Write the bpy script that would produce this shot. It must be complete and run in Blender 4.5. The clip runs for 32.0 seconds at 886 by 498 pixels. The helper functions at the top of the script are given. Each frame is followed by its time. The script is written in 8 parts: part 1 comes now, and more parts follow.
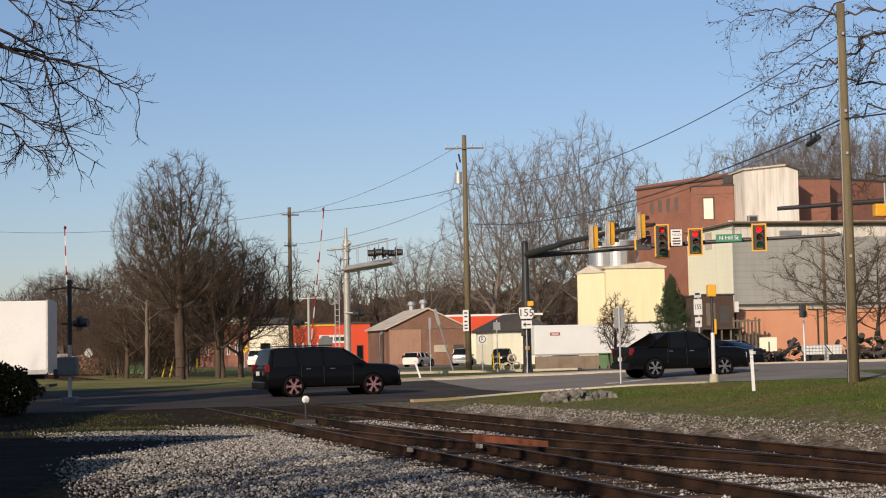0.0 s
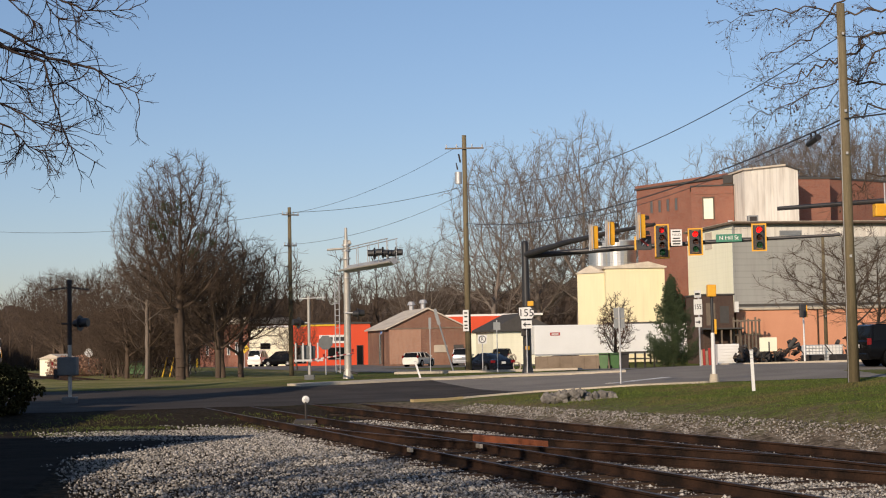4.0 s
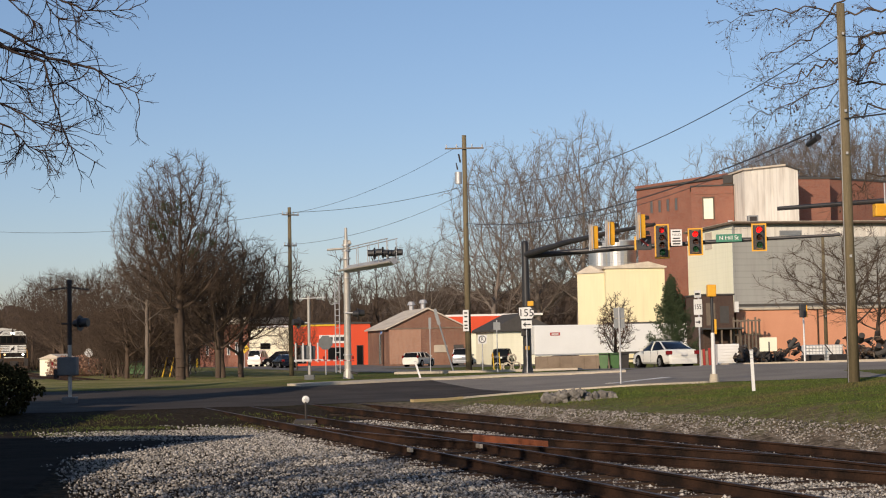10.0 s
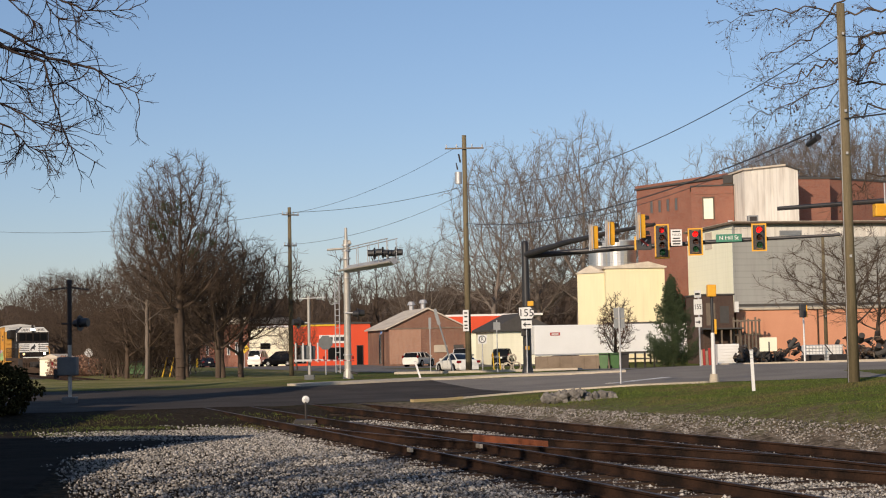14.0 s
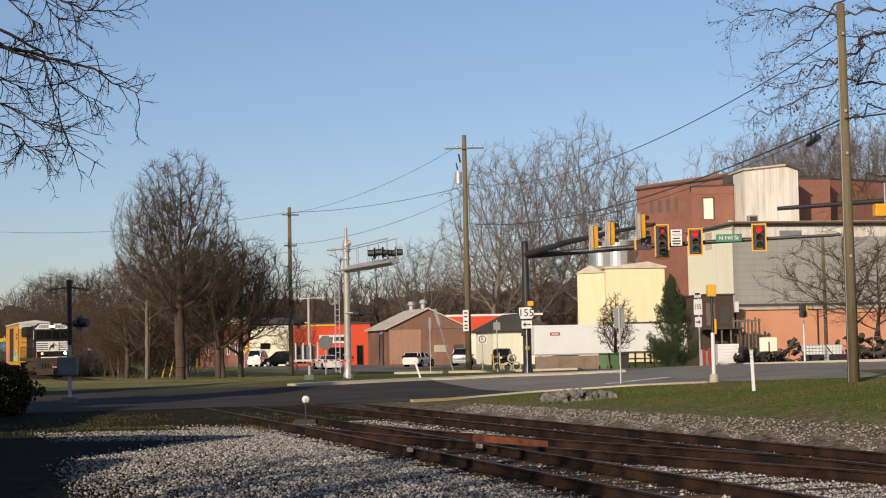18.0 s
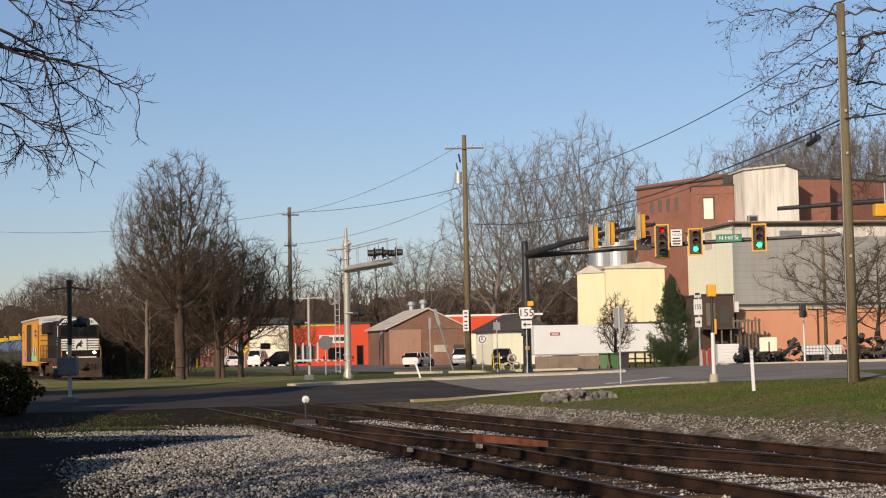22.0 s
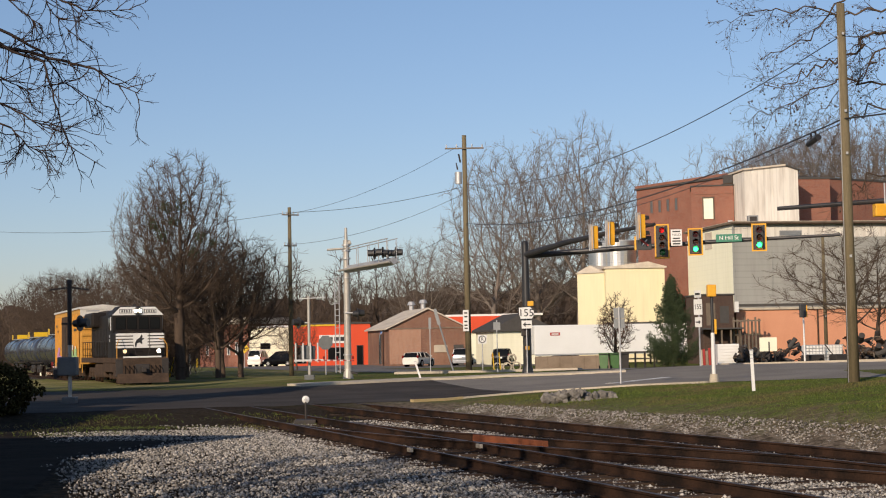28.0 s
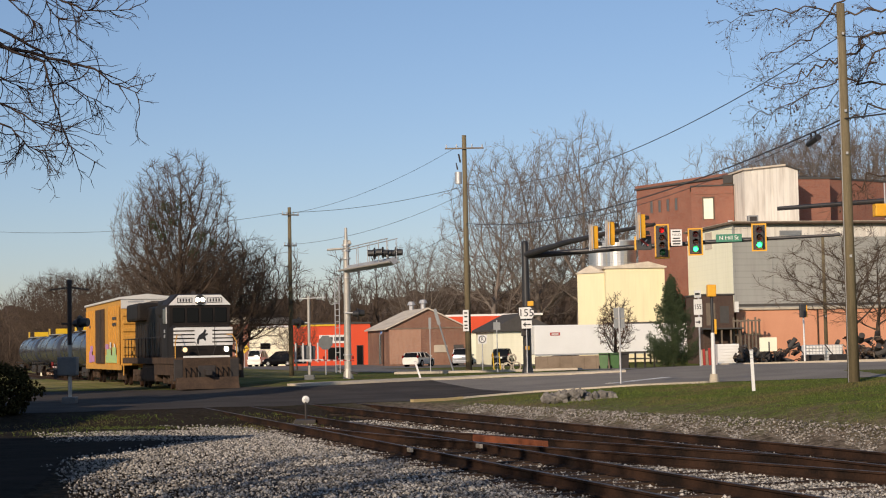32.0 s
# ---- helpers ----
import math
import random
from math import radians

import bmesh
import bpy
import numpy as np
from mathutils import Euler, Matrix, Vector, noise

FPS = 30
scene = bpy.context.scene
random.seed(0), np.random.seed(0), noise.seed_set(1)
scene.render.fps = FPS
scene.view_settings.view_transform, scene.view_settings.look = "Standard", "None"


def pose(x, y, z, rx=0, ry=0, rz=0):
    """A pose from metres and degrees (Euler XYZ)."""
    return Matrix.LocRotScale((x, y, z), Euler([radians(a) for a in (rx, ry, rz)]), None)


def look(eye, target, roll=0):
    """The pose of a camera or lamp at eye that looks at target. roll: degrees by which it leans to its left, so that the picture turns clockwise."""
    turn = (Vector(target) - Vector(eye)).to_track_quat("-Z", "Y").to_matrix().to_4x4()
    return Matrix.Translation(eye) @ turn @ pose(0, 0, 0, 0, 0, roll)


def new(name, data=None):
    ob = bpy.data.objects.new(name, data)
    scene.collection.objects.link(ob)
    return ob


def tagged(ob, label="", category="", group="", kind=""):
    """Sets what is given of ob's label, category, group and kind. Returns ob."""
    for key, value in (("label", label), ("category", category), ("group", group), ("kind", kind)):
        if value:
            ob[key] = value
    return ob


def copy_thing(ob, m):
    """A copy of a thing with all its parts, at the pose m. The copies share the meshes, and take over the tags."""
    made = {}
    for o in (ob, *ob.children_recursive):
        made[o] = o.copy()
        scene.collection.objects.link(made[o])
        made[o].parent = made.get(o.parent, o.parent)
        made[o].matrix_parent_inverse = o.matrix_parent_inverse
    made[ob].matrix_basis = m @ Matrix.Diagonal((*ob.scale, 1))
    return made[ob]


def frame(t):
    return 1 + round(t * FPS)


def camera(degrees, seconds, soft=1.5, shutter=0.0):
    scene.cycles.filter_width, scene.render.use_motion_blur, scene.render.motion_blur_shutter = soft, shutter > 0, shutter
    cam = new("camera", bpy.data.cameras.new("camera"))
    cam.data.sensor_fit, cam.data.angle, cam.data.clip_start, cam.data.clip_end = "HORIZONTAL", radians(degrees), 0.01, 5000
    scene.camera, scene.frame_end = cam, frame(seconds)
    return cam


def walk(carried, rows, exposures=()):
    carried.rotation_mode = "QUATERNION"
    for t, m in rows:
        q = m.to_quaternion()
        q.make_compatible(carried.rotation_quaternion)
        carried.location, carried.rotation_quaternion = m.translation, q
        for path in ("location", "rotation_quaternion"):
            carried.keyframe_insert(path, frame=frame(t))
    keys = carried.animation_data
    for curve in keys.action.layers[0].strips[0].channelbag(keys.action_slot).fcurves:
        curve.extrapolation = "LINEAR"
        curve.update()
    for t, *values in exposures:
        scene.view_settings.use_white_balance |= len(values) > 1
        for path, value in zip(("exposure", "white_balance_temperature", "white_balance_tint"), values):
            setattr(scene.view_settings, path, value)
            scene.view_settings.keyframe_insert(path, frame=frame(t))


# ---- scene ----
# The camera stands still on a tripod beside the siding.
cam = camera(31.28, 32.0, soft=1.1)
EYE = (0.0, 0.0, 1.85)
STAND = look(EYE, (0.0, 100.0, 1.85 + 6.179), -1.146)
walk(cam, [(0.0, STAND), (32.0, STAND)], exposures=[(0.0, -0.29, 6680, 16), (32.0, -0.29, 6680, 16)])

# Light: low winter sun from the left and behind, clear sky.
SUN_EL, SUN_AZ = 22.0, 64.0          # degrees; the light travels towards +x, turned by SUN_AZ towards +y
sun_data = bpy.data.lights.new("sun", "SUN")
sun_data.energy, sun_data.angle, sun_data.color = 4.9, radians(0.5), (1.0, 0.86, 0.66)
sun = new("sun", sun_data)
sun_way = Vector((math.cos(radians(SUN_EL)) * math.cos(radians(SUN_AZ)), math.cos(radians(SUN_EL)) * math.sin(radians(SUN_AZ)), -math.sin(radians(SUN_EL))))
sun.matrix_world = Matrix.Translation((-60, -40, 60)) @ sun_way.to_track_quat("-Z", "Y").to_matrix().to_4x4()
world = bpy.data.worlds.new("sky")
scene.world = world
world.use_nodes = True
wn = world.node_tree.nodes
sky = wn.new("ShaderNodeTexSky")
sky.sky_type, sky.sun_disc = "NISHITA", False
sky.sun_elevation = radians(SUN_EL)
sky.sun_rotation = math.atan2(-sun_way.x, -sun_way.y)
sky.altitude, sky.air_density, sky.dust_density, sky.ozone_density = 200, 1.0, 0.55, 3.4
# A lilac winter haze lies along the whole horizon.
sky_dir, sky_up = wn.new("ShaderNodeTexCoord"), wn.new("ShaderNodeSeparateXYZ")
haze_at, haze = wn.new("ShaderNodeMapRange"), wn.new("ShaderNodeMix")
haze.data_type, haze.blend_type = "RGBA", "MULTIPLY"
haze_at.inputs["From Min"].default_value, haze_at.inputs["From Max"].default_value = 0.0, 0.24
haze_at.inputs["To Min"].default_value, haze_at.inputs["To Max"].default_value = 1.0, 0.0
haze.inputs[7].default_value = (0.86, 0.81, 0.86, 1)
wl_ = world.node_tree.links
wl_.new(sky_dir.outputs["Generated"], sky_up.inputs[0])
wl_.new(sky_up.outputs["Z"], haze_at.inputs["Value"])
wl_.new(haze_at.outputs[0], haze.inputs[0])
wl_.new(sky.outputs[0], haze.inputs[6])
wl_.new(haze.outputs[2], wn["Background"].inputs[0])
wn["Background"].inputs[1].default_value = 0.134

rnd = random.Random(7)
RS = np.random.RandomState(11)


# ---- materials ----
def ramp_between(nt, fac, a, b, lo=0.35, hi=0.65):
    r = nt.nodes.new("ShaderNodeValToRGB")
    r.color_ramp.elements[0].position, r.color_ramp.elements[1].position = lo, hi
    r.color_ramp.elements[0].color, r.color_ramp.elements[1].color = (*a, 1), (*b, 1)
    nt.links.new(fac, r.inputs[0])
    return r.outputs[0]


def noise_of(nt, scale, detail=4.0, rough=0.6, coords="Object", stretch=(1, 1, 1)):
    tc = nt.nodes.new("ShaderNodeTexCoord")
    mp = nt.nodes.new("ShaderNodeMapping")
    mp.inputs["Scale"].default_value = stretch
    n = nt.nodes.new("ShaderNodeTexNoise")
    n.inputs["Scale"].default_value, n.inputs["Detail"].default_value, n.inputs["Roughness"].default_value = scale, detail, rough
    nt.links.new(tc.outputs[coords], mp.inputs[0])
    nt.links.new(mp.outputs[0], n.inputs["Vector"])
    return n.outputs["Fac"]


def mix_rgb(nt, fac, a, b, mode="MIX"):
    m = nt.nodes.new("ShaderNodeMix")
    m.data_type, m.blend_type = "RGBA", mode
    for sock, v in ((m.inputs[0], fac), (m.inputs[6], a), (m.inputs[7], b)):
        if isinstance(v, (int, float)):
            sock.default_value = v
        elif isinstance(v, tuple):
            sock.default_value = (*v, 1)
        else:
            nt.links.new(v, sock)
    return m.outputs[2]


def mat(name, col, col2=None, rough=0.7, metal=0.0, scale=3.0, fine=40.0, bump=0.15, stretch=(1, 1, 1), emit=0.0, spread=(0.3, 0.7), vary=0.0, spec=0.5):
    """A surface of two tones mixed at a large and a fine scale, with fine relief."""
    m = bpy.data.materials.new(name)
    m.use_nodes = True
    nt = m.node_tree
    bs = nt.nodes["Principled BSDF"]
    bs.inputs["Roughness"].default_value, bs.inputs["Metallic"].default_value = rough, metal
    bs.inputs["Specular IOR Level"].default_value = min(spec, 0.08) if rough >= 0.85 else spec
    col2 = col2 or tuple(c * 0.78 for c in col)
    big = noise_of(nt, scale, stretch=stretch)
    small = noise_of(nt, fine, 3.0, stretch=stretch)
    c = ramp_between(nt, big, col, col2, *spread)
    c = mix_rgb(nt, 0.22, c, ramp_between(nt, small, tuple(x * 0.55 for x in col2), tuple(min(1, x * 1.3) for x in col)))
    if vary:
        oi = nt.nodes.new("ShaderNodeObjectInfo")
        hsv = nt.nodes.new("ShaderNodeHueSaturation")
        mr = nt.nodes.new("ShaderNodeMapRange")
        mr.inputs["To Min"].default_value, mr.inputs["To Max"].default_value = 1 - vary, 1 + vary
        nt.links.new(oi.outputs["Random"], mr.inputs["Value"])
        nt.links.new(mr.outputs[0], hsv.inputs["Value"])
        nt.links.new(c, hsv.inputs["Color"])
        c = hsv.outputs[0]
    nt.links.new(c, bs.inputs["Base Color"])
    if bump:
        b = nt.nodes.new("ShaderNodeBump")
        b.inputs["Strength"].default_value, b.inputs["Distance"].default_value = bump, 0.02
        nt.links.new(small, b.inputs["Height"])
        nt.links.new(b.outputs[0], bs.inputs["Normal"])
    if emit:
        bs.inputs["Emission Color"].default_value, bs.inputs["Emission Strength"].default_value = (*col, 1), emit
    return m


def brick_mat(name, a, b, mortar, bw=0.2, bh=0.067, blotch=(0.3, 0.2, 0.15)):
    m = bpy.data.materials.new(name)
    m.use_nodes = True
    nt = m.node_tree
    bs = nt.nodes["Principled BSDF"]
    bs.inputs["Roughness"].default_value = 0.9
    bs.inputs["Specular IOR Level"].default_value = 0.12
    tc = nt.nodes.new("ShaderNodeTexCoord")
    sep = nt.nodes.new("ShaderNodeSeparateXYZ")
    add = nt.nodes.new("ShaderNodeMath")
    com = nt.nodes.new("ShaderNodeCombineXYZ")
    nt.links.new(tc.outputs["Object"], sep.inputs[0])
    nt.links.new(sep.outputs[0], add.inputs[0])
    nt.links.new(sep.outputs[1], add.inputs[1])
    nt.links.new(add.outputs[0], com.inputs[0])
    nt.links.new(sep.outputs[2], com.inputs[1])
    br = nt.nodes.new("ShaderNodeTexBrick")
    br.inputs["Color1"].default_value, br.inputs["Color2"].default_value, br.inputs["Mortar"].default_value = (*a, 1), (*b, 1), (*mortar, 1)
    br.inputs["Scale"].default_value, br.inputs["Brick Width"].default_value, br.inputs["Row Height"].default_value, br.inputs["Mortar Size"].default_value = 1.0, bw, bh, 0.008
    nt.links.new(com.outputs[0], br.inputs[0])
    c = mix_rgb(nt, ramp_between(nt, noise_of(nt, 0.35), (0, 0, 0), (0.7, 0.7, 0.7), 0.45, 0.75), br.outputs[0], blotch)
    c = mix_rgb(nt, ramp_between(nt, noise_of(nt, 3.0, stretch=(1, 1, 0.2)), (0, 0, 0), (0.4, 0.4, 0.4), 0.5, 0.8), c, tuple(x * 0.5 for x in a))
    nt.links.new(c, bs.inputs["Base Color"])
    return m


def siding_mat(name, col, dark, pitch=0.2, upright=False, rough=0.6, depth=0.35):
    """Lap siding or ribbed sheet: ridges at a fixed pitch, with rain streaks."""
    m = bpy.data.materials.new(name)
    m.use_nodes = True
    nt = m.node_tree
    bs = nt.nodes["Principled BSDF"]
    bs.inputs["Roughness"].default_value = rough
    tc = nt.nodes.new("ShaderNodeTexCoord")
    wv = nt.nodes.new("ShaderNodeTexWave")
    wv.wave_type, wv.bands_direction, wv.wave_profile = "BANDS", ("DIAGONAL" if upright else "Z"), "SAW"
    mp = nt.nodes.new("ShaderNodeMapping")
    mp.inputs["Scale"].default_value = (1, 1, 0) if upright else (1, 1, 1)
    nt.links.new(tc.outputs["Object"], mp.inputs[0])
    nt.links.new(mp.outputs[0], wv.inputs[0])
    wv.inputs["Scale"].default_value = 0.314 / pitch
    streak = noise_of(nt, 1.6, stretch=(1, 1, 0.12))
    c = ramp_between(nt, streak, col, dark, 0.42, 0.8)
    c = mix_rgb(nt, depth, c, ramp_between(nt, wv.outputs["Fac"], tuple(x * 0.6 for x in col), col, 0.0, 0.25))
    nt.links.new(c, bs.inputs["Base Color"])
    b = nt.nodes.new("ShaderNodeBump")
    b.inputs["Strength"].default_value, b.inputs["Distance"].default_value = 0.5, 0.03
    nt.links.new(wv.outputs["Fac"], b.inputs["Height"])
    nt.links.new(b.outputs[0], bs.inputs["Normal"])
    return m


def glass_mat(name, col=(0.008, 0.009, 0.01), rough=0.06):
    m = bpy.data.materials.new(name)
    m.use_nodes = True
    bs = m.node_tree.nodes["Principled BSDF"]
    bs.inputs["Base Color"].default_value = (*col, 1)
    bs.inputs["Roughness"].default_value = rough
    bs.inputs["Specular IOR Level"].default_value = 0.14
    return m


def lens_mat(name, col):
    """Coloured signal lens: clear tinted glass with a glossy face."""
    m = bpy.data.materials.new(name)
    m.use_nodes = True
    nt = m.node_tree
    nt.nodes.remove(nt.nodes["Principled BSDF"])
    out = nt.nodes["Material Output"]
    tr = nt.nodes.new("ShaderNodeBsdfTransparent")
    gl = nt.nodes.new("ShaderNodeBsdfGlossy")
    mx = nt.nodes.new("ShaderNodeMixShader")
    tr.inputs[0].default_value, gl.inputs[0].default_value = (*col, 1), (0.5, 0.5, 0.5, 1)
    gl.inputs["Roughness"].default_value, mx.inputs[0].default_value = 0.3, 0.06
    nt.links.new(tr.outputs[0], mx.inputs[1])
    nt.links.new(gl.outputs[0], mx.inputs[2])
    nt.links.new(mx.outputs[0], out.inputs[0])
    return m


def glow(name, col, strength):
    m = bpy.data.materials.new(name)
    m.use_nodes = True
    bs = m.node_tree.nodes["Principled BSDF"]
    bs.inputs["Base Color"].default_value = (*col, 1)
    bs.inputs["Emission Color"].default_value, bs.inputs["Emission Strength"].default_value = (*col, 1), strength
    return m


M = dict(
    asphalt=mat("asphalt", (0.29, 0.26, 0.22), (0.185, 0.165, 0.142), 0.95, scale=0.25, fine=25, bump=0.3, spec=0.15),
    # Road asphalt again, darkened to carry the tree shade on the crossing.
    asphalt_shaded=mat("shaded_asphalt", (0.09, 0.076, 0.064), (0.036, 0.031, 0.028), 0.95, scale=0.35, fine=25, bump=0.3, spec=0.15),
    lot=mat("worn_asphalt", (0.21, 0.2, 0.185), (0.14, 0.135, 0.125), 0.92, scale=0.3, fine=20),
    concrete=mat("concrete", (0.58, 0.5, 0.38), (0.4, 0.35, 0.28), 0.9, scale=0.6, fine=25),
    white_line=mat("road_paint", (0.8, 0.79, 0.74), (0.45, 0.45, 0.43), 0.8, scale=2.0),
    yellow_line=mat("yellow_road_paint", (0.5, 0.36, 0.14), (0.36, 0.29, 0.18), 0.8, scale=2.0),
    rail=mat("rusty_rail", (0.062, 0.034, 0.022), (0.012, 0.01, 0.009), 0.85, 0.1, scale=0.9, fine=30, spread=(0.38, 0.6)),
    rail_head=mat("worn_rail_head", (0.13, 0.11, 0.1), (0.06, 0.045, 0.038), 0.62, 0.35, scale=1.0, fine=30, bump=0.05),
    tie=mat("creosoted_timber", (0.085, 0.055, 0.037), (0.035, 0.026, 0.02), 0.95, scale=2.0, fine=30, stretch=(1, 1, 4), vary=0.5),
    rust_plate=mat("red_rust", (0.32, 0.1, 0.045), (0.12, 0.05, 0.03), 0.9, scale=2.5),
    rock=mat("riprap_rock", (0.27, 0.25, 0.22), (0.1, 0.092, 0.085), 0.9, scale=5.0, fine=30, bump=0.5, vary=0.25),
    pole=mat("weathered_pole_wood", (0.215, 0.175, 0.105), (0.12, 0.098, 0.062), 0.9, scale=3.0, fine=30, stretch=(4, 4, 0.3)),
    galv=mat("galvanised_steel", (0.55, 0.55, 0.54), (0.42, 0.42, 0.42), 0.5, 0.5, scale=3.0),
    alum=mat("aluminium_paint", (0.5, 0.47, 0.41), (0.34, 0.32, 0.28), 0.5, 0.3, scale=2.0),
    black=mat("black_paint", (0.02, 0.02, 0.022), (0.035, 0.034, 0.033), 0.45, scale=2.0, bump=0.05),
    dark=mat("dark_iron", (0.03, 0.027, 0.025), (0.055, 0.045, 0.04), 0.7, 0.2, scale=3.0),
    rubber=mat("tyre_rubber", (0.012, 0.012, 0.012), None, 0.9, scale=8.0),
    signal_yellow=mat("signal_yellow", (0.85, 0.42, 0.02), (0.7, 0.33, 0.02), 0.5, scale=3.0, bump=0.05),
    white=mat("white_paint", (0.8, 0.79, 0.75), (0.68, 0.67, 0.63), 0.5, scale=1.0, bump=0.05),
    red_paint=mat("red_paint", (0.4, 0.035, 0.025), None, 0.5, bump=0.05),
    green_sign=mat("green_sign_sheet", (0.01, 0.2, 0.11), None, 0.4, bump=0.0),
    sign_back=mat("bare_sign_back", (0.3, 0.31, 0.31), None, 0.5, 0.4),
    bark=mat("tree_bark", (0.13, 0.095, 0.07), (0.07, 0.05, 0.038), 0.95, scale=1.5, fine=20, stretch=(3, 3, 0.5), vary=0.15),
    pale_bark=mat("pale_bark", (0.25, 0.205, 0.168), (0.14, 0.115, 0.095), 0.95, scale=1.0, fine=15, stretch=(3, 3, 0.5), vary=0.15),
    near_bark=mat("near_twig_bark", (0.085, 0.06, 0.048), (0.035, 0.025, 0.022), 0.9, scale=4.0, fine=60),
    brick=brick_mat("red_brick", (0.29, 0.105, 0.066), (0.22, 0.075, 0.048), (0.26, 0.2, 0.165), blotch=(0.34, 0.16, 0.11)),
    house_brick=brick_mat("brown_brick", (0.25, 0.115, 0.075), (0.18, 0.082, 0.055), (0.25, 0.19, 0.15), blotch=(0.35, 0.2, 0.13)),
    orange=mat("orange_painted_wall", (0.72, 0.075, 0.018), (0.64, 0.065, 0.018), 0.7, scale=0.6, bump=0.1),
    salmon=mat("salmon_painted_block", (0.68, 0.33, 0.2), (0.6, 0.27, 0.16), 0.85, scale=0.35, fine=14, bump=0.05),
    grey_siding=siding_mat("grey_sheet_siding", (0.33, 0.33, 0.3), (0.25, 0.24, 0.22), 0.6),
    white_siding=siding_mat("white_sheet_siding", (0.88, 0.86, 0.66), (0.8, 0.78, 0.58), 0.5, depth=0.1),
    tin=siding_mat("weathered_upright_tin", (0.74, 0.7, 0.62), (0.36, 0.3, 0.24), 0.35, True),
    cream=siding_mat("cream_sheet_metal", (0.8, 0.71, 0.45), (0.74, 0.64, 0.4), 0.4, True, depth=0.08),
    steel_bin=mat("stainless_bin", (0.7, 0.68, 0.63), (0.55, 0.53, 0.5), 0.28, 0.9, scale=0.8, bump=0.03),
    roof_pale=mat("weathered_roof_sheet", (0.68, 0.6, 0.48), (0.45, 0.38, 0.3), 0.8, scale=0.7, stretch=(1, 0.2, 1)),
    roof_dark=mat("dark_felt_roof", (0.09, 0.085, 0.08), None, 0.9),
    trailer_white=mat("white_trailer_skin", (0.88, 0.88, 0.85), (0.8, 0.8, 0.77), 0.4, scale=0.5, bump=0.02),
    glass=glass_mat("dark_glass"),
    blind_glass=glass_mat("dull_window_glass", (0.08, 0.09, 0.1), 0.15),
    chrome=mat("bright_metal", (0.75, 0.75, 0.76), None, 0.15, 1.0, bump=0.0),
    tail=mat("tail_lamp_plastic", (0.22, 0.01, 0.012), None, 0.2, bump=0.0),
    head=mat("head_lamp_glass", (0.75, 0.75, 0.72), None, 0.1, 0.3, bump=0.0),
    car_black=mat("black_car_paint", (0.004, 0.004, 0.0045), (0.005, 0.005, 0.006), 0.25, bump=0.0, spec=0.18),
    car_white=mat("white_car_paint", (0.8, 0.78, 0.7), (0.78, 0.76, 0.68), 0.25, bump=0.0),
    car_blue=mat("dark_blue_car_paint", (0.006, 0.007, 0.013), None, 0.2, bump=0.0),
    car_silver=mat("silver_car_paint", (0.45, 0.46, 0.47), None, 0.3, 0.5, bump=0.0),
    box_yellow=mat("boxcar_yellow", (0.62, 0.31, 0.045), (0.5, 0.25, 0.05), 0.7, scale=0.6, fine=12, stretch=(1, 1, 0.3)),
    roof_white=mat("galvanised_car_roof", (0.75, 0.73, 0.68), (0.62, 0.6, 0.55), 0.5, 0.2, scale=1.0),
    grime=mat("road_grime", (0.1, 0.066, 0.046), (0.045, 0.033, 0.026), 0.9, scale=1.5, fine=15),
    loco_black=mat("locomotive_black", (0.009, 0.008, 0.008), (0.03, 0.022, 0.017), 0.6, scale=1.0, fine=15, bump=0.03, spec=0.2),
    tank_black=mat("tank_car_black", (0.03, 0.037, 0.052), (0.055, 0.055, 0.06), 0.25, scale=0.8, fine=10, bump=0.02),
    bin_green=mat("green_plastic_bin", (0.07, 0.16, 0.045), (0.05, 0.12, 0.04), 0.5),
    hedge=mat("evergreen_leaf", (0.06, 0.058, 0.02), (0.075, 0.05, 0.024), 1.0, scale=4.0, spec=0.0),
    cedar=mat("cedar_leaf", (0.036, 0.07, 0.024), (0.065, 0.078, 0.03), 0.75, scale=3.0),
    grass=mat("grass_blade", (0.12, 0.16, 0.035), (0.19, 0.16, 0.06), 0.9, scale=0.4, fine=10),
    wood_old=mat("old_grey_boards", (0.2, 0.16, 0.12), (0.11, 0.09, 0.07), 0.9, scale=2.0, vary=0.3),
    yellow_sign=mat("yellow_sign_sheet", (0.8, 0.5, 0.02), None, 0.45, bump=0.0),
)



def island_mat(name, dark, light, rough=0.9):
    """For joined small pieces: each takes its own tone."""
    m = bpy.data.materials.new(name)
    m.use_nodes = True
    nt = m.node_tree
    bs = nt.nodes["Principled BSDF"]
    bs.inputs["Roughness"].default_value = rough
    bs.inputs["Specular IOR Level"].default_value = 0.08
    ge = nt.nodes.new("ShaderNodeNewGeometry")
    c = ramp_between(nt, ge.outputs["Random Per Island"], dark, light, 0.0, 1.0)
    c = mix_rgb(nt, ramp_between(nt, noise_of(nt, 0.8), (0, 0, 0), (0.6, 0.6, 0.6), 0.45, 0.75), c, tuple(x * 0.5 for x in light))
    nt.links.new(c, bs.inputs["Base Color"])
    return m


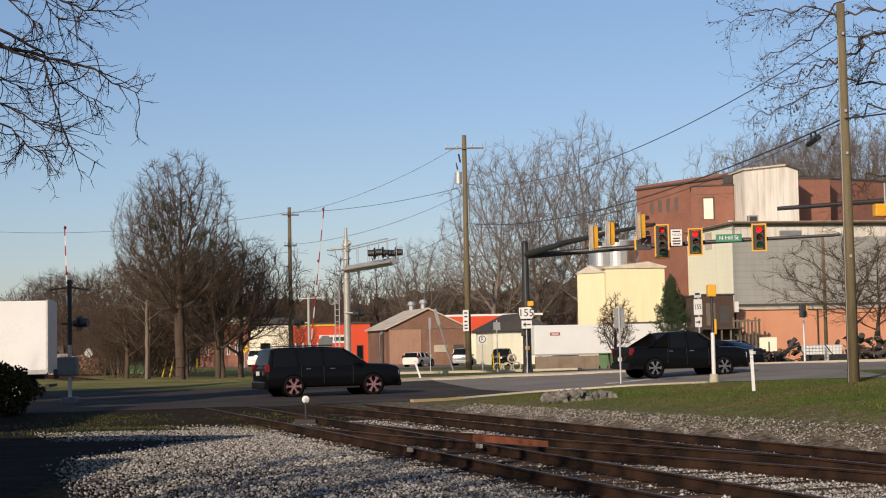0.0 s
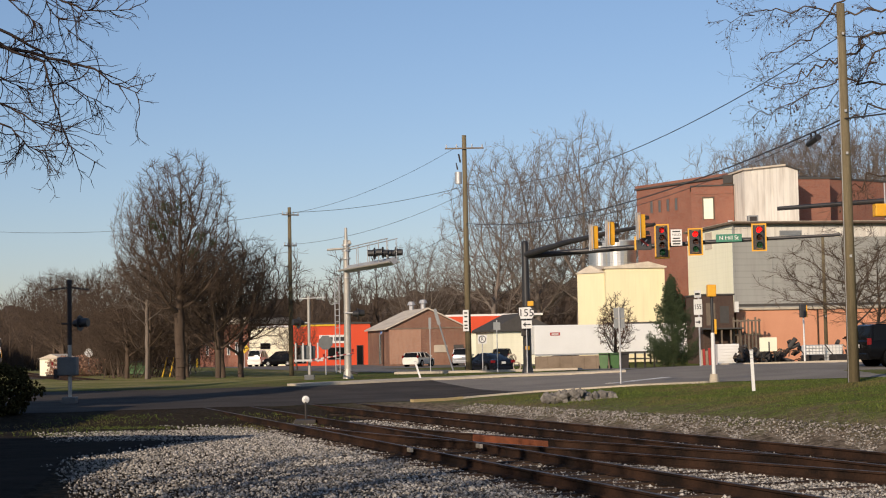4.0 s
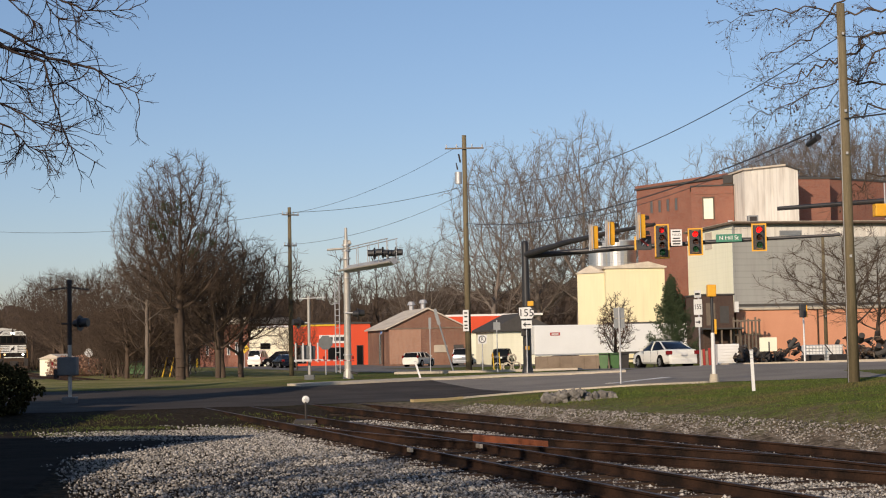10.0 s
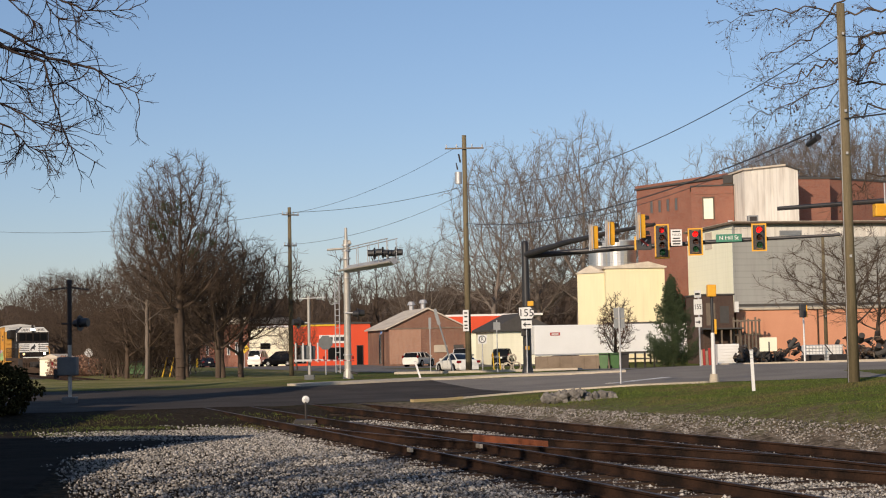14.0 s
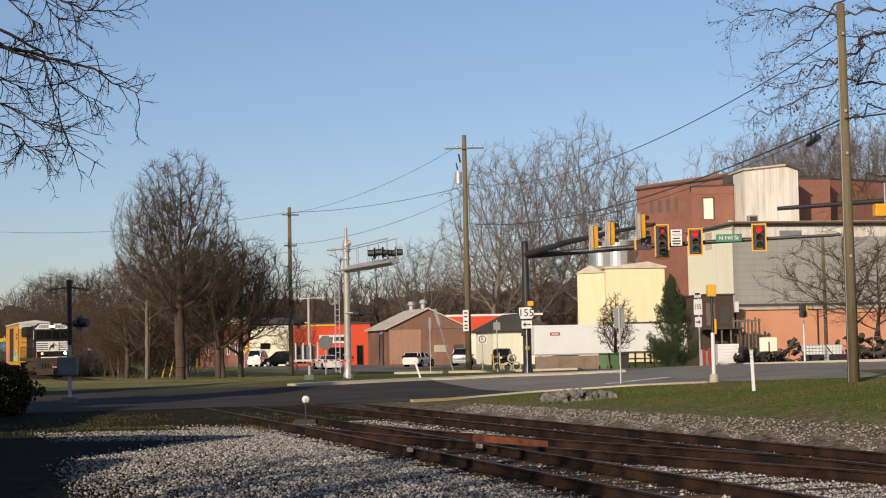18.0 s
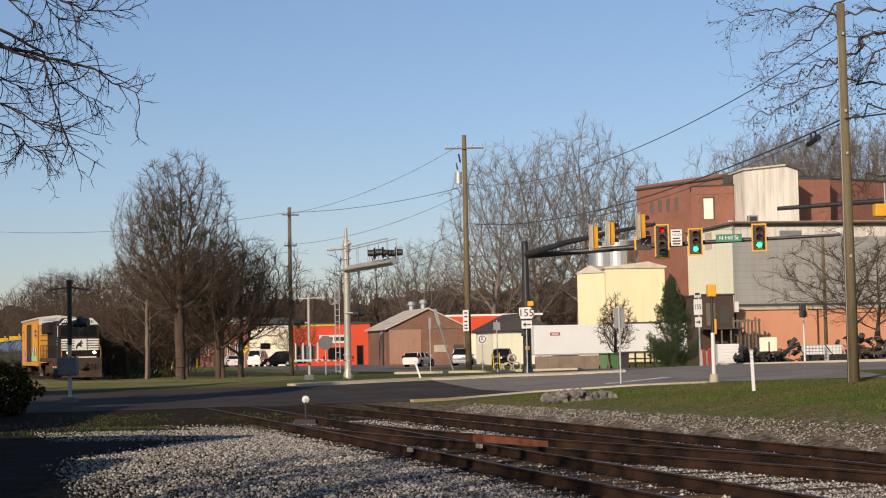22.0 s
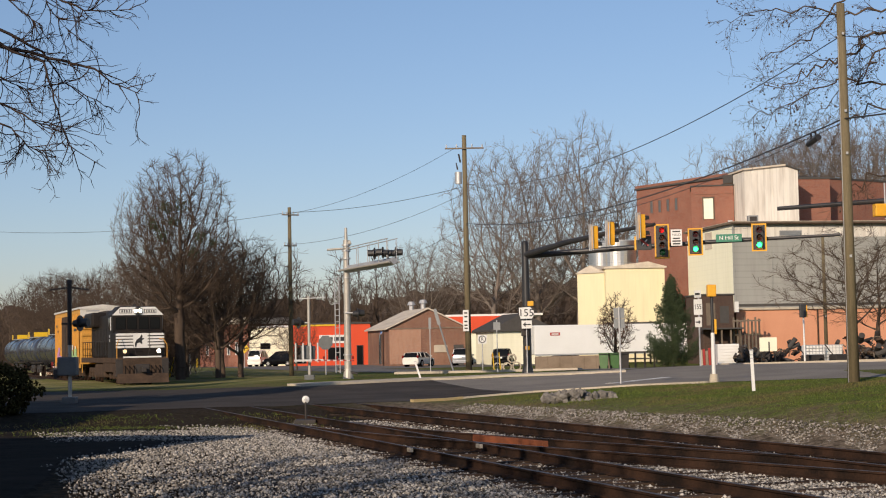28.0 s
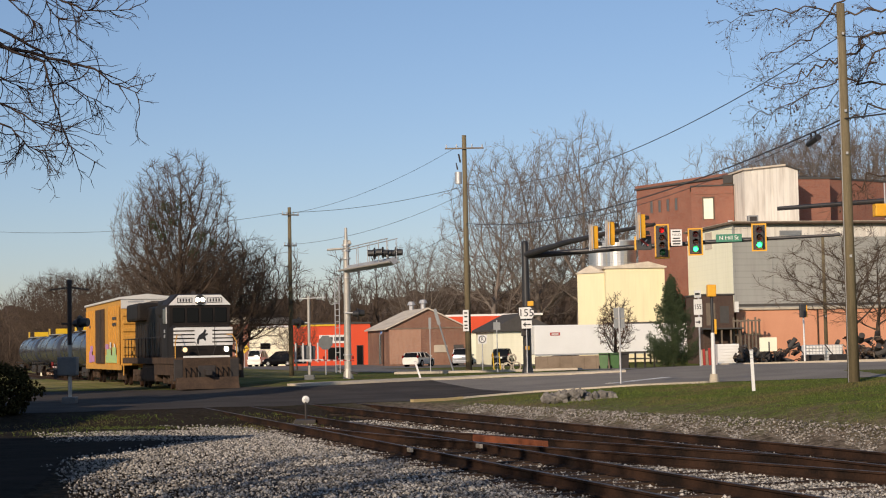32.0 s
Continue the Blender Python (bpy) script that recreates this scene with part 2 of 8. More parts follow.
M["stone"] = island_mat("ballast_stone_mix", (0.06, 0.053, 0.047), (0.6, 0.56, 0.5))
# Red brick darkened to hold the shade of the loading shed.
M["dark_brick"] = brick_mat("shaded_brick", (0.1, 0.06, 0.045), (0.065, 0.042, 0.035), (0.11, 0.09, 0.075), blotch=(0.08, 0.05, 0.04))
M["pale_brick"] = brick_mat("sunny_brick", (0.43, 0.22, 0.14), (0.36, 0.18, 0.115), (0.38, 0.3, 0.24), blotch=(0.45, 0.26, 0.17))
M["tan_wall"] = mat("tan_block_wall", (0.34, 0.26, 0.19), (0.22, 0.165, 0.12), 0.9, scale=0.8, fine=20)
# Verge soil, darkened to carry the shade that lies over it.
M["verge_shade"] = mat("shaded_verge_soil", (0.03, 0.022, 0.016), (0.01, 0.008, 0.006), 0.95, scale=1.1, fine=16, bump=0.6, spec=0.05)
M["track_dirt"] = mat("oily_track_dirt", (0.075, 0.05, 0.034), (0.026, 0.019, 0.014), 0.95, scale=1.2, fine=18, bump=0.6)
M["brown_dust"] = mat("brown_track_dust", (0.2, 0.125, 0.075), (0.1, 0.062, 0.038), 0.95, scale=1.5, fine=25, bump=0.6)
M["sign_dark"] = mat("dull_dark_sign_back", (0.14, 0.15, 0.15), (0.1, 0.105, 0.105), 0.6, 0.2)
M["arch"] = mat("wheel_well_black", (0.005, 0.005, 0.005), None, 1.0, bump=0.0, spec=0.0)
M["ridge"] = mat("far_wooded_ridge", (0.105, 0.08, 0.064), (0.062, 0.048, 0.04), 1.0, scale=0.35, fine=2.5, stretch=(1, 1, 0.3), spec=0.0)


# ---- building helpers ----
def mesh_of(bm, name):
    me = bpy.data.meshes.new(name)
    bm.to_mesh(me)
    bm.free()
    return me


def part(name, bm, material, parent=None, label="", smooth=False, m=None):
    """Links a bmesh (or a mesh) as one mesh object under its parent."""
    me = mesh_of(bm, name) if isinstance(bm, bmesh.types.BMesh) else bm
    if not me.materials:
        me.materials.append(material)
    if smooth:
        for p in me.polygons:
            p.use_smooth = True
    ob = new(name, me)
    if parent is not None:
        ob.parent = parent
    if m is not None:
        ob.matrix_basis = m
    if label:
        ob["label"] = label
    return ob


def thing(name, m, label, category, group="", kind=""):
    ob = new(name)
    ob.empty_display_size = 0.3
    ob.matrix_basis = m
    return tagged(ob, label, category, group, kind)


def add_box(bm, x0, x1, y0, y1, z0, z1, bev=0.0, m=None):
    r = bmesh.ops.create_cube(bm, size=1.0)
    vs = r["verts"]
    for v in vs:
        v.co = Vector((x0 + (v.co.x + 0.5) * (x1 - x0), y0 + (v.co.y + 0.5) * (y1 - y0), z0 + (v.co.z + 0.5) * (z1 - z0)))
    if bev:
        es = list({e for v in vs for e in v.link_edges})
        rb = bmesh.ops.bevel(bm, geom=es, offset=bev, segments=2, affect="EDGES", profile=0.6)
        vs = list({v for f in rb["faces"] for v in f.verts} | {v for v in vs if v.is_valid})
    if m is not None:
        bmesh.ops.transform(bm, matrix=m, verts=[v for v in vs if v.is_valid])
    return bm


def box(x0, x1, y0, y1, z0, z1, bev=0.0, m=None):
    return add_box(bmesh.new(), x0, x1, y0, y1, z0, z1, bev, m)


def add_cyl(bm, p0, p1, r0, r1=None, n=12, caps=True):
    p0, p1 = Vector(p0), Vector(p1)
    r1 = r0 if r1 is None else r1
    d = p1 - p0
    m = Matrix.Translation((p0 + p1) / 2) @ d.to_track_quat("Z", "Y").to_matrix().to_4x4()
    bmesh.ops.create_cone(bm, cap_ends=caps, segments=n, radius1=r0, radius2=max(r1, 1e-4), depth=d.length, matrix=m)
    return bm


def cyl(p0, p1, r0, r1=None, n=12):
    return add_cyl(bmesh.new(), p0, p1, r0, r1, n)


def prism(profile, y0, y1):
    """A closed outline in x, z pulled from y0 to y1."""
    bm = bmesh.new()
    a = [bm.verts.new((x, y0, z)) for x, z in profile]
    b = [bm.verts.new((x, y1, z)) for x, z in profile]
    bm.faces.new(a)
    bm.faces.new(b[::-1])
    for i in range(len(a)):
        j = (i + 1) % len(a)
        bm.faces.new((a[j], a[i], b[i], b[j]))
    bmesh.ops.recalc_face_normals(bm, faces=bm.faces)
    return bm


def tubes_mesh(name, p0, p1, r0, r1, sides=3):
    """One mesh of many tapered sticks; arrays of ends and radii."""
    p0, p1, r0, r1 = (np.asarray(a, float) for a in (p0, p1, r0, r1))
    n = len(p0)
    d = p1 - p0
    d /= np.maximum(np.linalg.norm(d, axis=1, keepdims=True), 1e-6)
    ref = np.where(np.abs(d[:, 2:3]) > 0.9, [[1.0, 0, 0]], [[0, 0, 1.0]])
    u = np.cross(d, ref)
    u /= np.linalg.norm(u, axis=1, keepdims=True)
    v = np.cross(d, u)
    rings = []
    for p, r in ((p0, r0), (p1, r1)):
        for k in range(sides):
            a = 2 * math.pi * k / sides
            rings.append(p + (u * math.cos(a) + v * math.sin(a)) * r[:, None])
    co = np.stack(rings, axis=1).reshape(-1, 3)
    base = np.arange(n)[:, None] * 2 * sides
    quads = np.concatenate([base + np.array([[k, (k + 1) % sides, sides + (k + 1) % sides, sides + k]]) for k in range(sides)], axis=0)
    me = bpy.data.meshes.new(name)
    me.vertices.add(len(co))
    me.vertices.foreach_set("co", co.ravel())
    me.loops.add(quads.size)
    me.loops.foreach_set("vertex_index", quads.ravel().astype(np.int32))
    me.polygons.add(len(quads))
    me.polygons.foreach_set("loop_start", np.arange(len(quads), dtype=np.int32) * 4)
    me.update(calc_edges=True)
    return me


def pipe(pts, radii, n=6):
    """One connected round tube along a line of points."""
    bm = bmesh.new()
    pts = [Vector(p) for p in pts]
    rows = []
    for i, p in enumerate(pts):
        d = (pts[min(i + 1, len(pts) - 1)] - pts[max(i - 1, 0)]).normalized()
        u = d.cross(Vector((0, 0, 1)) if abs(d.z) < 0.9 else Vector((1, 0, 0))).normalized()
        v = d.cross(u)
        r = radii[i] if isinstance(radii, (list, tuple)) else radii
        rows.append([bm.verts.new(p + (u * math.cos(2 * math.pi * k / n) + v * math.sin(2 * math.pi * k / n)) * r) for k in range(n)])
    for r0, r1 in zip(rows[:-1], rows[1:]):
        for k in range(n):
            bm.faces.new((r0[k], r0[(k + 1) % n], r1[(k + 1) % n], r1[k]))
    bm.faces.new(rows[0][::-1])
    bm.faces.new(rows[-1])
    bmesh.ops.recalc_face_normals(bm, faces=bm.faces)
    return bm


def lumps_mesh(name, centres, sizes, seed=1, squash=(1, 1, 0.7)):
    """One mesh of many small rough stones or leaf clumps (8 faces each, uneven)."""
    rs = np.random.RandomState(seed)
    c = np.asarray(centres, float)
    n = len(c)
    base = np.array([[1, 0, 0], [0, 1, 0], [-1, 0, 0], [0, -1, 0], [0, 0, 1], [0, 0, -1]], float)
    a = rs.uniform(0, 2 * math.pi, n)
    rot = np.zeros((n, 3, 3))
    t = rs.uniform(-0.6, 0.6, n)
    rot[:, 0, 0], rot[:, 0, 1], rot[:, 1, 0], rot[:, 1, 1] = np.cos(a), -np.sin(a), np.sin(a), np.cos(a)
    rot[:, 2, 2] = 1
    tilt = np.zeros((n, 3, 3))
    tilt[:, 0, 0] = 1
    tilt[:, 1, 1], tilt[:, 1, 2], tilt[:, 2, 1], tilt[:, 2, 2] = np.cos(t), -np.sin(t), np.sin(t), np.cos(t)
    v = base[None] * np.asarray(squash) * rs.uniform(0.6, 1.3, (n, 6, 1)) + rs.uniform(-0.25, 0.25, (n, 6, 3))
    v = np.einsum("nij,nkj->nki", np.einsum("nij,njk->nik", rot, tilt), v) * np.asarray(sizes)[:, None, None] + c[:, None]
    tri = np.array([[0, 1, 4], [1, 2, 4], [2, 3, 4], [3, 0, 4], [1, 0, 5], [2, 1, 5], [3, 2, 5], [0, 3, 5]])
    f = (np.arange(n)[:, None, None] * 6 + tri[None]).reshape(-1, 3)
    me = bpy.data.meshes.new(name)
    me.vertices.add(n * 6)
    me.vertices.foreach_set("co", v.ravel())
    me.loops.add(f.size)
    me.loops.foreach_set("vertex_index", f.ravel().astype(np.int32))
    me.polygons.add(len(f))
    me.polygons.foreach_set("loop_start", np.arange(len(f), dtype=np.int32) * 3)
    me.update(calc_edges=True)
    return me


def smooth01(v, a, b):
    t = np.clip((v - a) / (b - a), 0, 1)
    return t * t * (3 - 2 * t)


# ---- the lie of the land ----
TRACK = Vector((0.3387, -0.9409, 0.0))      # the way of the rails, towards the right and the viewer
SIDE = Vector((0.9409, 0.3387, 0.0))        # across the rails, away to the right
MAIN_0 = Vector((0.0, 43.2, 0.0))
NEAR_WAY = Vector((0.3048, -0.9524, 0.0))
NEAR_SIDE = Vector((0.9524, 0.3048, 0.0))
NEAR_0 = Vector((0.0, 30.0, 0.0))


def land(x, y):
    """Height of the ground, in metres above the rails."""
    x, y = np.asarray(x, float), np.asarray(y, float)
    off = x * SIDE.x + (y - MAIN_0.y) * SIDE.y
    bank = 0.055 * np.clip(x, 0, 14) * smooth01(off, 1.6, 5.0) * (1 - 0.45 * smooth01(y, 54, 68)) * (1 - smooth01(y, 74, 100))
    back = np.interp(y, [66, 80, 97, 118, 150, 180, 205, 240, 300, 600], [0, 0.3, 0.3, -0.15, -0.25, -0.1, -0.2, -0.6, -0.5, 0.0])
    back = np.where(y < 97, back * smooth01(x, -15, -6), np.where(y < 118, back * np.clip(smooth01(x, -15, -6) + smooth01(y, 97, 118), 0, 1), back))
    bed = -0.2 * (1 - smooth01(np.abs(off), 1.9, 3.2)) * (1 - smooth01(y, 50, 54))
    front = -0.22 * (1 - smooth01(off, 0.5, 3.0)) * (1 - smooth01(y, 42, 52))
    return bank + back + np.minimum(bed, front)


def land_z(x, y):
    return float(land(x, y))


def sheet(name, xs, ys, lift, material, skirt=0.0):
    """A sheet on a grid that follows the ground."""
    X, Y = np.meshgrid(xs, ys)
    Z = land(X, Y) + lift
    nx, ny = len(xs), len(ys)
    co = np.stack([X, Y, Z], -1).reshape(-1, 3)
    i = (np.arange(ny - 1)[:, None] * nx + np.arange(nx - 1)[None]).ravel()
    f = np.stack([i, i + 1, i + nx + 1, i + nx], -1)
    me = bpy.data.meshes.new(name)
    me.from_pydata(co.tolist(), [], f.tolist())
    me.materials.append(material)
    for p in me.polygons:
        p.use_smooth = True
    return new(name, me)


def strip(name, left, right, lift, material, cut=1.2, thick=0.0):
    """A band between two lines over the ground, cut up finely so that it follows it; with thickness it becomes a slab."""
    def dense(line):
        out = []
        seg = [(Vector(a), Vector(b)) for a, b in zip(line[:-1], line[1:])]
        for a, b in seg:
            k = 14
            out += [a.lerp(b, i / k) for i in range(k)]
        return out + [Vector(line[-1])]
    A, B = dense(left), dense(right)
    across = max(2, min(16, int((A[0] - B[0]).length / cut)))
    bm = bmesh.new()
    grid = []
    for a, b in zip(A, B):
        row = []
        for j in range(across + 1):
            p = a.lerp(b, j / across)
            row.append(bm.verts.new((p.x, p.y, land_z(p.x, p.y) + lift - thick)))
        grid.append(row)
    for r0, r1 in zip(grid[:-1], grid[1:]):
        for j in range(across):
            bm.faces.new((r0[j], r0[j + 1], r1[j + 1], r1[j]))
    bmesh.ops.recalc_face_normals(bm, faces=bm.faces)
    if sum(f.normal.z for f in bm.faces) < 0:
        bmesh.ops.reverse_faces(bm, faces=bm.faces)
    if thick:
        r = bmesh.ops.extrude_face_region(bm, geom=list(bm.faces))
        bmesh.ops.translate(bm, vec=(0, 0, thick), verts=[v for v in r["geom"] if isinstance(v, bmesh.types.BMVert)])
        bmesh.ops.recalc_face_normals(bm, faces=bm.faces)
    return part(name, bm, material)


# ---- ground, roads and kerbs ----
def ground_mat():
    m = bpy.data.materials.new("winter_grass_and_dirt")
    m.use_nodes = True
    nt = m.node_tree
    bs = nt.nodes["Principled BSDF"]
    bs.inputs["Roughness"].default_value = 0.95
    bs.inputs["Specular IOR Level"].default_value = 0.04
    patch = noise_of(nt, 0.3, 6.0, 0.7)
    tuft = noise_of(nt, 2.2, 4.0)
    fine = noise_of(nt, 14.0, 3.0)
    green = ramp_between(nt, fine, (0.045, 0.07, 0.012), (0.16, 0.2, 0.04))
    straw = ramp_between(nt, fine, (0.11, 0.08, 0.035), (0.24, 0.18, 0.085))
    c = mix_rgb(nt, ramp_between(nt, patch, (0, 0, 0), (1, 1, 1), 0.48, 0.66), green, straw)
    c = mix_rgb(nt, ramp_between(nt, tuft, (0, 0, 0), (0.85, 0.85, 0.85), 0.5, 0.68), c, (0.1, 0.072, 0.042))
    tc = nt.nodes.new("ShaderNodeTexCoord")
    dot = nt.nodes.new("ShaderNodeVectorMath")
    dot.operation = "DOT_PRODUCT"
    dot.inputs[1].default_value = tuple(SIDE)
    nt.links.new(tc.outputs["Object"], dot.inputs[0])
    wob = nt.nodes.new("ShaderNodeMath")
    wob.operation, wob.inputs[1].default_value = "MULTIPLY_ADD", 5.0
    nt.links.new(noise_of(nt, 0.5, 4.0), wob.inputs[0])
    nt.links.new(dot.outputs["Value"], wob.inputs[2])
    rng = nt.nodes.new("ShaderNodeMapRange")
    rng.inputs["From Min"].default_value, rng.inputs["From Max"].default_value = SIDE.dot(MAIN_0) + 4.8, SIDE.dot(MAIN_0) + 7.6
    rng.inputs["To Min"].default_value, rng.inputs["To Max"].default_value = 0.97, 0.0
    nt.links.new(wob.outputs[0], rng.inputs["Value"])
    # Soil left of the main line is darkened to stand in for shade; dusty brown soil lies on its shoulder.
    soil = nt.nodes.new("ShaderNodeMapRange")
    soil.inputs["From Min"].default_value, soil.inputs["From Max"].default_value = SIDE.dot(MAIN_0) - 0.5, SIDE.dot(MAIN_0) + 2.0
    nt.links.new(dot.outputs["Value"], soil.inputs["Value"])
    grit = noise_of(nt, 6.0, 5.0)
    dirt = mix_rgb(nt, soil.outputs[0], ramp_between(nt, grit, (0.012, 0.009, 0.0065), (0.055, 0.038, 0.026)), ramp_between(nt, grit, (0.07, 0.052, 0.036), (0.26, 0.205, 0.15)))
    sep = nt.nodes.new("ShaderNodeSeparateXYZ")
    nt.links.new(tc.outputs["Object"], sep.inputs[0])
    far_ = nt.nodes.new("ShaderNodeMapRange")
    far_.inputs["From Min"].default_value, far_.inputs["From Max"].default_value = 52.0, 58.0
    far_.inputs["To Min"].default_value, far_.inputs["To Max"].default_value = 1.0, 0.35
    nt.links.new(sep.outputs["Y"], far_.inputs["Value"])
    both = nt.nodes.new("ShaderNodeMath")
    both.operation = "MULTIPLY"
    nt.links.new(rng.outputs[0], both.inputs[0])
    nt.links.new(far_.outputs[0], both.inputs[1])
    c = mix_rgb(nt, both.outputs[0], c, dirt)
    # Worn olive and tan winter lawn beyond the crossing road.
    past = nt.nodes.new("ShaderNodeMapRange")
    past.inputs["From Min"].default_value, past.inputs["From Max"].default_value = 80.0, 86.0
    nt.links.new(sep.outputs["Y"], past.inputs["Value"])
    west = nt.nodes.new("ShaderNodeMapRange")
    west.inputs["From Min"].default_value, west.inputs["From Max"].default_value = -6.0, -9.0
    nt.links.new(sep.outputs["X"], west.inputs["Value"])
    lawn = nt.nodes.new("ShaderNodeMath")
    lawn.operation = "MULTIPLY"
    nt.links.new(past.outputs[0], lawn.inputs[0])
    nt.links.new(west.outputs[0], lawn.inputs[1])
    turf = ramp_between(nt, noise_of(nt, 0.22, 5.0, 0.65), (0.17, 0.19, 0.05), (0.33, 0.27, 0.13), 0.4, 0.6)
    c = mix_rgb(nt, lawn.outputs[0], c, mix_rgb(nt, ramp_between(nt, fine, (0, 0, 0), (0.45, 0.45, 0.45)), turf, (0.09, 0.09, 0.035)))
    nt.links.new(c, bs.inputs["Base Color"])
    b = nt.nodes.new("ShaderNodeBump")
    b.inputs["Strength"].default_value, b.inputs["Distance"].default_value = 0.7, 0.08
    nt.links.new(fine, b.inputs["Height"])
    nt.links.new(b.outputs[0], bs.inputs["Normal"])
    return m


def gravel_mat():
    m = bpy.data.materials.new("ballast_bed")
    m.use_nodes = True
    nt = m.node_tree
    bs = nt.nodes["Principled BSDF"]
    bs.inputs["Roughness"].default_value = 0.95
    bs.inputs["Specular IOR Level"].default_value = 0.05
    tc = nt.nodes.new("ShaderNodeTexCoord")
    vo = nt.nodes.new("ShaderNodeTexVoronoi")
    vo.inputs["Scale"].default_value = 26.0
    nt.links.new(tc.outputs["Object"], vo.inputs["Vector"])
    c = ramp_between(nt, vo.outputs["Color"], (0.19, 0.165, 0.142), (0.07, 0.06, 0.052), 0.2, 0.8)
    c = mix_rgb(nt, ramp_between(nt, vo.outputs["Distance"], (0, 0, 0), (1, 1, 1), 0.35, 0.75), c, (0.04, 0.035, 0.03))
    c = mix_rgb(nt, ramp_between(nt, noise_of(nt, 0.7), (0, 0, 0), (0.7, 0.7, 0.7), 0.5, 0.75), c, (0.11, 0.08, 0.055))
    nt.links.new(c, bs.inputs["Base Color"])
    b = nt.nodes.new("ShaderNodeBump")
    b.invert = True
    b.inputs["Strength"].default_value, b.inputs["Distance"].default_value = 1.0, 0.05
    nt.links.new(vo.outputs["Distance"], b.inputs["Height"])
    nt.links.new(b.outputs[0], bs.inputs["Normal"])
    return m


M["ground"], M["gravel"] = ground_mat(), gravel_mat()


def blade_mat():
    """Grass blades: green or straw by the same patches as the soil beneath them."""
    m = island_mat("grass_blade_mix", (0.045, 0.07, 0.012), (0.19, 0.24, 0.05))
    nt = m.node_tree
    bs = nt.nodes["Principled BSDF"]
    green = bs.inputs["Base Color"].links[0].from_socket
    ge = nt.nodes.new("ShaderNodeNewGeometry")
    straw = ramp_between(nt, ge.outputs["Random Per Island"], (0.1, 0.07, 0.03), (0.27, 0.2, 0.095), 0.0, 1.0)
    c = mix_rgb(nt, ramp_between(nt, noise_of(nt, 0.3, 6.0, 0.7), (0.05, 0.05, 0.05), (1, 1, 1), 0.48, 0.66), green, straw)
    nt.links.new(c, bs.inputs["Base Color"])
    return m


M["blade"] = blade_mat()
gx = np.concatenate([[-900, -500, -250, -150, -100, -75, -60, -50], np.arange(-42, 42, 0.75), [44, 50, 60, 80, 120, 200, 400, 900]])
gy = np.concatenate([[-300, -120, -60, -30, -12, 0], np.arange(6, 130, 0.75), np.arange(132, 260, 5), [280, 330, 420, 600, 900, 1500, 2600]])
tagged(sheet("ground", gx, gy, 0.0, M["ground"]), "patchy green and straw winter grass with bare dirt", "ground", kind="structure")
road_near = [(-80, 47, 0), (-12, 50.7, 0), (-1, 54.6, 0), (3.1, 57, 0), (6.6, 55.6, 0), (9, 52.9, 0), (12.9, 46.4, 0), (45, 30, 0)]
road_far = [(-80, 86, 0), (-16, 78.5, 0), (-6.4, 73, 0), (-0.7, 77, 0), (6, 75.6, 0), (10.5, 80, 0), (16, 87, 0), (50, 72, 0)]
# The crossing stretch takes the shade-darkened asphalt, the street the plain one.
tagged(strip("road_crossing", road_near[:4], road_far[:4], 0.012, M["asphalt_shaded"]), "asphalt road over the railway, coloured dark for tree shade", "road", kind="structure")
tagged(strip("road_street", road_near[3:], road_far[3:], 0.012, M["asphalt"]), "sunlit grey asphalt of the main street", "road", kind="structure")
tagged(strip("road_back", [(9, 79, 0), (4, 96, 0), (0.5, 117, 0), (-10.6, 146, 0), (-21.4, 173.5, 0), (-34, 213.5, 0), (-63, 298, 0)],
             [(16.5, 86.6, 0), (13, 102, 0), (8.5, 119, 0), (-3.0, 149, 0), (-14.0, 177, 0), (-26.6, 217, 0), (-56, 302, 0)], 0.02, M["lot"]),
       "worn grey asphalt side street", "road", kind="structure")
tagged(strip("parking_lot", [(-12, 162, 0), (-4, 157, 0), (12, 158, 0)], [(-22, 206, 0), (-6, 192, 0), (14, 176, 0)], 0.014, M["lot"]), "pale worn asphalt parking lot", "parking lot", kind="structure")


def kerb(name, line, width, height, material, label):
    """A raised kerb or walk along a line, with real steps at its edges."""
    pts = [Vector((*p, 0)) for p in line]
    far = []
    for i, p in enumerate(pts):
        d = (pts[min(i + 1, len(pts) - 1)] - pts[max(i - 1, 0)]).normalized()
        far.append(p + Vector((-d.y, d.x, 0)) * width)
    return tagged(strip(name, pts, far, height, material, 0.5, height + 0.15), label, "kerb", kind="structure")


kerb("kerb_near", [(-1.1, 54.0), (1.2, 55.7), (3.1, 56.4), (6.6, 55.0), (8.6, 52.6)], 0.18, 0.06, M["concrete"], "sunlit pale concrete kerb beside the road")
kerb("kerb_painted", [(-1.1, 53.75), (0.6, 54.95)], 0.2, 0.09, M["yellow_line"], "kerb end with worn yellow paint")
kerb("kerb_island", [(-6.6, 73.2), (-3.4, 75.2), (-0.7, 77.1), (3, 77.2), (6, 75.8), (8.6, 75.6)], 1.6, 0.1, M["concrete"], "broad pale concrete island kerb")
kerb("kerb_street", [(-3.0, 93), (2.0, 92.5), (7.5, 90.0)], 0.8, 0.13, M["concrete"], "pale concrete kerb of the side street")
kerb("kerb_far", [(15.5, 89.2), (19.2, 85.4), (22.8, 81.0), (50, 73.6)], 0.5, 0.14, M["concrete"], "pale concrete kerb before the mill yard")
for nm, line in (("stop_line", [(6.8, 64.0), (8.2, 66.6), (9.7, 68.2)]),):
    kerb(nm, line, 0.42, 0.02, M["white_line"], "worn white road marking")


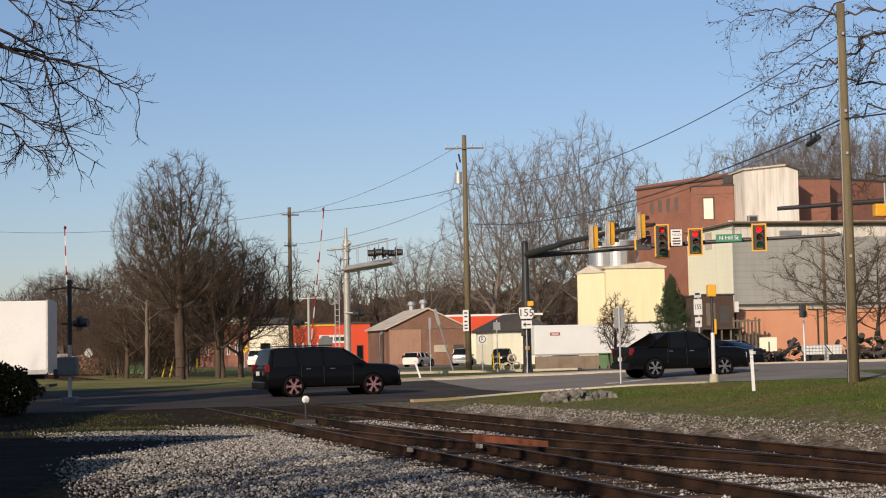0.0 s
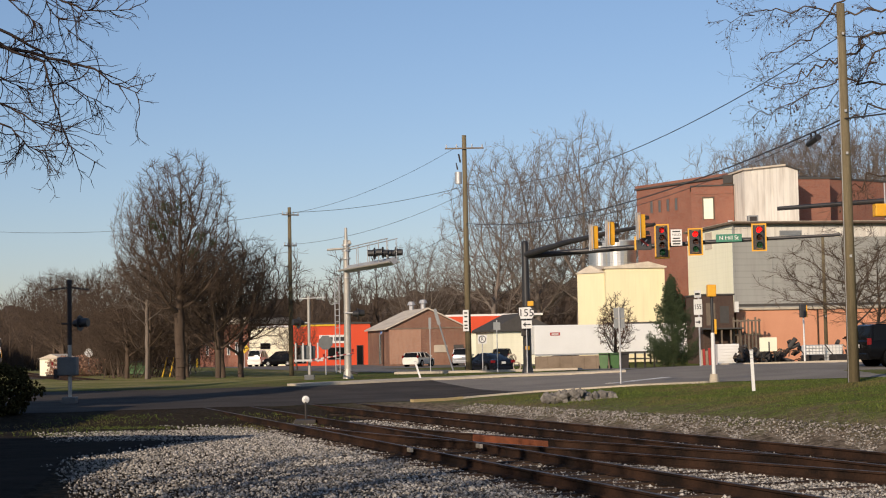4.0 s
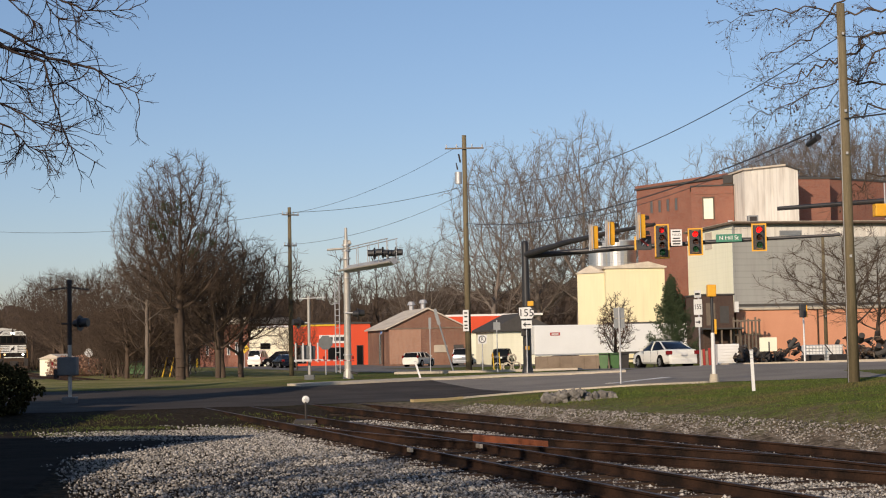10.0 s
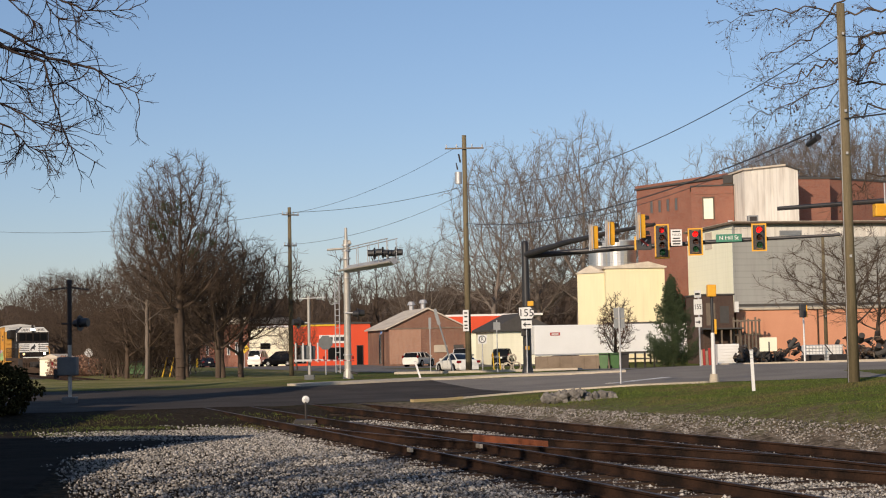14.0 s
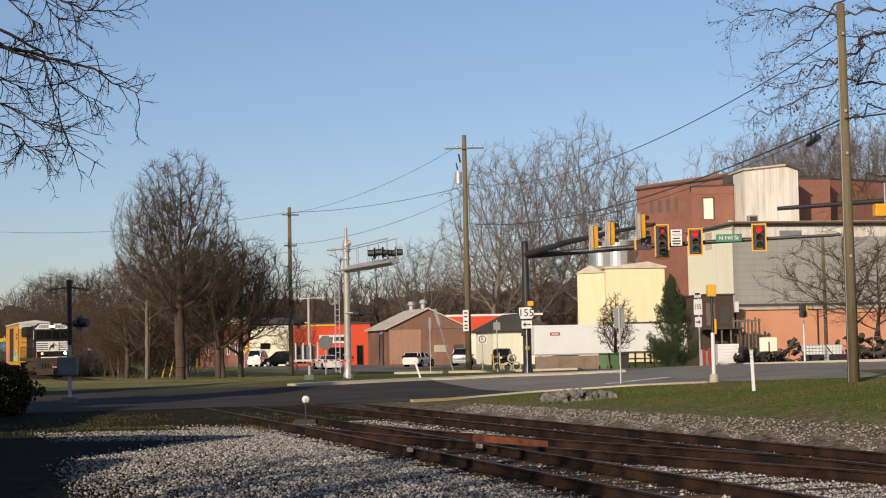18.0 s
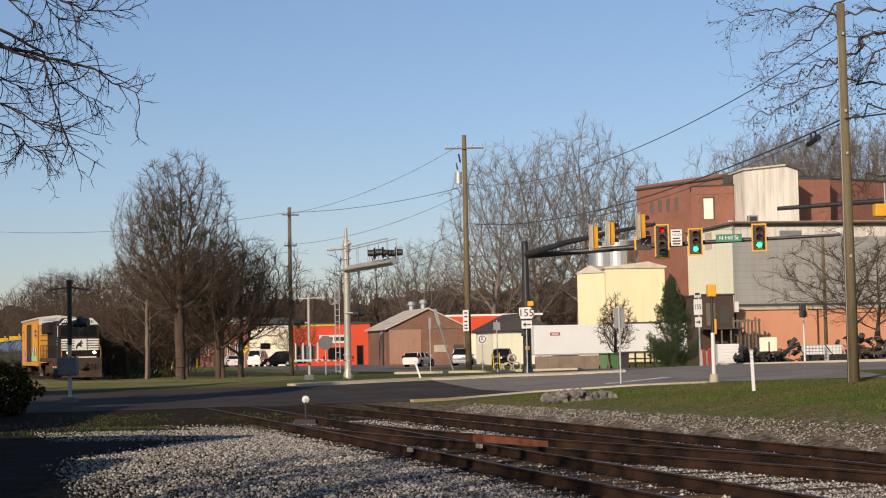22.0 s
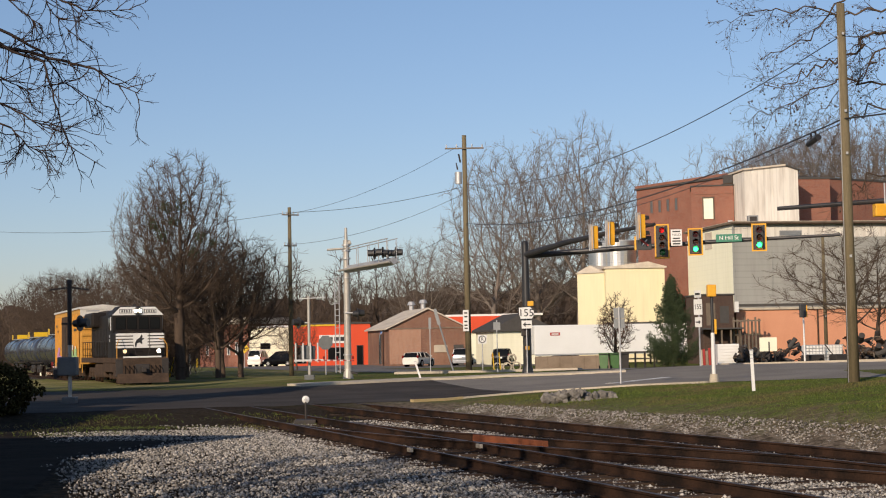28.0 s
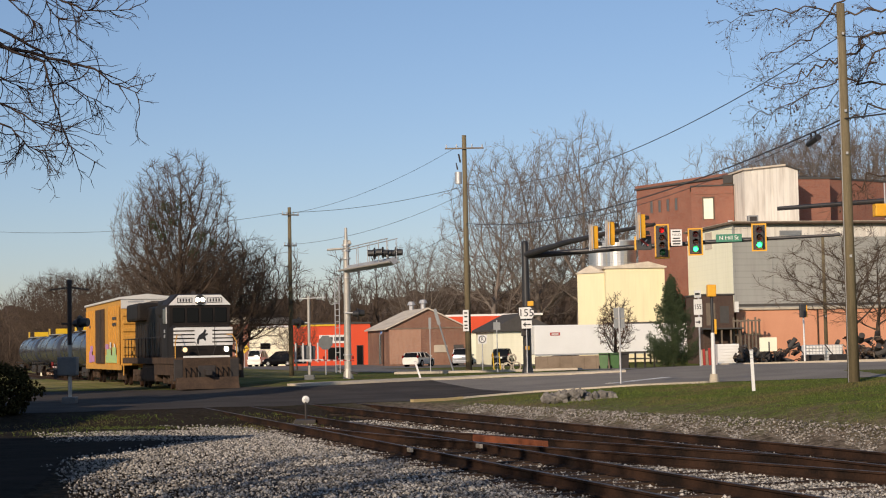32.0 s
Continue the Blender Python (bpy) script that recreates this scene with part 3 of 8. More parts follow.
# ---- the railway ----
def rail_profile():
    return [(-0.07, -0.17), (0.07, -0.17), (0.07, -0.155), (0.012, -0.135), (0.012, -0.04), (0.037, -0.03), (0.037, 0.0), (-0.037, 0.0), (-0.037, -0.03), (-0.012, -0.04), (-0.012, -0.135), (-0.07, -0.155)]


def sweep_rail(name, pts, parent):
    """A rail along a line of points; its foot and web rusted, its head worn."""
    prof = rail_profile()
    bm = bmesh.new()
    rows = []
    for i, p in enumerate(pts):
        d = (pts[min(i + 1, len(pts) - 1)] - pts[max(i - 1, 0)]).normalized()
        s = Vector((-d.y, d.x, 0))
        rows.append([bm.verts.new(p + s * a + Vector((0, 0, b))) for a, b in prof])
    for r0, r1 in zip(rows[:-1], rows[1:]):
        for k in range(len(prof)):
            f = bm.faces.new((r0[k], r0[(k + 1) % len(prof)], r1[(k + 1) % len(prof)], r1[k]))
            f.material_index = 1 if k == 6 else 0
    bm.faces.new(rows[0])
    bm.faces.new(rows[-1][::-1])
    bmesh.ops.recalc_face_normals(bm, faces=bm.faces)
    me = mesh_of(bm, name)
    me.materials.append(M["rail"])
    me.materials.append(M["rail_head"])
    return part(name, me, M["rail"], parent)


def along(origin, way, side, u0, u1, off, n=60):
    out = []
    for i in range(n + 1):
        u = u0 + (u1 - u0) * i / n
        out.append(origin + way * u + side * (off(u) if callable(off) else off))
    return out


main_track = thing("railway_track", pose(0, 0, 0), "rusty main line rails on dark timber ties in pale ballast", "railway track", kind="structure")
siding_track = thing("railway_siding", pose(0, 0, 0), "near siding rails with a turnout on dark ties", "railway track", kind="structure")
for o in (-0.754, 0.754):
    sweep_rail("rail", along(MAIN_0, TRACK, SIDE, -300, 75, o, 12), main_track)
    sweep_rail("rail", along(NEAR_0, NEAR_WAY, NEAR_SIDE, -70, 75, o, 12), siding_track)
# The turnout: its curved rails leave the siding and bear away towards the main line.
CROSS = lambda u: 0.0 if u < -13 else (u + 13) ** 2 / 2 * 0.0205 if u < -0.8 else 1.526 + (u + 0.8) * 0.25
for o, u_end in ((-0.754, 11.5), (0.754, 6.0)):
    sweep_rail("turnout_rail", along(NEAR_0, NEAR_WAY, NEAR_SIDE, -12.0, u_end, (lambda u, o=o: CROSS(u) + o), 60), siding_track)
for (x, y), w in (((-0.66, 29.31), 0.14), ((0.63, 30.04), 0.16)):
    part("painted_joint", box(-0.03, 0.03, -w * 0.8, w * 0.8, -0.07, 0.006, 0.01), M["concrete"], siding_track, "pale painted rail joint", m=pose(x - 0.02, y, 0, 0, 0, math.degrees(math.atan2(NEAR_WAY.y, NEAR_WAY.x)) - 90))
gr_a, gr_b = Vector((0.65, 33.15, 0)), Vector((1.83, 30.6, 0))
part("guard_rail", box(-0.06, 0.06, -1.55, 1.55, -0.19, 0.012, 0.015), M["rust_plate"], siding_track, "red rusted guard rail casting",
     m=Matrix.Translation((gr_a + gr_b) / 2) @ pose(0, 0, 0, 0, 0, math.degrees(math.atan2(gr_b.y - gr_a.y, gr_b.x - gr_a.x)) - 90))
tie_me = mesh_of(box(-1.3, 1.3, -0.115, 0.115, -0.34, -0.172, 0.015), "tie")
tie_long = mesh_of(box(-1.3, 3.0, -0.115, 0.115, -0.34, -0.172, 0.015), "tie")
for me in (tie_me, tie_long):
    me.materials.append(M["tie"])
plate_me = mesh_of(box(-0.17, 0.17, -0.09, 0.09, -0.175, -0.155, 0.005), "tie_plate")
plate_me.materials.append(M["rail"])
for track, origin, way, side, u0, u1 in ((main_track, MAIN_0, TRACK, SIDE, -7, 30), (siding_track, NEAR_0, NEAR_WAY, NEAR_SIDE, -14, 22)):
    ang = math.degrees(math.atan2(side.y, side.x))
    u, i = u0, 0
    while u < u1:
        p = origin + way * u
        me = tie_long if track is siding_track and -9 < u < 16 else tie_me
        t = part("tie", me, None, track, m=pose(p.x, p.y, rnd.uniform(-0.012, 0.012), 0, 0, ang + rnd.uniform(-1.5, 1.5)))
        for o in (-0.754, 0.754):
            q = p + side * o
            part("tie_plate", plate_me, None, track, m=pose(q.x, q.y, 0, 0, 0, ang))
        u += 0.55
# Ballast: a bed, and loose stones lying on it where the viewer stands near.
def bed(name, origin, way, side, u0, u1, w0, w1, z, material="gravel", label="grey crushed stone ballast between the ties", ragged=0.0):
    k = 60 if ragged else 8
    us = [u0 + (u1 - u0) * i / k for i in range(k + 1)]
    a = [origin + way * u + side * (w0 + ragged * (noise.noise((u * 0.35, 1.7, 0)) + 0.5 * noise.noise((u * 1.3, 4.1, 0)))) for u in us]
    b = [origin + way * u + side * w1 for u in us]
    bm = bmesh.new()
    rows = []
    for p, q in zip(a, b):
        rows.append([bm.verts.new((*p.lerp(q, j / 20).xy, z + 0.03 * noise.noise(p.lerp(q, j / 20) * 0.8) - (0.3 if j in (0, 20) else 0))) for j in range(21)])
    for r0, r1 in zip(rows[:-1], rows[1:]):
        for j in range(20):
            bm.faces.new((r0[j], r1[j], r1[j + 1], r0[j + 1]))
    bmesh.ops.recalc_face_normals(bm, faces=bm.faces)
    return tagged(part(name, bm, M[material]), label, "ballast", kind="structure")


bed("ballast_main", MAIN_0, TRACK, SIDE, -8, 45, -2.6, 2.5, -0.235)
bed("track_bed_main", MAIN_0, TRACK, SIDE, -8, 45, -1.35, 1.2, -0.225, "track_dirt", "dark oily dirt between the main rails")
bed("track_shoulder", MAIN_0, TRACK, SIDE, 6, 45, -2.25, -0.85, -0.212, "brown_dust", "brown dusty earth beside the main rails")
bed("track_bed_near", NEAR_0, NEAR_WAY, NEAR_SIDE, -14, 40, -1.2, 1.1, -0.228, "track_dirt", "dark oily dirt between the siding rails")
bed("ballast_far", MAIN_0, TRACK, SIDE, -300, -26, -2.4, 2.4, -0.19)
bed("ballast_near", NEAR_0, NEAR_WAY, NEAR_SIDE, -14, 40, -6.0, 2.6, -0.215, ragged=0.9)
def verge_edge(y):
    """How far to the side the gravel shows; the line follows the cast shadow's edge."""
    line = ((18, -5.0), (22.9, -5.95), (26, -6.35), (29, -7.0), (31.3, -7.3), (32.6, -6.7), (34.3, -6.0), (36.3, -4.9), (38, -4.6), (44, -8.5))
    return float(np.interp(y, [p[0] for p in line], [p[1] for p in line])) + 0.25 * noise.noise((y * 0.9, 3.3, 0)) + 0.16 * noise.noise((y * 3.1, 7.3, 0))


n_st = 108000
u = RS.uniform(-15, 24, n_st)
o = np.where(RS.rand(n_st) < 0.54, -0.95 - 6.4 * RS.beta(1.0, 1.3, n_st), RS.uniform(-0.95, 6.5, n_st))
cx = NEAR_0.x + NEAR_WAY.x * u + NEAR_SIDE.x * o
cy = NEAR_0.y + NEAR_WAY.y * u + NEAR_SIDE.y * o
keep = ((o < -1.05) | (o > 0.85) | (RS.rand(n_st) < 0.75)) & ~((cx < -4.5) & (cy > 38.5) & (RS.rand(n_st) < np.where(cy > 42, 0.93, 0.5))) & (np.abs(np.abs(o) - 0.754) > 0.07) & (cy > 8) & (cy < 48) & (np.abs(cx) < cy * 0.3 + 0.5)
keep &= cx > np.array([verge_edge(float(v)) for v in cy]) + RS.normal(0, 0.12, n_st) - 0.9 * (RS.rand(n_st) < 0.06)
cz = np.where(o < -1.4, -0.185, -0.2) + RS.uniform(-0.015, 0.02, n_st) + 0.05 * np.exp(-((o + 3.5) / 1.6) ** 2)
stones = lumps_mesh("loose_ballast", np.stack([cx, cy, cz], -1)[keep], (0.012 + 0.028 * RS.rand(n_st) ** 1.8)[keep], 3)
stones.materials.append(M["stone"])
tagged(new("loose_ballast", stones), "loose sunlit grey and tan ballast stones", "gravel", kind="stuff")
n_st = 26000
u, o = RS.uniform(-8, 20, n_st), RS.uniform(0.95, 3.2, n_st)
cx, cy = NEAR_0.x + NEAR_WAY.x * u + NEAR_SIDE.x * o, NEAR_0.y + NEAR_WAY.y * u + NEAR_SIDE.y * o
infill = lumps_mesh("infill_stones", np.stack([cx, cy, np.full(n_st, -0.185) + RS.uniform(-0.015, 0.015, n_st)], -1), 0.012 + 0.028 * RS.rand(n_st) ** 1.8, 5)
infill.materials.append(M["stone"])
tagged(new("infill_stones", infill), "pale grey stones between the siding and the main line", "gravel", kind="stuff")
n_st = 26000
u, o = RS.uniform(-6, 26, n_st), 0.95 + 2.3 * RS.beta(1.0, 1.35, n_st)
cx, cy = MAIN_0.x + TRACK.x * u + SIDE.x * o, MAIN_0.y + TRACK.y * u + SIDE.y * o
shoulder = lumps_mesh("shoulder_stones", np.stack([cx, cy, np.maximum(land(cx, cy), -0.19) + 0.01], -1), 0.013 + 0.028 * RS.rand(n_st) ** 1.8, 4)
shoulder.materials.append(island_mat("dusty_shoulder_stone", (0.05, 0.045, 0.038), (0.46, 0.42, 0.37)))
tagged(new("shoulder_stones", shoulder), "pale stones along the shoulder of the main line", "gravel", kind="stuff")


# A dark soil sheet cut to the shadow's outline; its colour holds the shade.
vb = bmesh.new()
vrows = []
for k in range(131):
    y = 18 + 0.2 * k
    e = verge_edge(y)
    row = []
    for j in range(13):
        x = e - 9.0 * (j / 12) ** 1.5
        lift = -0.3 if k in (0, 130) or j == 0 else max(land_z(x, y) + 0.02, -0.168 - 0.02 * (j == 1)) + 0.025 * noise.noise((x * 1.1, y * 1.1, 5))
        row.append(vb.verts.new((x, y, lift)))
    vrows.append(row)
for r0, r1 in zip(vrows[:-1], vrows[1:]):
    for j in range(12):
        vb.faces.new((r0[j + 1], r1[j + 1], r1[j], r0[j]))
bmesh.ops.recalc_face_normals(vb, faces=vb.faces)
tagged(part("cinder_verge", vb, M["verge_shade"]), "dark soil beside the gravel, darkened further for the cast shade", "ground", kind="structure")
n_st = 5200
sy = RS.uniform(36.6, 41.0, n_st)
sx = -4.6 - 5.2 * RS.beta(1.0, 1.4, n_st) - 0.4 * (sy - 38.5)
sz = np.maximum(land(sx, sy) + 0.02, -0.168) + RS.uniform(-0.02, 0.02, n_st)
strewn = lumps_mesh("strewn_stones", np.stack([sx, sy, sz], -1), 0.012 + 0.026 * RS.rand(n_st) ** 1.8, 8)
strewn.materials.append(M["stone"])
tagged(new("strewn_stones", strewn), "stray pale stones on the dark verge", "gravel", kind="stuff")


ng = 42000
gx_, gy_ = RS.uniform(-1.5, 15, ng), RS.uniform(26, 56, ng)
goff = gx_ * SIDE.x + (gy_ - MAIN_0.y) * SIDE.y
ok = (goff > 2.6 + RS.rand(ng) * 1.6) & (gx_ < gy_ * 0.3) & ~((gy_ > 52.0 + 0.5 * np.minimum(gx_, 5)) & (gx_ > -3)) & ~((gx_ > 6.6) & (gy_ > 55.0 - 1.45 * (gx_ - 6.6)))
gx_, gy_ = gx_[ok], gy_[ok]
gz_ = land(gx_, gy_)
ng = len(gx_)
hgt = RS.uniform(0.02, 0.075, ng) * (0.7 + 0.5 * np.sin(gx_ * 1.3) * np.cos(gy_ * 0.9))
blades = tubes_mesh("grass_tufts", np.stack([gx_, gy_, gz_ - 0.01], -1), np.stack([gx_ + RS.normal(0, 0.03, ng), gy_ + RS.normal(0, 0.03, ng), gz_ + np.maximum(hgt, 0.02)], -1), np.full(ng, 0.008), np.full(ng, 0.002), 3)
blades.materials.append(M["blade"])
tagged(new("grass_tufts", blades), "short green and straw coloured grass tufts on the bank", "grass", kind="stuff")


# Thin grass on the dark verge between the gravel and the crossing road.
nv = 1900
spot = RS.randint(0, 26, nv)
spx, spy = RS.uniform(-11.5, -4.2, 26), RS.uniform(38.5, 48.0, 26)
vx, vy = spx[spot] + RS.normal(0, 0.75, nv), spy[spot] + RS.normal(0, 0.5, nv)
vz = np.maximum(land(vx, vy) + 0.02, -0.168)
verge = tubes_mesh("verge_grass", np.stack([vx, vy, vz - 0.01], -1), np.stack([vx + RS.normal(0, 0.04, nv), vy + RS.normal(0, 0.04, nv), vz + RS.uniform(0.015, 0.06, nv)], -1), np.full(nv, 0.008), np.full(nv, 0.002), 3)
verge.materials.append(M["blade"])
tagged(new("verge_grass", verge), "thin straw and green grass on the dark verge", "grass", kind="stuff")


# ---- buildings ----
def house_box(name, corner, way, width, depth, height, material, label, category="building", base=None):
    """A walled block: corner, the way of its front, its width, its depth. Its local x runs along the front, y into it."""
    ang = math.degrees(math.atan2(way[1], way[0]))
    z = land_z(*corner) - 0.2 if base is None else base
    t = thing(name, pose(corner[0], corner[1], z, 0, 0, ang), label, category)
    h = height + 0.2
    w = 0.25
    part("wall_front", box(0, width, 0, w, 0, h), material, t)
    part("wall_back", box(0, width, depth - w, depth, 0, h), material, t)
    part("wall_side", box(0, w, w, depth - w, 0, h), material, t)
    part("wall_side", box(width - w, width, w, depth - w, 0, h), material, t)
    return t


def window(t, x0, x1, z0, z1, frame_mat, pane_mat, y=-0.03, axis="x", label=""):
    """A window in a wall face: frame and pane, proud of or set into the wall. axis y puts it in the side wall at local x = y."""
    def b(a0, a1, c0, c1, d0, d1):
        return (a0, a1, c0, c1, d0, d1) if axis == "x" else (c0, c1, a0, a1, d0, d1)
    f = bmesh.new()
    e = 0.08
    for q in ((x0, x1, z0, z0 + e), (x0, x1, z1 - e, z1), (x0, x0 + e, z0 + e, z1 - e), (x1 - e, x1, z0 + e, z1 - e)):
        add_box(f, *b(q[0], q[1], y - 0.03, y + 0.06, q[2], q[3]))
    fr = part("window", f, frame_mat, t, label)
    part("pane", box(*b(x0 + e, x1 - e, y, y + 0.03, z0 + e, z1 - e)), pane_mat, fr)
    return fr


def roof_slab(t, x0, x1, y0, y1, z, th, material, name="roof"):
    return part(name, box(x0, x1, y0, y1, z, z + th, 0.02), material, t)


# The mill: an old brick block, a sheet-clad hall before it, a tin penthouse.
mill = house_box("brick_mill", (22.6, 183.0), (0.55, -0.835), 18.5, 22, 19.6, M["brick"], "tall old red brick mill block with few small windows")
roof_slab(mill, -0.2, 18.6, -0.2, 22.2, 19.8, 0.2, M["roof_dark"])
part("parapet", box(-0.1, 18.5, -0.1, 0.35, 20.0, 20.3), M["brick"], mill)
for x in (2.3, 3.7, 5.1, 6.5):
    window(mill, x, x + 0.6, 16.9, 18.4, M["brick"], M["sign_dark"])
hood = part("vent_hood", box(15.1, 16.5, -0.7, 0, 19.0, 20.0, 0.05), M["roof_dark"], mill, "dark square exhaust hood")
part("hood_lip", box(15.0, 16.6, -0.8, -0.7, 18.95, 19.1), M["grime"], hood)
# The lower brick bay stands before the block, and takes the sun.
bay = house_box("brick_mill_bay", (26.75, 169.3), (0.987, -0.158), 4.5, 5.5, 18.6, M["brick"], "sunlit lower brick mill bay with a boarded loading door")
roof_slab(bay, -0.1, 4.6, -0.1, 5.5, 18.8, 0.14, M["roof_dark"])
part("sill_course", box(0.0, 4.5, -0.06, 0.0, 17.95, 18.08), M["brick"], bay)
dr = part("door", box(1.3, 2.3, -0.08, 0.05, 15.3, 17.5), M["white_siding"], bay, "cream boarded loading door")
part("lintel", box(1.15, 2.45, -0.1, 0.0, 17.5, 17.68), M["wood_old"], dr)
for x in (1.17, 2.3):
    part("jamb", box(x, x + 0.13, -0.1, 0.0, 15.2, 17.5), M["wood_old"], dr)

hall = house_box("sheet_metal_hall", (28.3, 154.0), (0.982, 0.187), 34, 13, 13.45, M["grey_siding"], "large grey corrugated sheet hall with rusty flat roof")
roof_slab(hall, -0.35, 34.6, -0.5, 13.4, 13.66, 0.22, M["wood_old"])
part("roof_gravel", box(-0.2, 34.4, -0.3, 13.2, 13.885, 13.93), M["roof_pale"], hall, "pale gravel on the flat roof")
part("gutter", box(-0.3, 34.4, -0.62, -0.5, 13.62, 13.74, 0.02), M["grime"], hall)
part("end_cladding", box(-0.07, -0.005, 0.0, 13, 5.0, 13.4), M["white_siding"], hall, "cream white sheet end wall")
part("end_vent", box(-0.1, -0.072, 5.6, 7.6, 11.6, 13.3), M["roof_pale"], hall, "weathered board panel under the eave")
part("corner_trim", box(-0.1, 0.08, -0.1, 0.0, 5.0, 13.45), M["grey_siding"], hall)
part("faded_band", box(0.2, 34, -0.05, -0.005, 12.35, 13.4), M["tin"], hall, "streaked pale top sheets")
part("sign_panel", box(4.8, 7.1, -0.09, -0.052, 12.5, 13.0), M["sign_back"], hall, "faded grey wall sign")
part("trim", box(0, 34, -0.06, -0.004, 5.6, 5.85), M["roof_dark"], hall)
for x in (3.9, 8.8, 13.7):
    part("sheet_joint", box(x, x + 0.06, -0.03, -0.004, 5.9, 12.3), M["grey_siding"], hall)
lower = house_box("salmon_block_store", (27.9, 151.3), (0.982, 0.187), 34, 2.7, 5.0, M["salmon"], "low salmon painted block wall of the mill")
roof_slab(lower, -0.2, 34.2, -0.2, 2.7, 5.22, 0.2, M["concrete"])
for x in (8.2, 15.4, 22.0):
    part("downpipe", cyl((x, -0.12, 0.2), (x, -0.12, 5.2), 0.07), M["grime"], lower)
tin_house = house_box("tin_penthouse", (31.75, 165.4), (0.99, 0.14), 5.9, 6, 6.0, M["tin"], "weathered upright tin penthouse on the mill roof", base=13.4)
part("front_gable", prism([(0.0, 6.2), (5.9, 6.2), (5.9, 6.32), (4.5, 6.75), (0.0, 6.3)], 0.0, 0.25), M["tin"], tin_house)
part("roof", prism([(-0.15, 6.3), (4.5, 6.77), (4.5, 6.95), (-0.15, 6.48)], -0.25, 6.3), M["roof_pale"], tin_house, "pale sheet roof slope")
part("roof", prism([(6.05, 6.25), (6.05, 6.43), (4.5, 6.95), (4.5, 6.77)], -0.25, 6.3), M["roof_dark"], tin_house)
part("door_leaf", box(0.05, 1.35, -0.05, 0.0, 0.4, 5.9), M["tin"], tin_house, "paler sheet door leaf")
for x in (1.36, 3.1, 4.6):
    part("sheet_seam", box(x, x + 0.05, -0.04, 0.0, 0.1, 6.1), M["tin"], tin_house)
right_block = house_box("brick_stair_tower", (37.9, 171.0), (0.99, 0.14), 4.4, 6, 19.4, M["brick"], "narrow red brick tower beside the penthouse")
roof_slab(right_block, -0.1, 4.5, -0.1, 6.1, 19.6, 0.2, M["roof_dark"])
ac = thing("roof_fan_box", pose(30.95, 157.5, 13.93 + land_z(28, 154) - 0.2), "grey fan box on the hall roof", "vent")
part("casing", box(-0.5, 0.5, -0.4, 0.4, 0, 0.8, 0.03), M["sign_back"], ac)
part("grille", box(-0.36, 0.36, -0.43, -0.402, 0.12, 0.68), M["dark"], ac)
pb = thing("roof_vent_box", pose(28.9, 158.6, 13.93 + land_z(28, 154) - 0.2), "small white vent box on the hall roof", "vent")
part("casing", box(-0.18, 0.18, -0.18, 0.18, 0, 0.4, 0.02), M["white"], pb)
part("cap", box(-0.22, 0.22, -0.22, 0.22, 0.4, 0.46, 0.01), M["galv"], pb)
shed = house_box("dark_loading_shed", (24.3, 149.0), (0.982, 0.187), 3.1, 4.5, 6.4, M["dark_brick"], "brick loading shed, its shade put into the dark brick colour")
roof_slab(shed, -0.6, 3.2, -2.2, -0.02, 3.4, 0.15, M["roof_dark"], "canopy")
for x in (0.2, 1.1, 2.0, 2.9):
    part("post", box(x - 0.07, x + 0.07, -2.0, -1.86, 0, 3.4), M["wood_old"], shed)
roof_slab(shed, -0.1, 3.2, -0.1, 4.6, 6.62, 0.15, M["roof_dark"])

screen = thing("timber_loading_frame", pose(27.0, 148.4, land_z(27, 148.4), 0, 0, 10), "dark timber loading frame with upright boards beside the shed", "timber frame")
for k in range(8):
    part("board", box(k * 0.36, k * 0.36 + 0.16, -0.05, 0.05, 0, 4.3 - 0.15 * (k % 3)), M["wood_old"], screen)
for z in (1.2, 2.6, 3.9):
    part("rail", box(-0.05, 2.75, -0.09, -0.051, z, z + 0.14), M["wood_old"], screen)
for x, z0, z1, nm, mt in ((0.35, 3.8, 5.9, "door", "wood_old"), (1.7, 4.0, 5.6, "shutter", "roof_dark")):
    part(nm, box(x, x + 0.9, -0.05, -0.003, z0, z1), M[mt], shed)
part("lamp_box", box(3.15, 3.5, -0.3, 0.1, 5.0, 6.0, 0.02), M["white"], shed, "pale wall box")

cream = house_box("cream_metal_building", (17.2, 168.0), (0.995, 0.1), 6.4, 9, 10.0, M["cream"], "cream sheet metal building with low pitched roof")
part("roof", prism([(-0.2, 10.15), (6.6, 10.15), (6.6, 10.3), (4.6, 10.85), (-0.2, 10.3)], -0.2, 9.2), M["roof_pale"], cream)
annex = house_box("cream_gable_annex", (14.4, 170.5), (0.8, -0.6), 3.4, 7, 9.6, M["cream"], "narrow cream gabled annex")
part("roof", prism([(-0.2, 9.75), (3.6, 9.75), (1.7, 10.6)], -0.15, 7.1), M["roof_pale"], annex)
part("canopy", box(-0.2, 5.0, -2.2, 0, 4.2, 4.4), M["roof_dark"], cream)
for px, r, zt in ((17.45, 1.4, 12.7), (19.3, 1.95, 13.0)):
    b = thing("grain_bin", pose(px, 174.0, 9.8), "shiny stainless steel bin above the cream roof", "silo", "bins")
    part("shell", cyl((0, 0, 0), (0, 0, zt - 9.8), r, None, 32), M["steel_bin"], b, smooth=False)
    part("rim", cyl((0, 0, zt - 9.85), (0, 0, zt - 9.7), r + 0.05, None, 32), M["galv"], b)
    for z in (0.8, 1.8):
        part("seam", cyl((0, 0, z), (0, 0, z + 0.06), r + 0.025, None, 32), M["galv"], b)

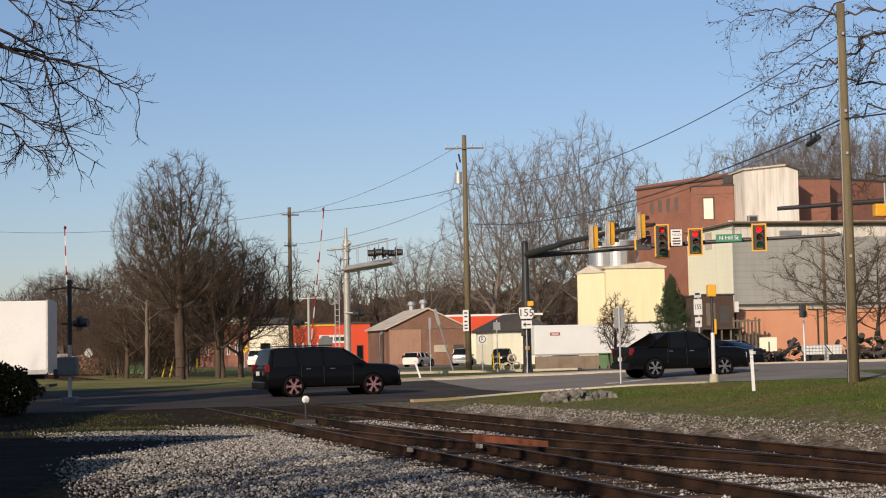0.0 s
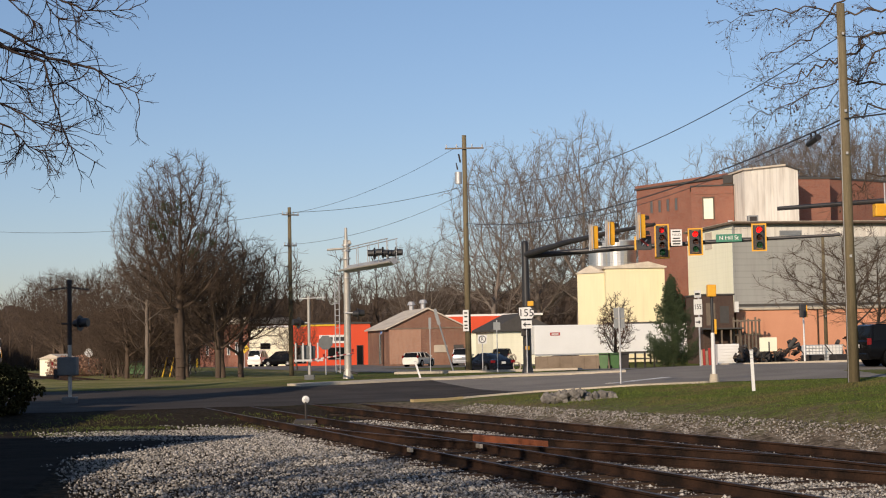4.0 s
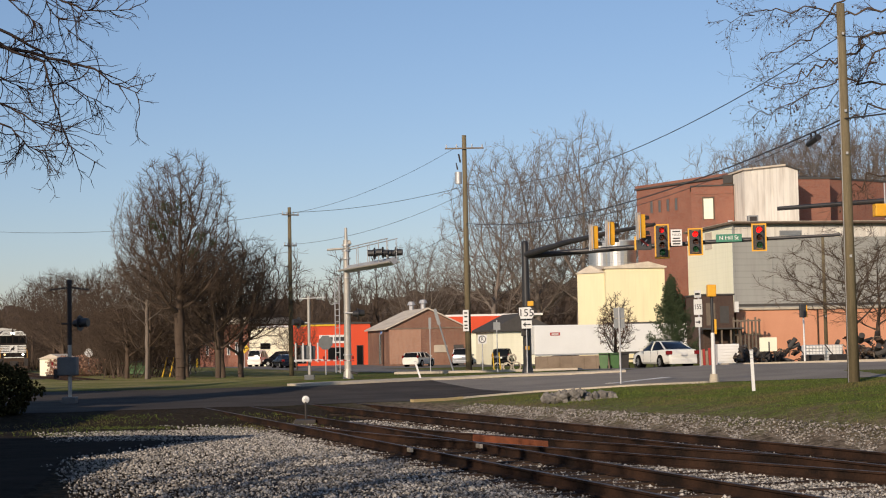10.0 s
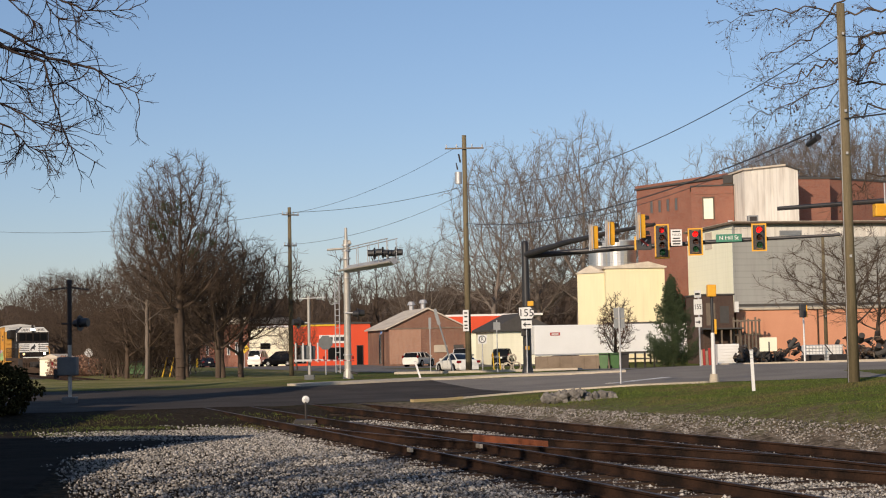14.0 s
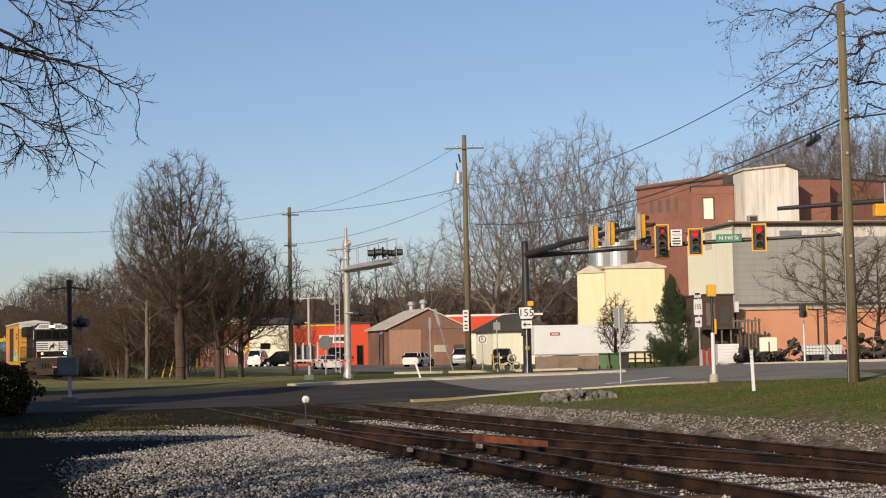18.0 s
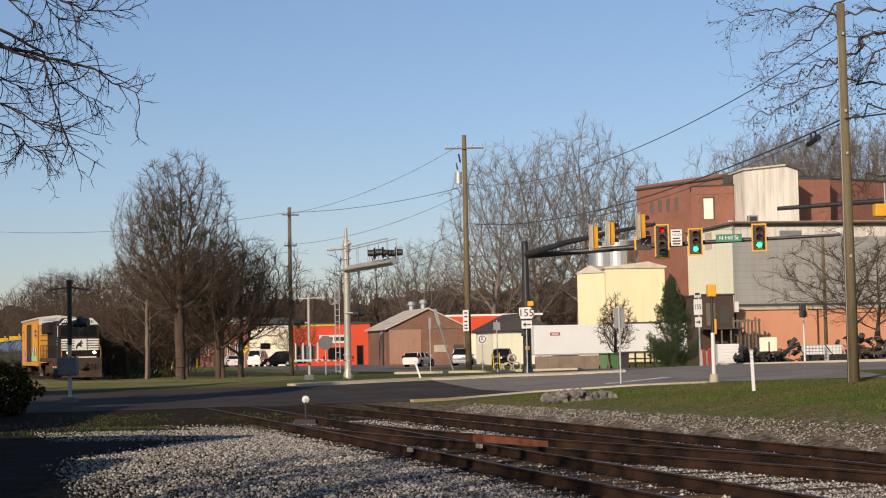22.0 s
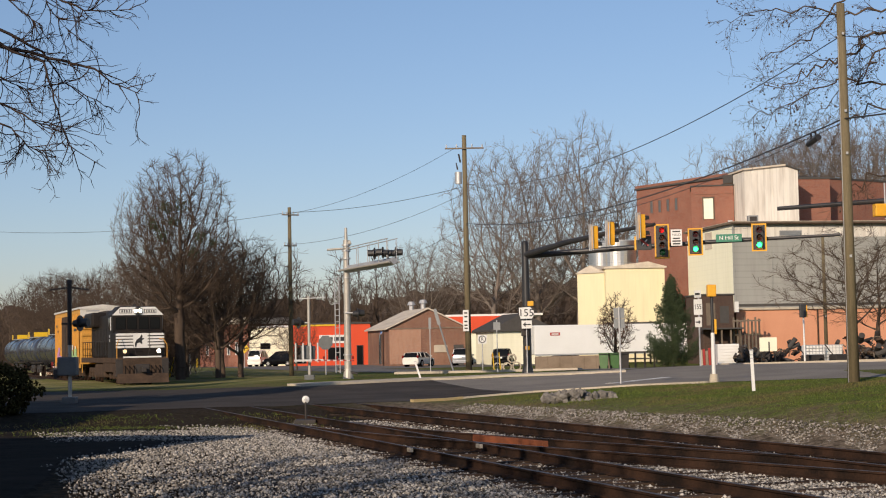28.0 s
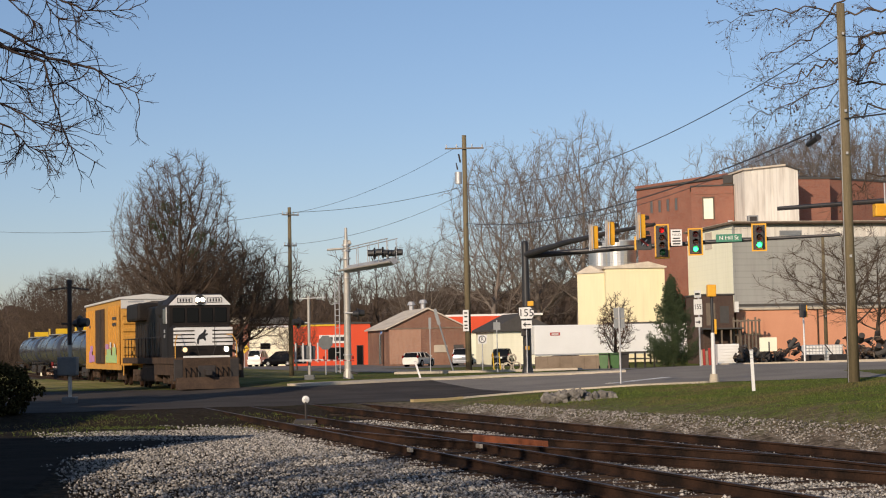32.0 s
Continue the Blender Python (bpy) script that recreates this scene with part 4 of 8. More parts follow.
brick_house = thing("brick_workshop", pose(-6.1, 172.0, land_z(-6, 172) - 0.1, 0, 0, 12), "brown brick workshop with pale sheet gable roof", "building")
part("gable_wall", prism([(0, 0), (8.6, 0), (8.6, 4.2), (4.4, 6.2), (0, 4.2)], 0, 0.3), M["house_brick"], brick_house)
part("gable_wall", prism([(0, 0), (8.6, 0), (8.6, 4.2), (4.4, 6.2), (0, 4.2)], 13.7, 14), M["house_brick"], brick_house)
part("wall_side", box(0, 0.3, 0.3, 13.7, 0, 4.2), M["house_brick"], brick_house)
part("wall_side", box(8.3, 8.6, 0.3, 13.7, 0, 4.2), M["house_brick"], brick_house)
part("roof", prism([(-0.35, 4.05), (4.4, 6.25), (4.4, 6.4), (-0.35, 4.2)], -0.3, 14.3), M["roof_pale"], brick_house, "streaked pale sheet roof")
part("roof", prism([(8.95, 4.05), (8.95, 4.2), (4.4, 6.4), (4.4, 6.25)], -0.3, 14.3), M["roof_pale"], brick_house)
part("eave_board", box(-0.02, 8.62, -0.06, -0.002, 4.1, 4.22), M["wood_old"], brick_house)
# Paler brick here paints the sunlight on this part of the front.
part("bay_panel", box(0.1, 3.6, -0.05, -0.004, 0.3, 4.05), M["pale_brick"], brick_house, "bricked-up bay, its sunlight put into a paler brick")
part("wall_sign", box(5.0, 6.5, -0.08, -0.03, 1.5, 2.3), M["concrete"], brick_house, "blank pale wall sign")
part("door", box(7.2, 8.3, -0.07, -0.004, 0.1, 2.3), M["roof_dark"], brick_house)
duct = part("duct", cyl((-0.35, 3.0, 0.3), (-0.35, 3.0, 3.6), 0.22), M["chrome"], brick_house, "bright bent metal flue")
part("elbow", cyl((-0.35, 3.0, 3.6), (-0.05, 3.0, 3.9), 0.22), M["chrome"], duct)
for y in (2.6, 9.5):
    v = part("roof_vent", cyl((4.4, y, 6.3), (4.4, y, 7.0), 0.28, None, 12), M["galv"], brick_house, "white ridge ventilator")
    part("cap", cyl((4.4, y, 6.95), (4.4, y, 7.35), 0.5, 0.3, 12), M["galv"], v)

store = house_box("orange_store", (-18.6, 192.0), (0.995, 0.1), 9.6, 12, 5.0, M["orange"], "bright orange painted shop with flat roof")
roof_slab(store, -0.15, 9.75, -0.15, 12.1, 5.2, 0.2, M["roof_dark"])
part("cornice", box(0.5, 5.5, -0.1, 0, 5.0, 5.35), M["yellow_sign"], store)
for x0, x1, z0, z1 in ((0.3, 1.8, 0.5, 2.4), (4.4, 6.6, 0.9, 2.4), (7.9, 8.7, 0.2, 2.6)):
    window(store, x0, x1, z0, z1, M["black"], M["glass"])
part("sign_panel", box(3.4, 7.0, -0.1, -0.01, 2.9, 3.9), M["white"], store)
for i in range(4):
    part("sign_bar", box(3.7 + i * 0.75, 4.25 + i * 0.75, -0.13, -0.101, 3.15, 3.65), M["black"], store)
part("awning", prism([(0.1, 2.6), (2.4, 2.6), (2.4, 2.75), (0.1, 2.75)], -1.0, -0.02), M["roof_dark"], store)
back_store = house_box("orange_roofed_store", (0.2, 196.0), (1, 0), 10.5, 9, 4.6, M["white_siding"], "low store with a bright orange fascia")
part("fascia", box(-0.1, 8.6, -0.3, -0.01, 3.9, 5.9), M["orange"], back_store)
roof_slab(back_store, -0.1, 12, -0.2, 9.1, 5.9, 0.25, M["white"])
white_house = house_box("white_shed_store", (5.1, 167.0), (0.97, 0.24), 6.5, 7, 3.6, M["white_siding"], "white boarded shed with a low dark gable roof")
part("roof", prism([(-0.4, 3.7), (7.0, 3.7), (7.0, 3.9), (3.1, 5.6), (-0.4, 3.9)], -0.4, 7.2), M["roof_dark"], white_house)
white_row = house_box("white_flat_building", (-25.4, 206.0), (0.995, 0.1), 8.2, 9, 5.0, M["white_siding"], "low white building with flat roof")
roof_slab(white_row, -0.2, 8.4, -0.2, 9.2, 5.2, 0.25, M["white"])
window(white_row, 1.4, 2.7, 2.4, 3.2, M["black"], M["glass"])
brick_row = house_box("brick_row_building", (-38.6, 250.0), (0.85, -0.5), 9.6, 10, 6.6, M["brick"], "low red brick building with pale roof edge")
roof_slab(brick_row, -0.3, 9.9, -0.3, 10.2, 6.8, 1.0, M["roof_pale"])
for x in (1.2, 3.3, 5.4, 7.0):
    window(brick_row, x, x + 0.55, 2.0, 4.0, M["white"], M["blind_glass"])
for x in (1.0, 4.9):
    part("bollard", cyl((x, -2.0, 0), (x, -2.0, 1.6), 0.16), M["yellow_sign"], brick_row)
garden_shed = house_box("white_garden_shed", (-38.6, 151.0), (0.97, -0.24), 2.4, 3.0, 1.75, M["white_siding"], "small white shed with a low gable roof", "shed")
part("roof", prism([(-0.15, 1.9), (2.55, 1.9), (1.2, 2.35)], -0.15, 3.1), M["roof_pale"], garden_shed)
window(garden_shed, 1.3, 2.0, 0.75, 1.5, M["white"], M["glass"])

# Unseen buildings behind the viewer, added to cast the shade on the ground at the left.
back_shed = house_box("long_depot_shed", (-11.9, -2.0), (0, 1), 20.5, 9.0, 5.2, M["house_brick"], "unseen long brown brick shed added to shade the ground")
roof_slab(back_shed, -0.2, 20.5, 0.0, 9.4, 5.4, 0.3, M["roof_dark"])
# The bay's roof outline is shaped for the shadow band it throws.
tall_bay = house_box("depot_end_bay", (-12.0, 18.6), (0, 1), 10.9, 9.0, 4.2, M["house_brick"], "unseen brick end bay, its roof shaped to cast the shadow")
part("porch_roof", prism([(0.0, 4.42), (2.58, 4.42), (2.58, 4.6), (0.0, 4.6)], 0.0, 9.4), M["roof_dark"], tall_bay)
part("roof", prism([(2.6, 4.42), (10.9, 4.42), (6.2, 6.2), (3.4, 7.3), (2.6, 7.1)], 0.0, 9.4), M["roof_dark"], tall_bay)
rear_wing = house_box("depot_rear_wing", (-17.6, 29.8), (0, 1), 11.0, 8.0, 6.3, M["house_brick"], "unseen low brick wing added to shade the ground")
roof_slab(rear_wing, 0.0, 11.2, 0.0, 8.4, 6.5, 0.3, M["roof_dark"])


# ---- bare winter trees ----
def crown_tree(seed, height, foot, wide, n_pts, step, kill, r_tip, twig_len, twigs=2, up=0.12, heart=0.62, lean=0.0, r_power=2.05, shell=0.45, turn_keep=0.6, levels=3, forks=3):
    """Sticks of a broad bare tree whose limbs fork towards points spread through its crown. foot: where the crown begins; heart: the crown's middle, both as shares of its height."""
    rs = np.random.RandomState(seed)
    half = np.array([wide, wide, height * (1 - heart)])
    low = height * (heart - foot)
    d = rs.normal(0, 1, (n_pts, 3))
    d /= np.linalg.norm(d, axis=1, keepdims=True)
    swell = 1 + 0.12 * np.sin(3 * np.arctan2(d[:, 1], d[:, 0]) + seed) + 0.08 * np.sin(5 * d[:, 2] + seed)
    pts = d * (rs.uniform(0, 1, n_pts) ** shell * swell)[:, None] * half
    pts[:, 2] = np.where(pts[:, 2] < 0, pts[:, 2] * low / half[2], pts[:, 2])
    pts += np.array([lean * height * 0.5, 0, height * heart])
    nodes, parent = [np.array([0, 0, -0.1])], [-1]
    while nodes[-1][2] < height * foot * 0.85:
        nodes.append(nodes[-1] + np.array([rs.normal(lean * step * 0.6, step * 0.05), rs.normal(0, step * 0.05), step]))
        parent.append(len(nodes) - 2)
    near = np.full(n_pts, 1e9)
    who = np.zeros(n_pts, int)
    live = np.ones(n_pts, bool)
    fresh = list(range(len(nodes)))
    used = {i: 2 for i in range(len(nodes) - 2)}
    for _ in range(140):
        for i in fresh:
            dist = np.linalg.norm(pts - nodes[i], axis=1)
            closer = dist < near
            near[closer], who[closer] = dist[closer], i
        live &= near > kill
        if not live.any():
            break
        fresh = []
        pull = pts[live] - np.array(nodes)[who[live]]
        pull /= np.linalg.norm(pull, axis=1, keepdims=True)
        acc = {}
        for w, v in zip(who[live], pull):
            acc[w] = acc.get(w, 0) + v
        for w, v in acc.items():
            if used.get(w, 0) >= forks:
                continue
            v = v / (np.linalg.norm(v) + 1e-6) + rs.normal(0, 0.09, 3) + np.array([0, 0, up])
            if parent[w] >= 0:
                v = v + (nodes[w] - nodes[parent[w]]) / step * turn_keep
            v /= np.linalg.norm(v) + 1e-6
            used[w] = used.get(w, 0) + 1
            nodes.append(nodes[w] + v * step)
            parent.append(w)
            fresh.append(len(nodes) - 1)
        if not fresh:
            break
    nodes, parent = np.array(nodes), np.array(parent)
    n = len(nodes)
    load = np.zeros(n)
    kids_of = np.bincount(parent[1:], minlength=n)
    load[kids_of == 0] = r_tip ** r_power
    for i in range(n - 1, 0, -1):
        load[parent[i]] += load[i]
    rad = load ** (1 / r_power)
    P0, P1, R0, R1 = [nodes[parent[1:]]], [nodes[1:]], [np.minimum(rad[parent[1:]], rad[1:] * 1.6)], [rad[1:]]
    # Fine shoots on all thin wood, each with a bend and side shoots.
    thin = np.nonzero(rad[1:] < r_tip * 2.6)[0] + 1
    src = np.repeat(thin, twigs)
    m = len(src)
    way_ = nodes[src] - nodes[parent[src]]
    way_ /= np.linalg.norm(way_, axis=1, keepdims=True) + 1e-6
    at = nodes[parent[src]] + (nodes[src] - nodes[parent[src]]) * rs.uniform(0.2, 1.0, (m, 1))
    for level, (length, r, share) in enumerate(((twig_len, r_tip * 0.75, 1.0), (twig_len * 0.6, r_tip * 0.55, 0.9), (twig_len * 0.45, r_tip * 0.45, 0.8))[:levels]):
        v = way_ + rs.normal(0, 0.42, (len(at), 3)) + np.array([0, 0, 0.15])
        v /= np.linalg.norm(v, axis=1, keepdims=True)
        ln = length * rs.uniform(0.5, 1.25, (len(at), 1))
        mid_ = at + v * ln * 0.5
        v2 = v + rs.normal(0, 0.15, v.shape) + np.array([0, 0, 0.12])
        v2 /= np.linalg.norm(v2, axis=1, keepdims=True)
        tip_ = mid_ + v2 * ln * 0.5
        k = len(at)
        P0 += [at, mid_]; P1 += [mid_, tip_]
        R0 += [np.full(k, r), np.full(k, r * 0.8)]; R1 += [np.full(k, r * 0.8), np.full(k, r * 0.5)]
        go = rs.rand(k) < share
        at, way_ = at[go] + (mid_[go] - at[go]) * rs.uniform(0.5, 1.0, (go.sum(), 1)), v[go]
    return tuple(np.concatenate(q) for q in (P0, P1, R0, R1))


def bare_tree_meshes(name, sticks, cut=0.055):
    """Trunk and limbs as one mesh, twigs as another."""
    P0, P1, R0, R1 = (np.array(a) for a in sticks)
    thick = R0 > cut
    return tubes_mesh("trunk", P0[thick], P1[thick], R0[thick], R1[thick], 7), tubes_mesh("crown", P0[~thick], P1[~thick], R0[~thick], R1[~thick], 3)


def plant(name, meshes, x, y, size, turn, material, label, group="", wide=1.0):
    t = thing(name, pose(x, y, land_z(x, y), 0, 0, turn), label, "tree", group)
    t.scale = (size * wide, size * wide, size)
    for nm, me in zip(("trunk", "crown"), meshes):
        if not me.materials:
            me.materials.append(material)
        part(nm, me, material, t)
    return t


big = bare_tree_meshes("oak", crown_tree(3, 14.2, 0.28, 4.0, 4200, 0.3, 0.4, 0.0135, 0.7, 3, up=0.06, heart=0.58, shell=0.5, turn_keep=0.25, forks=2, r_power=1.95), 0.04)
plant("bare_tree", big, -17.45, 104.5, 1.0, 20, M["bark"], "large bare oval-crowned tree with dense fine twigs and mistletoe")
mt = scene.objects["bare_tree"]
for k, (x, z, r) in enumerate(((-1.3, 10.2, 0.5), (-0.7, 11.3, 0.42), (0.2, 11.5, 0.4), (-0.9, 9.4, 0.35), (1.5, 9.3, 0.38), (1.0, 8.3, 0.3), (-0.1, 10.3, 0.3), (2.4, 8.9, 0.25))):
    rs_ = np.random.RandomState(30 + k)
    clump_ = lumps_mesh("mistletoe", rs_.normal(0, r * 0.5, (170, 3)) + np.array([x, -1.5 + 0.5 * (k % 3), z]), rs_.uniform(0.03, 0.075, 170), 40 + k, (1, 0.3, 1))
    part("mistletoe", clump_, M["cedar"], mt, "green mistletoe clump", m=pose(0, 0, 0, 0, 0, -20))
second = bare_tree_meshes("ash", crown_tree(5, 13.0, 0.3, 2.7, 1200, 0.4, 0.5, 0.011, 0.7, 3, heart=0.62), 0.05)
plant("bare_tree", second, -21.2, 112.5, 1.05, 60, M["pale_bark"], "slim pale-barked bare tree beside the large one")
wood = [bare_tree_meshes("wood", crown_tree(20 + k, 13.6, 0.14, 4.0, 340, 0.8, 1.0, 0.036, 1.6, 2, heart=0.55, levels=2)) for k in range(4)]
thicket = [bare_tree_meshes("thicket", crown_tree(60 + k, 8.8, 0.2, 3.6, 1250, 0.36, 0.5, 0.013, 0.9, 2, up=0.03, heart=0.62)) for k in range(3)]
tall = [bare_tree_meshes("tall", crown_tree(40 + k, 26.5, 0.2, 9.5, 1700, 0.6, 0.9, 0.019, 1.3, 2, up=0.02, heart=0.55, lean=(0.1, -0.12, 0.03)[k], shell=0.36, turn_keep=0.9, forks=2, r_power=1.95)) for k in range(3)]
i = 0
for xx, yy, size in ([(x, 240 + (j * 37) % 60, 0.72 + 0.38 * ((j * 7) % 10) / 10) for j, x in enumerate(np.arange(-100, -42, 2.0))]
                     + [(x, 232 + (j * 29) % 50, 0.88 + 0.4 * ((j * 3) % 10) / 10) for j, x in enumerate(np.arange(-44, 46, 2.1))]):
    if yy < 266 and -46 < xx * 255 / yy < -25:
        yy = 270
    plant("wood_tree", wood[i % 4], float(xx), float(yy), float(size), i * 71, M["bark"], "bare brown tree of the far wood", "far wood")
    i += 1
for xx, yy, size in ((-25.5, 127, 1.0), (-22.3, 119, 1.0), (-20.5, 126, 1.05), (-17.0, 119, 1.08), (-15.4, 107.5, 1.1), (-23, 136, 1.05), (-29, 141, 1.1), (-45, 186, 1.3), (-50, 203, 1.35), (-41.5, 172, 1.2), (-36, 160, 1.1), (-14.4, 112, 1.12), (-16.0, 114, 1.05)):
    plant("bare_tree", thicket[i % 3], xx, yy, size, i * 47, M["bark"], "brown bare spreading tree on the lawn", "lawn trees", 1.1)
    i += 1
plant("bare_tree", thicket[0], -14.8, 158, 0.62, 10, M["bark"], "small bare tree before the white building", "lawn trees")
for xx, yy, size in ((6.0, 208, 0.98), (12.5, 212, 1.1), (17.6, 207, 1.13), (25.0, 210, 1.0), (-3.0, 222, 0.66)):
    plant("tall_bare_tree", tall[i % 3], xx, yy, size, i * 53, M["pale_bark"], "tall pale bare tree with a wide open crown", "tall trees")
    i += 1
for xx, yy, size in ((41, 206, 0.98), (45, 212, 1.08), (50, 203, 1.12), (54, 214, 1.16), (59, 206, 1.12), (47, 225, 1.15), (55, 228, 1.2), (42, 222, 1.12), (51, 220, 1.18), (60, 222, 1.2), (65, 215, 1.15)):
    plant("tall_bare_tree", tall[i % 3], xx, yy, size, i * 53, M["bark"], "tall brown bare tree behind the mill", "mill trees")
    i += 1
# The wooded ridge that closes the distance.
rx_ = np.arange(-260, 240, 1.1)
nr = len(rx_)
r_top = 9.5 + 3.5 * smooth01(rx_, -90, -30) + 1.4 * np.sin(rx_ * 0.05) + 0.8 * np.sin(rx_ * 0.21 + 2) + 0.5 * np.sin(rx_ * 0.9 + 1.0) + 0.35 * np.sin(rx_ * 1.7)
rv = []
for lev, back in ((0.0, 0.0), (0.35, 3.0), (0.7, 8.0), (1.0, 14.0)):
    rv.append(np.stack([rx_, 318 + back + 1.2 * np.sin(rx_ * 0.16 + back), 0.2 + r_top * lev], -1))
rv = np.concatenate(rv)
rf = [(k * nr + q, k * nr + q + 1, (k + 1) * nr + q + 1, (k + 1) * nr + q) for k in range(3) for q in range(nr - 1)]
ridge = bpy.data.meshes.new("backdrop_ridge")
ridge.from_pydata(rv.tolist(), [], rf)
ridge.polygons.foreach_set("use_smooth", [True] * len(ridge.polygons))
ridge.materials.append(M["ridge"])
tagged(new("backdrop_ridge", ridge), "dark brown wooded ridge in the far distance", "woodland", kind="structure")
# Brushwood that fills the far wood between its trees.
nb = 45000
bx = RS.uniform(-112, 75, nb)
by = RS.uniform(236, 322, nb)
by = np.where((bx > -47) & (bx < -25) & (by < 268), by + 50, by)
top_h = (9.5 + 3.5 * smooth01(bx, -60, -20)) * (0.75 + 0.25 * np.sin(bx * 0.31) + 0.18 * np.sin(bx * 0.83 + 1.0)) * RS.uniform(0.25, 1.05, nb)
z0 = land(bx, by)
low = RS.uniform(0, 0.55, nb) * top_h
q0 = np.stack([bx, by, z0 + low], -1)
q1 = np.stack([bx + RS.normal(0, 0.9, nb), by + RS.normal(0, 0.9, nb), z0 + np.minimum(top_h, low + RS.uniform(1.5, 4.0, nb))], -1)
brush = tubes_mesh("far_brushwood", q0, q1, RS.uniform(0.035, 0.07, nb), np.full(nb, 0.012), 3)
brush.materials.append(M["bark"])
tagged(new("far_brushwood", brush), "dense brown winter brushwood of the far wood", "woodland", kind="stuff")
# A belt of tangled brush under and behind the lawn trees, on the far side of the line.
nb = 15000
clump = RS.randint(0, 40, nb)
ccy, cch = RS.uniform(126, 160, 40), RS.uniform(4.0, 7.5, 40)
ccx = np.maximum(-ccy * RS.uniform(0.163, 0.215, 40), -0.36 * (ccy - 43.2) + 4.5)
d3 = RS.normal(0, 1, (nb, 3))
bx, by = ccx[clump] + d3[:, 0] * 1.7, ccy[clump] + d3[:, 1] * 1.2
bz = land(bx, by) + np.abs(cch[clump] * (0.55 + 0.2 * d3[:, 2]))
tip = np.stack([bx + RS.normal(0, 0.45, nb), by + RS.normal(0, 0.3, nb), bz + RS.uniform(-0.1, 1.0, nb)], -1)
tangle = tubes_mesh("lawn_brush", np.stack([bx, by, bz], -1), tip, RS.uniform(0.01, 0.022, nb), np.full(nb, 0.006), 3)
nk = 90
ks = RS.randint(0, 40, nk)
stems = tubes_mesh("brush_stems", np.stack([ccx[ks] + RS.normal(0, 0.5, nk), ccy[ks] + RS.normal(0, 0.5, nk), land(ccx[ks], ccy[ks]) - 0.1], -1),
                   np.stack([ccx[ks] + RS.normal(0, 1.5, nk), ccy[ks] + RS.normal(0, 1.2, nk), land(ccx[ks], ccy[ks]) + cch[ks] * RS.uniform(0.5, 0.95, nk)], -1), np.full(nk, 0.05), np.full(nk, 0.012), 4)
tangle.materials.append(M["bark"])
stems.materials.append(M["bark"])
bt = tagged(new("lawn_brush", tangle), "tangled brown winter brush behind the lawn trees", "brush", kind="stuff")
bs_ = tagged(new("brush_stems", stems), "thin stems of the brown winter brush", "brush", kind="stuff")




# ---- writing ----
def words(text, size, material, parent, m, depth=0.004):
    cu = bpy.data.curves.new("text", "FONT")
    cu.body, cu.size, cu.align_x, cu.align_y, cu.extrude = text, size, "CENTER", "CENTER", depth
    tmp = bpy.data.objects.new("text", cu)
    scene.collection.objects.link(tmp)
    me = bpy.data.meshes.new_from_object(tmp.evaluated_get(bpy.context.evaluated_depsgraph_get()))
    bpy.data.objects.remove(tmp)
    me.materials.clear()
    return part("lettering", me, material, parent, m=m)


UPRIGHT = pose(0, 0, 0, 90, 0, 0)          # text that faces -y


# ---- poles and wires ----
def wire(p0, p1, sag, r, name="overhead_wire", label="thin dark overhead wire between poles"):
    p0, p1 = Vector(p0), Vector(p1)
    pts = [p0.lerp(p1, i / 24) - Vector((0, 0, sag * 4 * (i / 24) * (1 - i / 24))) for i in range(25)]
    return tagged(part(name, pipe(pts, r, 5), M["black"]), label, "cable", "overhead wires")


def utility_pole(x, y, top, r0, r1, arms, label):
    z = land_z(x, y)
    t = thing("utility_pole", pose(x, y, z), label, "utility pole", "utility poles")
    part("shaft", cyl((0, 0, -0.3), (0, 0, top - z), r0, r1, 16), M["pole"], t, smooth=True)
    for za, w, ang in arms:
        m = pose(0, 0, za - z, 0, 0, ang)
        a = part("crossarm", box(-w / 2, w / 2, -r1 - 0.1, -r1, -0.04, 0.045, 0.01), M["wood_old"], t, m=m)
        for k in (-0.46, -0.2, 0.2, 0.46):
            part("insulator", cyl((k * w, -r1 - 0.05, 0.06), (k * w, -r1 - 0.05, 0.24), 0.045, 0.03, 8), M["galv"], a)
    return t


right_pole = utility_pole(11.42, 44.44, 11.35, 0.17, 0.115, [], "tall weathered wooden utility pole on the grass bank")
for z in (3.5, 6.4, 7.6, 9.8):
    part("tag", box(-0.03, 0.03, -0.19, -0.14, z, z + 0.07), M["galv"], right_pole)
part("ground_wire", cyl((-0.155, -0.06, 0.0), (-0.115, -0.05, 9.8), 0.012, None, 6), M["galv"], right_pole)
mid_pole = utility_pole(1.38, 93.33, 14.35, 0.19, 0.13, [(13.55, 2.3, 0)], "tall wooden utility pole with crossarm and transformer")
tr = part("transformer", cyl((-0.38, -0.05, 11.15), (-0.38, -0.05, 11.85), 0.2, None, 16), M["galv"], mid_pole, "grey pole transformer")
part("bushing", cyl((-0.42, -0.05, 12.0), (-0.5, -0.05, 12.4), 0.05, 0.03, 8), M["dark"], tr)
part("cutout_switch", cyl((-0.25, -0.2, 12.4), (-0.35, -0.3, 12.9), 0.05, None, 8), M["dark"], mid_pole)
far_pole = utility_pole(-10.86, 112.0, 11.95, 0.17, 0.12, [(11.4, 1.3, 30), (9.2, 0.9, 20)], "weathered wooden utility pole on the lawn")
yard_pole = utility_pole(25.25, 105.0, 8.7, 0.13, 0.1, [], "slim wooden pole in the mill yard")
part("tag", box(-0.04, 0.04, -0.16, -0.1, 3.2, 3.3), M["galv"], yard_pole)
